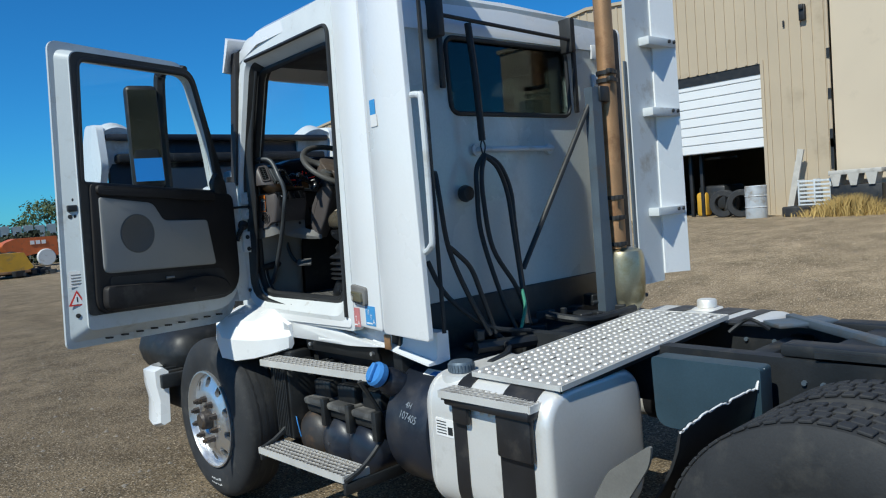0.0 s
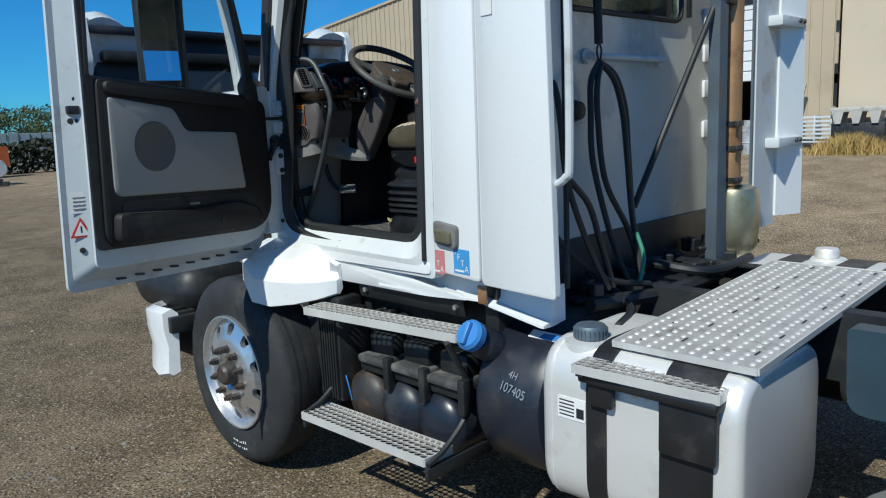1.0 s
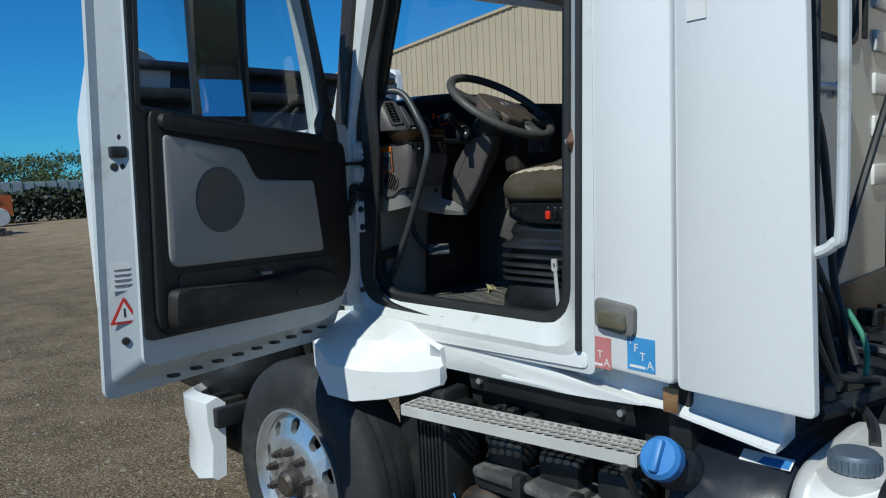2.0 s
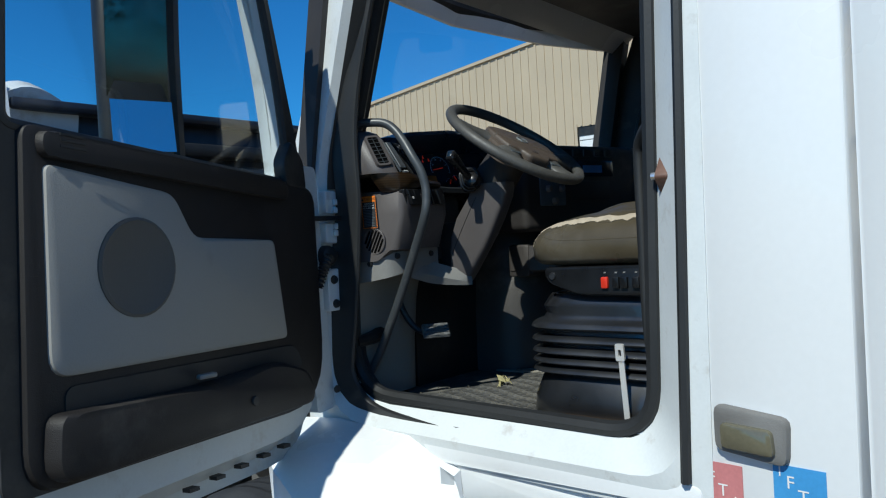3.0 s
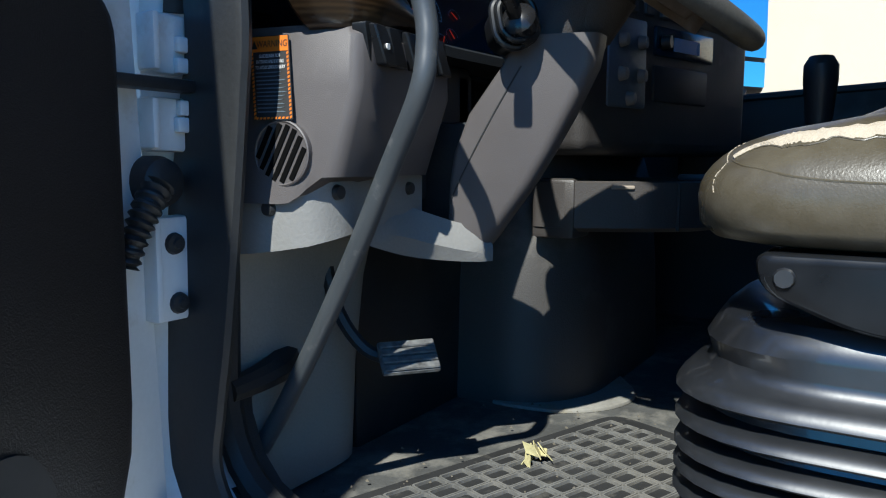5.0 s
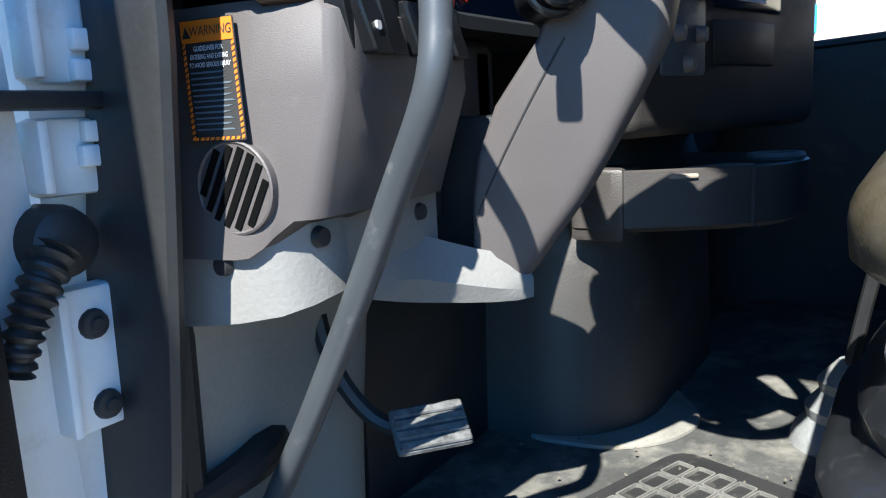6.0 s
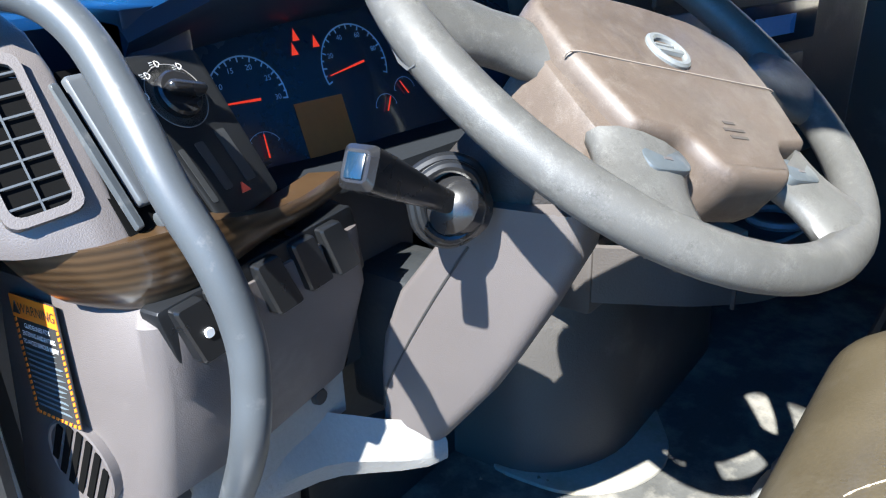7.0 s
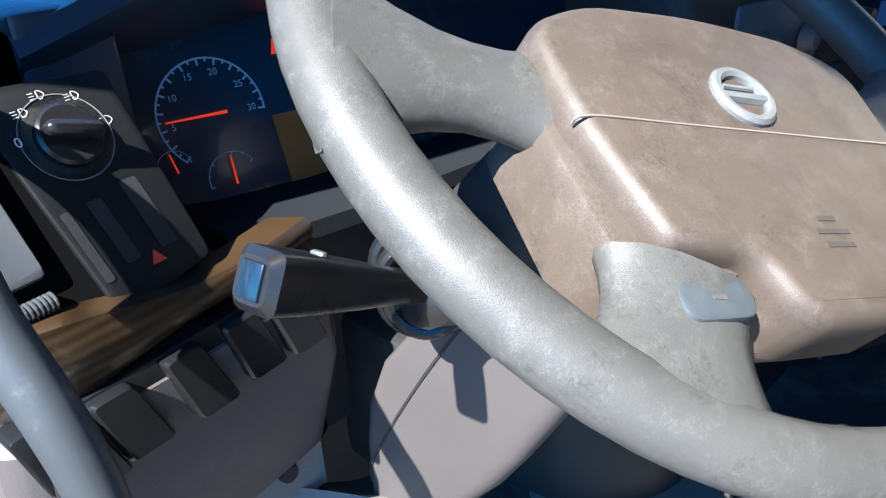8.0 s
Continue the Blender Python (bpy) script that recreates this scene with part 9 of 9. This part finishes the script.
    for z, y, k in ((1.80, -1.27, 0.02), (1.86, -1.27, 0.0), (2.1, -1.30, 0.0), (2.4, -1.36, 0.02), (2.52, -1.385, 0.07), (2.55, -1.39, 0.12)):
        rings.append([V(q.x, q.y, z) for q in rpoly([(-0.58 + k, y), (-0.07 - k, y), (-0.07 - k, y - 0.13 + k * 0.3), (-0.58 + k, y - 0.13 + k * 0.3)], 0.05, 4)])
    part("backrest", skin(bm, rings), BROWN, s)


seat()


TRAYBROWN = mat("dark_taupe_tray", (0.052, 0.046, 0.043), 0.45, vary=0.1, scale=6, bump=0.3, fine=300)
BOOT = mat("dusty_grey_boot", (0.2, 0.205, 0.205), 0.55, vary=0.2, scale=10, bump=0.4, dirt=(0.32, 0.32, 0.31), dirt_amount=0.4, dirt_scale=8)


def middle_of_cab():
    # engine cover
    bm = B()
    rings = []
    for z, k in ((1.228, 0.0), (1.5, 0.01), (1.72, 0.03), (1.80, 0.06)):
        rings.append([V(p.x, p.y, z) for p in rpoly([(0.0 + k, 0.0), (0.02 + k, -0.30 + k), (0.16, -0.40 + k), (0.75, -0.40 + k), (0.85, -0.2), (0.85, 0.0)], [0.02, 0.10, 0.10, 0.1, 0.1, 0.02], 5)])
    part("engine_cover", skin(bm, rings), mat("engine_cover_grey", (0.05, 0.046, 0.043), 0.5, vary=0.12, scale=5, bump=0.4, fine=300, dirt=(0.13, 0.12, 0.11), dirt_amount=0.25), truck, "dark moulded engine cover", angle=50)
    # cup tray
    bm = B()
    o = rpoly([(0.015, -0.30), (0.018, -0.385), (0.10, -0.535), (0.185, -0.632), (0.32, -0.66), (0.52, -0.60), (0.55, -0.3)], [0.02, 0.03, 0.02, 0.05, 0.06, 0.06, 0.02], 4)
    at = plane_map((0, 0, 0), (1, 0, 0), (0, 1, 0))
    i = [((p.x - 0.27) * 0.9 + 0.27, (p.y + 0.45) * 0.9 - 0.45) for p in o]
    skin(bm, [[at(p, 1.635) for p in i], [at(p, 1.645) for p in o], [at(p, 1.742) for p in o], [at(p, 1.745) for p in [((p.x - 0.27) * 0.97 + 0.27, (p.y + 0.45) * 0.97 - 0.45) for p in o]], [at(p, 1.70) for p in i]])
    tr = part("cup_tray", bm, TRAYBROWN, truck, "taupe moulded cup tray under the dash")
    part("tray_seam", block(B(), (0.140, -0.588, 1.69), (0.006, 0.006, 0.1), None), INK, tr)
    bm = B()
    tube(bm, [V(0.28 + 0.045 * math.cos(a), -0.60 + 0.045 * math.sin(a), 1.752) for a in (2 * math.pi * k / 20 for k in range(20))], 0.007, 6, 1, closed=True)
    part("cup_ring", bm, GALV, tr)
    for x, y, a, sz in ((0.12, -0.46, 30, (0.12, 0.05, 0.008)), (0.18, -0.52, -25, (0.13, 0.06, 0.012)), (0.08, -0.38, 70, (0.10, 0.04, 0.006))):
        bm = B()
        block(bm, (x, y, 1.724 + sz[2]), sz, Matrix.Rotation(radians(a), 4, "Z"), 0.003)
        solo("folded_paper", bm, mat("kraft_paper", (0.3, 0.25, 0.2), 0.8, vary=0.1), "crumpled tan paper lying in the cup tray", "paper", "papers in the tray")
    part("tray_bracket", box(B(), 0.02, 0.12, -0.40, -0.30, 1.62, 1.75, 0.01), TRAYBROWN, tr)
    # centre stack, turned towards the driver
    m = Matrix.Translation((0.28, -0.42, 1.95)) @ Matrix.Rotation(radians(-16), 4, "Z")
    cs = part("centre_console", box(B(), -0.30, 0.40, -0.10, 0.42, -0.15, 0.20, 0.03, 3, m), BROWN, truck, "dark centre dash with radio and dials")
    part("radio", box(B(), -0.05, 0.20, -0.108, -0.09, 0.07, 0.135, 0.005, 2, m), SCREEN, cs)
    part("radio_display", box(B(), 0.02, 0.13, -0.110, -0.107, 0.085, 0.115, 0, 1, m), mat("blue_radio_face", (0.07, 0.2, 0.42), 0.3), cs)
    part("radio_knob", lathe(B(), [(0.0, -0.02), (0.014, -0.02), (0.016, 0.0)], m @ V(-0.025, -0.108, 0.1), "y", 16), BLACK, cs)
    part("storage_slot", box(B(), -0.05, 0.18, -0.106, -0.09, -0.03, 0.05, 0.005, 2, m), INK, cs)
    part("dial_plate", box(B(), -0.22, -0.08, -0.106, -0.09, -0.05, 0.14, 0.008, 2, m), GALV, cs)
    for x, z in ((-0.18, 0.09), (-0.11, 0.09), (-0.18, 0.02), (-0.11, 0.02), (-0.15, -0.03)):
        part("heater_dial", lathe(B(), [(0.0, -0.018), (0.012, -0.016), (0.016, 0.0)], m @ V(x, -0.106, z), "y", 14), GREYTRIM, cs)
    for k in range(7):
        part("dash_switch", box(B(), -0.22 + k * 0.062, -0.18 + k * 0.062, -0.108, -0.10, 0.15, 0.185, 0.004, 1, m), BLACK, cs)
    part("right_dash", box(B(), 0.5, CX + 1.03, -0.30, 0.0, 1.70, 2.12, 0.04), BROWN, truck)
    # gear lever
    bm = B()
    tube(bm, [(0.24, -0.72, 1.24), (0.225, -0.76, 1.5), (0.20, -0.835, 1.87)], 0.012, 8, 4)
    g = part("gear_lever", bm, BLACK, truck, "black gear lever with a moulded knob")
    bm = B()
    rings = []
    for z, a, b, dx in ((1.84, 0.022, 0.022, 0), (1.90, 0.03, 0.028, 0), (1.945, 0.040, 0.032, -0.004), (1.975, 0.042, 0.032, -0.006), (1.992, 0.03, 0.022, -0.008)):
        rings.append([V(0.195 + dx + a * math.cos(q), -0.84 + b * math.sin(q), z) for q in (2 * math.pi * k / 16 for k in range(16))])
    part("lever_knob", skin(bm, rings), BLACK, g)
    part("lever_boot", lathe(B(), [(0.10, 0), (0.09, 0.03), (0.07, 0.05), (0.075, 0.07), (0.05, 0.10), (0.055, 0.12), (0.02, 0.16)], (0.245, -0.74, 1.228), "z", 20), BOOT, g)
    # passenger mirror outside the far window, small look-down mirror over it
    mm = Matrix.Translation((1.50, -0.42, 2.36)) @ Matrix.Rotation(radians(-30), 4, "Z")
    pm = part("passenger_mirror", box(B(), -0.13, 0.13, -0.045, 0.05, -0.32, 0.31, 0.03, 3, mm), BLACK, truck, "black passenger mirror reflecting blue sky")
    part("main_mirror", box(B(), -0.105, 0.105, -0.052, -0.047, -0.19, 0.285, 0, 1, mm @ Matrix.Rotation(radians(-1), 4, "X")), MIRROR, pm)
    part("wide_mirror", box(B(), -0.105, 0.105, -0.052, -0.047, -0.295, -0.205, 0, 1, mm), MIRROR, pm)
    part("mirror_arm", tube(B(), [(1.35, -0.3, 2.05), (1.42, -0.42, 2.02), (1.5, -0.44, 2.05)], 0.03, 8, 3), BLACK, pm)
    part("look_down_mirror", box(B(), 1.40, 1.56, -0.92, -0.72, 2.66, 2.78, 0.03, 3), BLACK, truck)


middle_of_cab()
